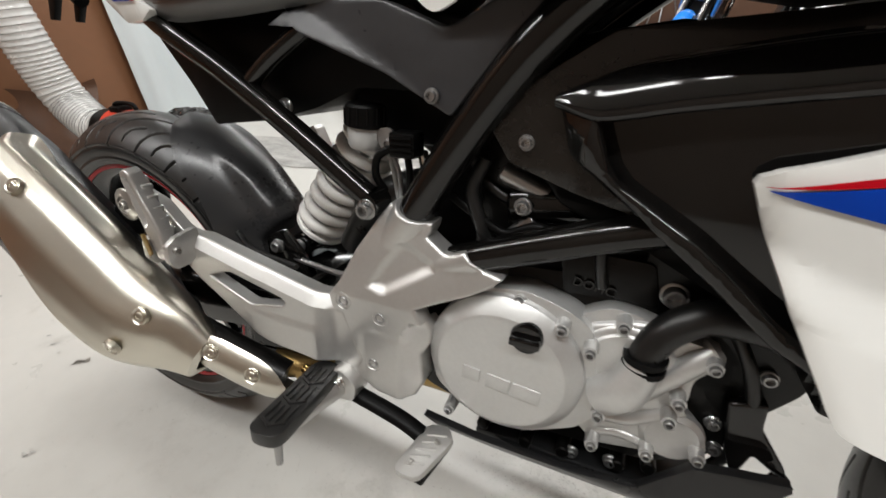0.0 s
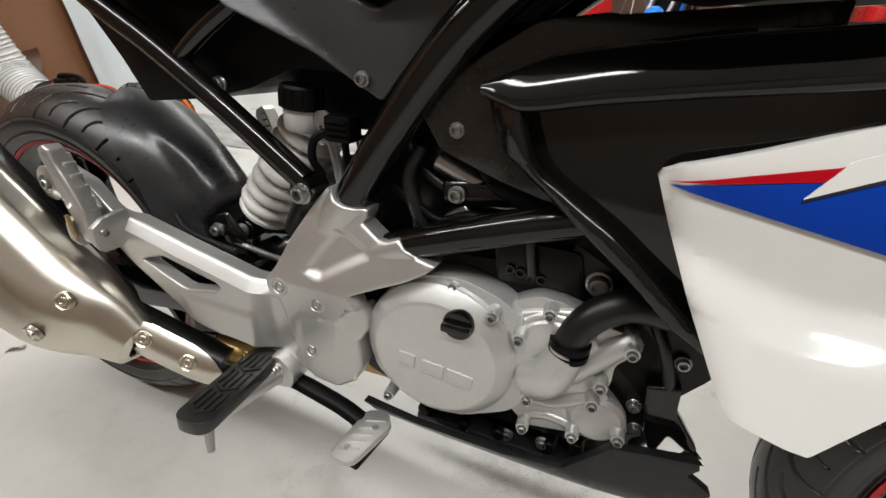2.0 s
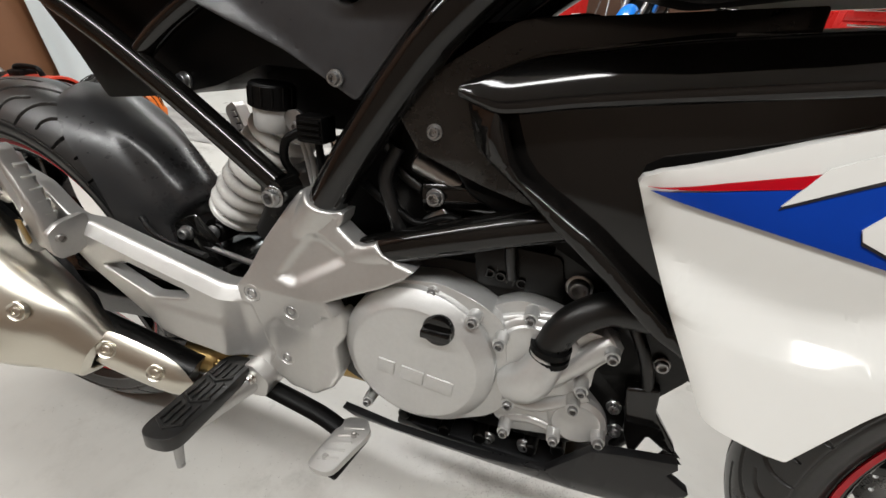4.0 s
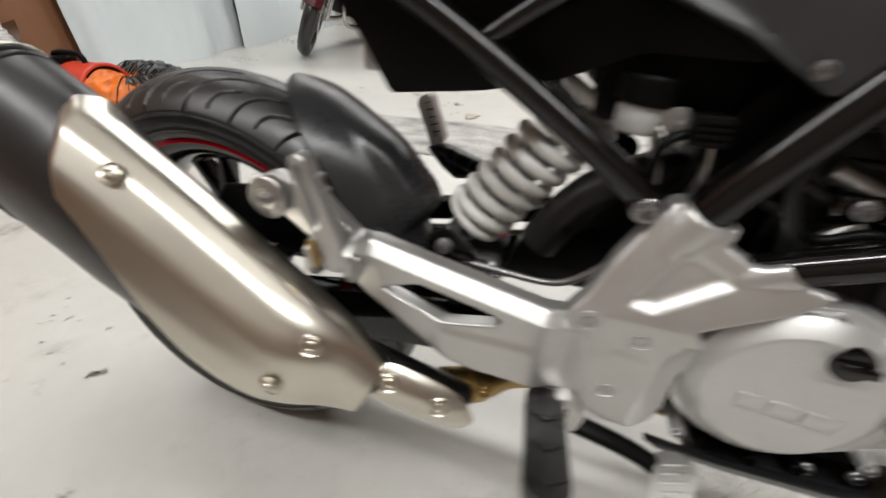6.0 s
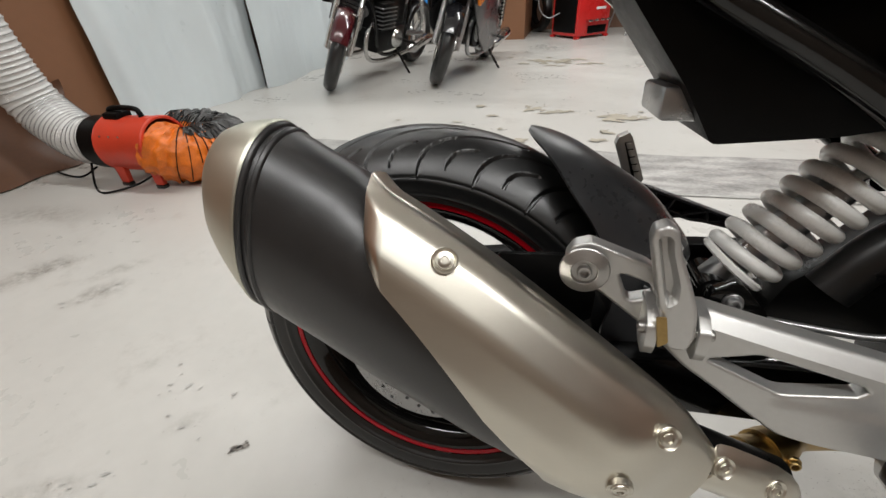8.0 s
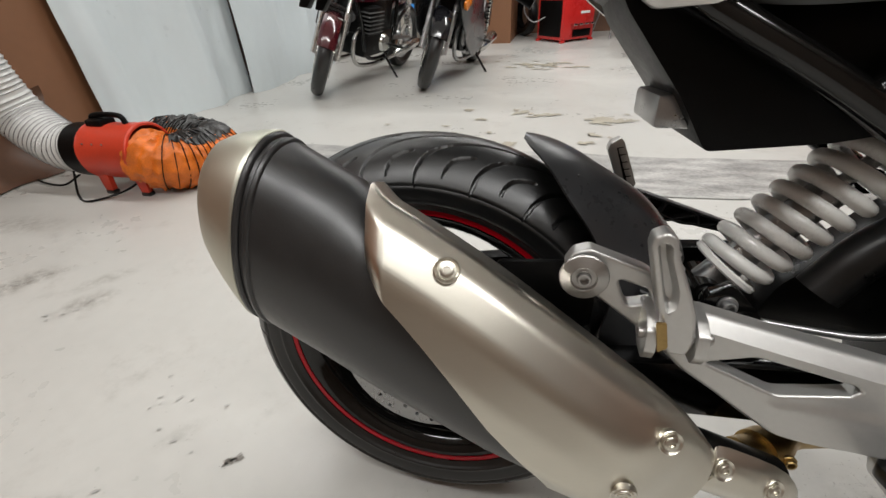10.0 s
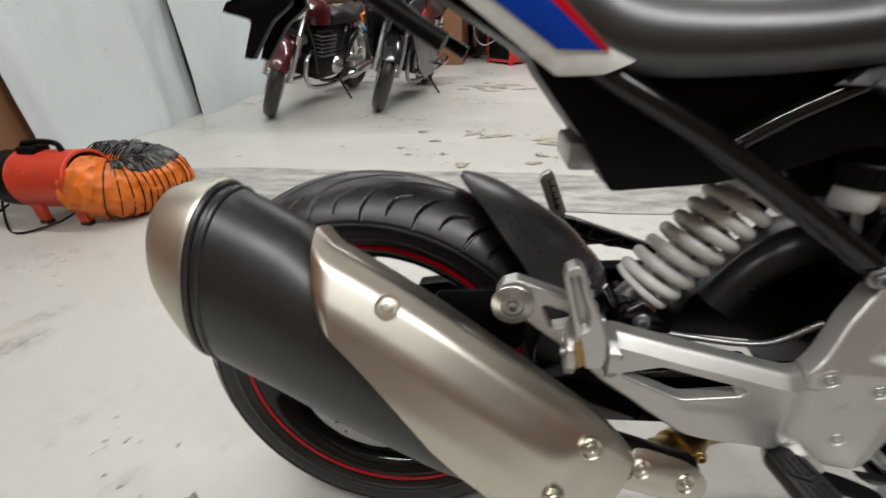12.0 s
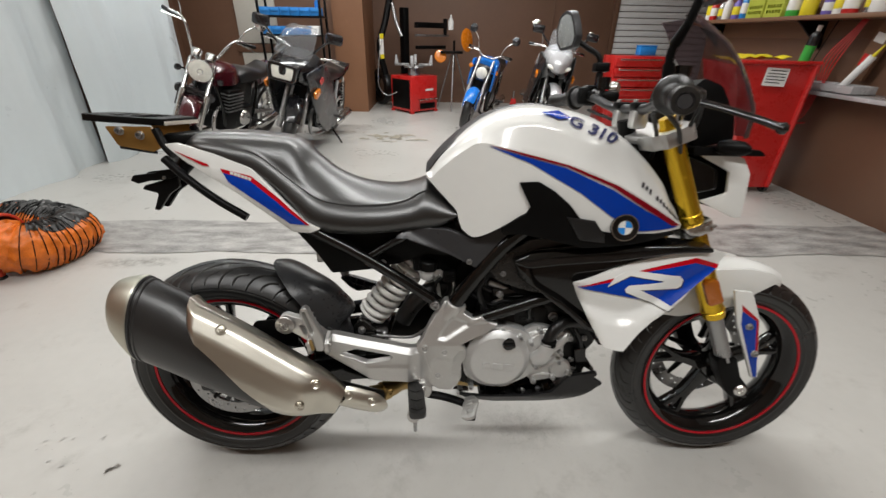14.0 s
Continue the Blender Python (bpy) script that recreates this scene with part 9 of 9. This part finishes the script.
part("trigger", plate([soften([(0.02, -0.13), (0.10, -0.16), (0.10, -0.14), (0.02, -0.09)], 0.2)], -0.008, 0.008, 0.002), MATTBLACK, caulk)
ph = thing("paint_board", pose(3.64, 2.26, 1.10, 14, 0, 0), "wooden board with red marks hung on the wall", "board")
part("board", box(-0.01, 0.02, -0.06, 0.06, -0.20, 0.30, 0.003), WOOD, ph)
part("mark", box(-0.014, -0.0105, -0.04, 0.04, -0.12, -0.04), REDPAINT, ph)
part("mark", box(-0.014, -0.0105, -0.04, 0.04, 0.04, 0.10), PAPER, ph)
hose = thing("air_hose", pose(0, 0, 0), "red coiled air hose hanging on the wall", "hose")
for k in range(5):
    part("hose_loop", pipe([(3.66 - 0.01 * k, 2.30 + 0.012 * k, 1.60), (3.62, 2.38 + 0.010 * k, 1.30), (3.58 - 0.01 * k, 2.45 + 0.020 * k, 1.02), (3.58, 2.50 + 0.012 * k, 0.80), (3.55 - 0.01 * k, 2.52 + 0.018 * k, 0.60 - 0.015 * k), (3.54, 2.60 + 0.02 * k, 0.53), (3.57, 2.50, 0.55)], 0.0045, 8, 8), REDPAINT, hose)
tray = thing("parts_tray", pose(3.52, 2.30, 0.812), "grey plastic tray with small tools on the bench", "tray")
part("tray_floor", box(-0.09, 0.09, -0.22, 0.22, 0.0, 0.008, 0.002), LIGHTSILVER, tray)
for q in (-1, 1):
    part("tray_side", box(0.085 * q - 0.005, 0.085 * q + 0.005, -0.22, 0.22, 0.0, 0.055, 0.002), LIGHTSILVER, tray)
    part("tray_side", box(-0.085, 0.085, 0.215 * q - 0.005, 0.215 * q + 0.005, 0.0, 0.055, 0.002), LIGHTSILVER, tray)
blk = thing("power_adapter", pose(3.56, 2.60, 0.812), "black plastic adapter on the bench", "adapter")
part("adapter_body", box(-0.04, 0.04, -0.06, 0.06, 0, 0.05, 0.006), MATTBLACK, blk)
part("adapter_cord", pipe([(0.0, 0.05, 0.03), (0.05, 0.10, 0.2), (0.09, 0.02, 0.6)], 0.004, 6, 8), MATTBLACK, blk)
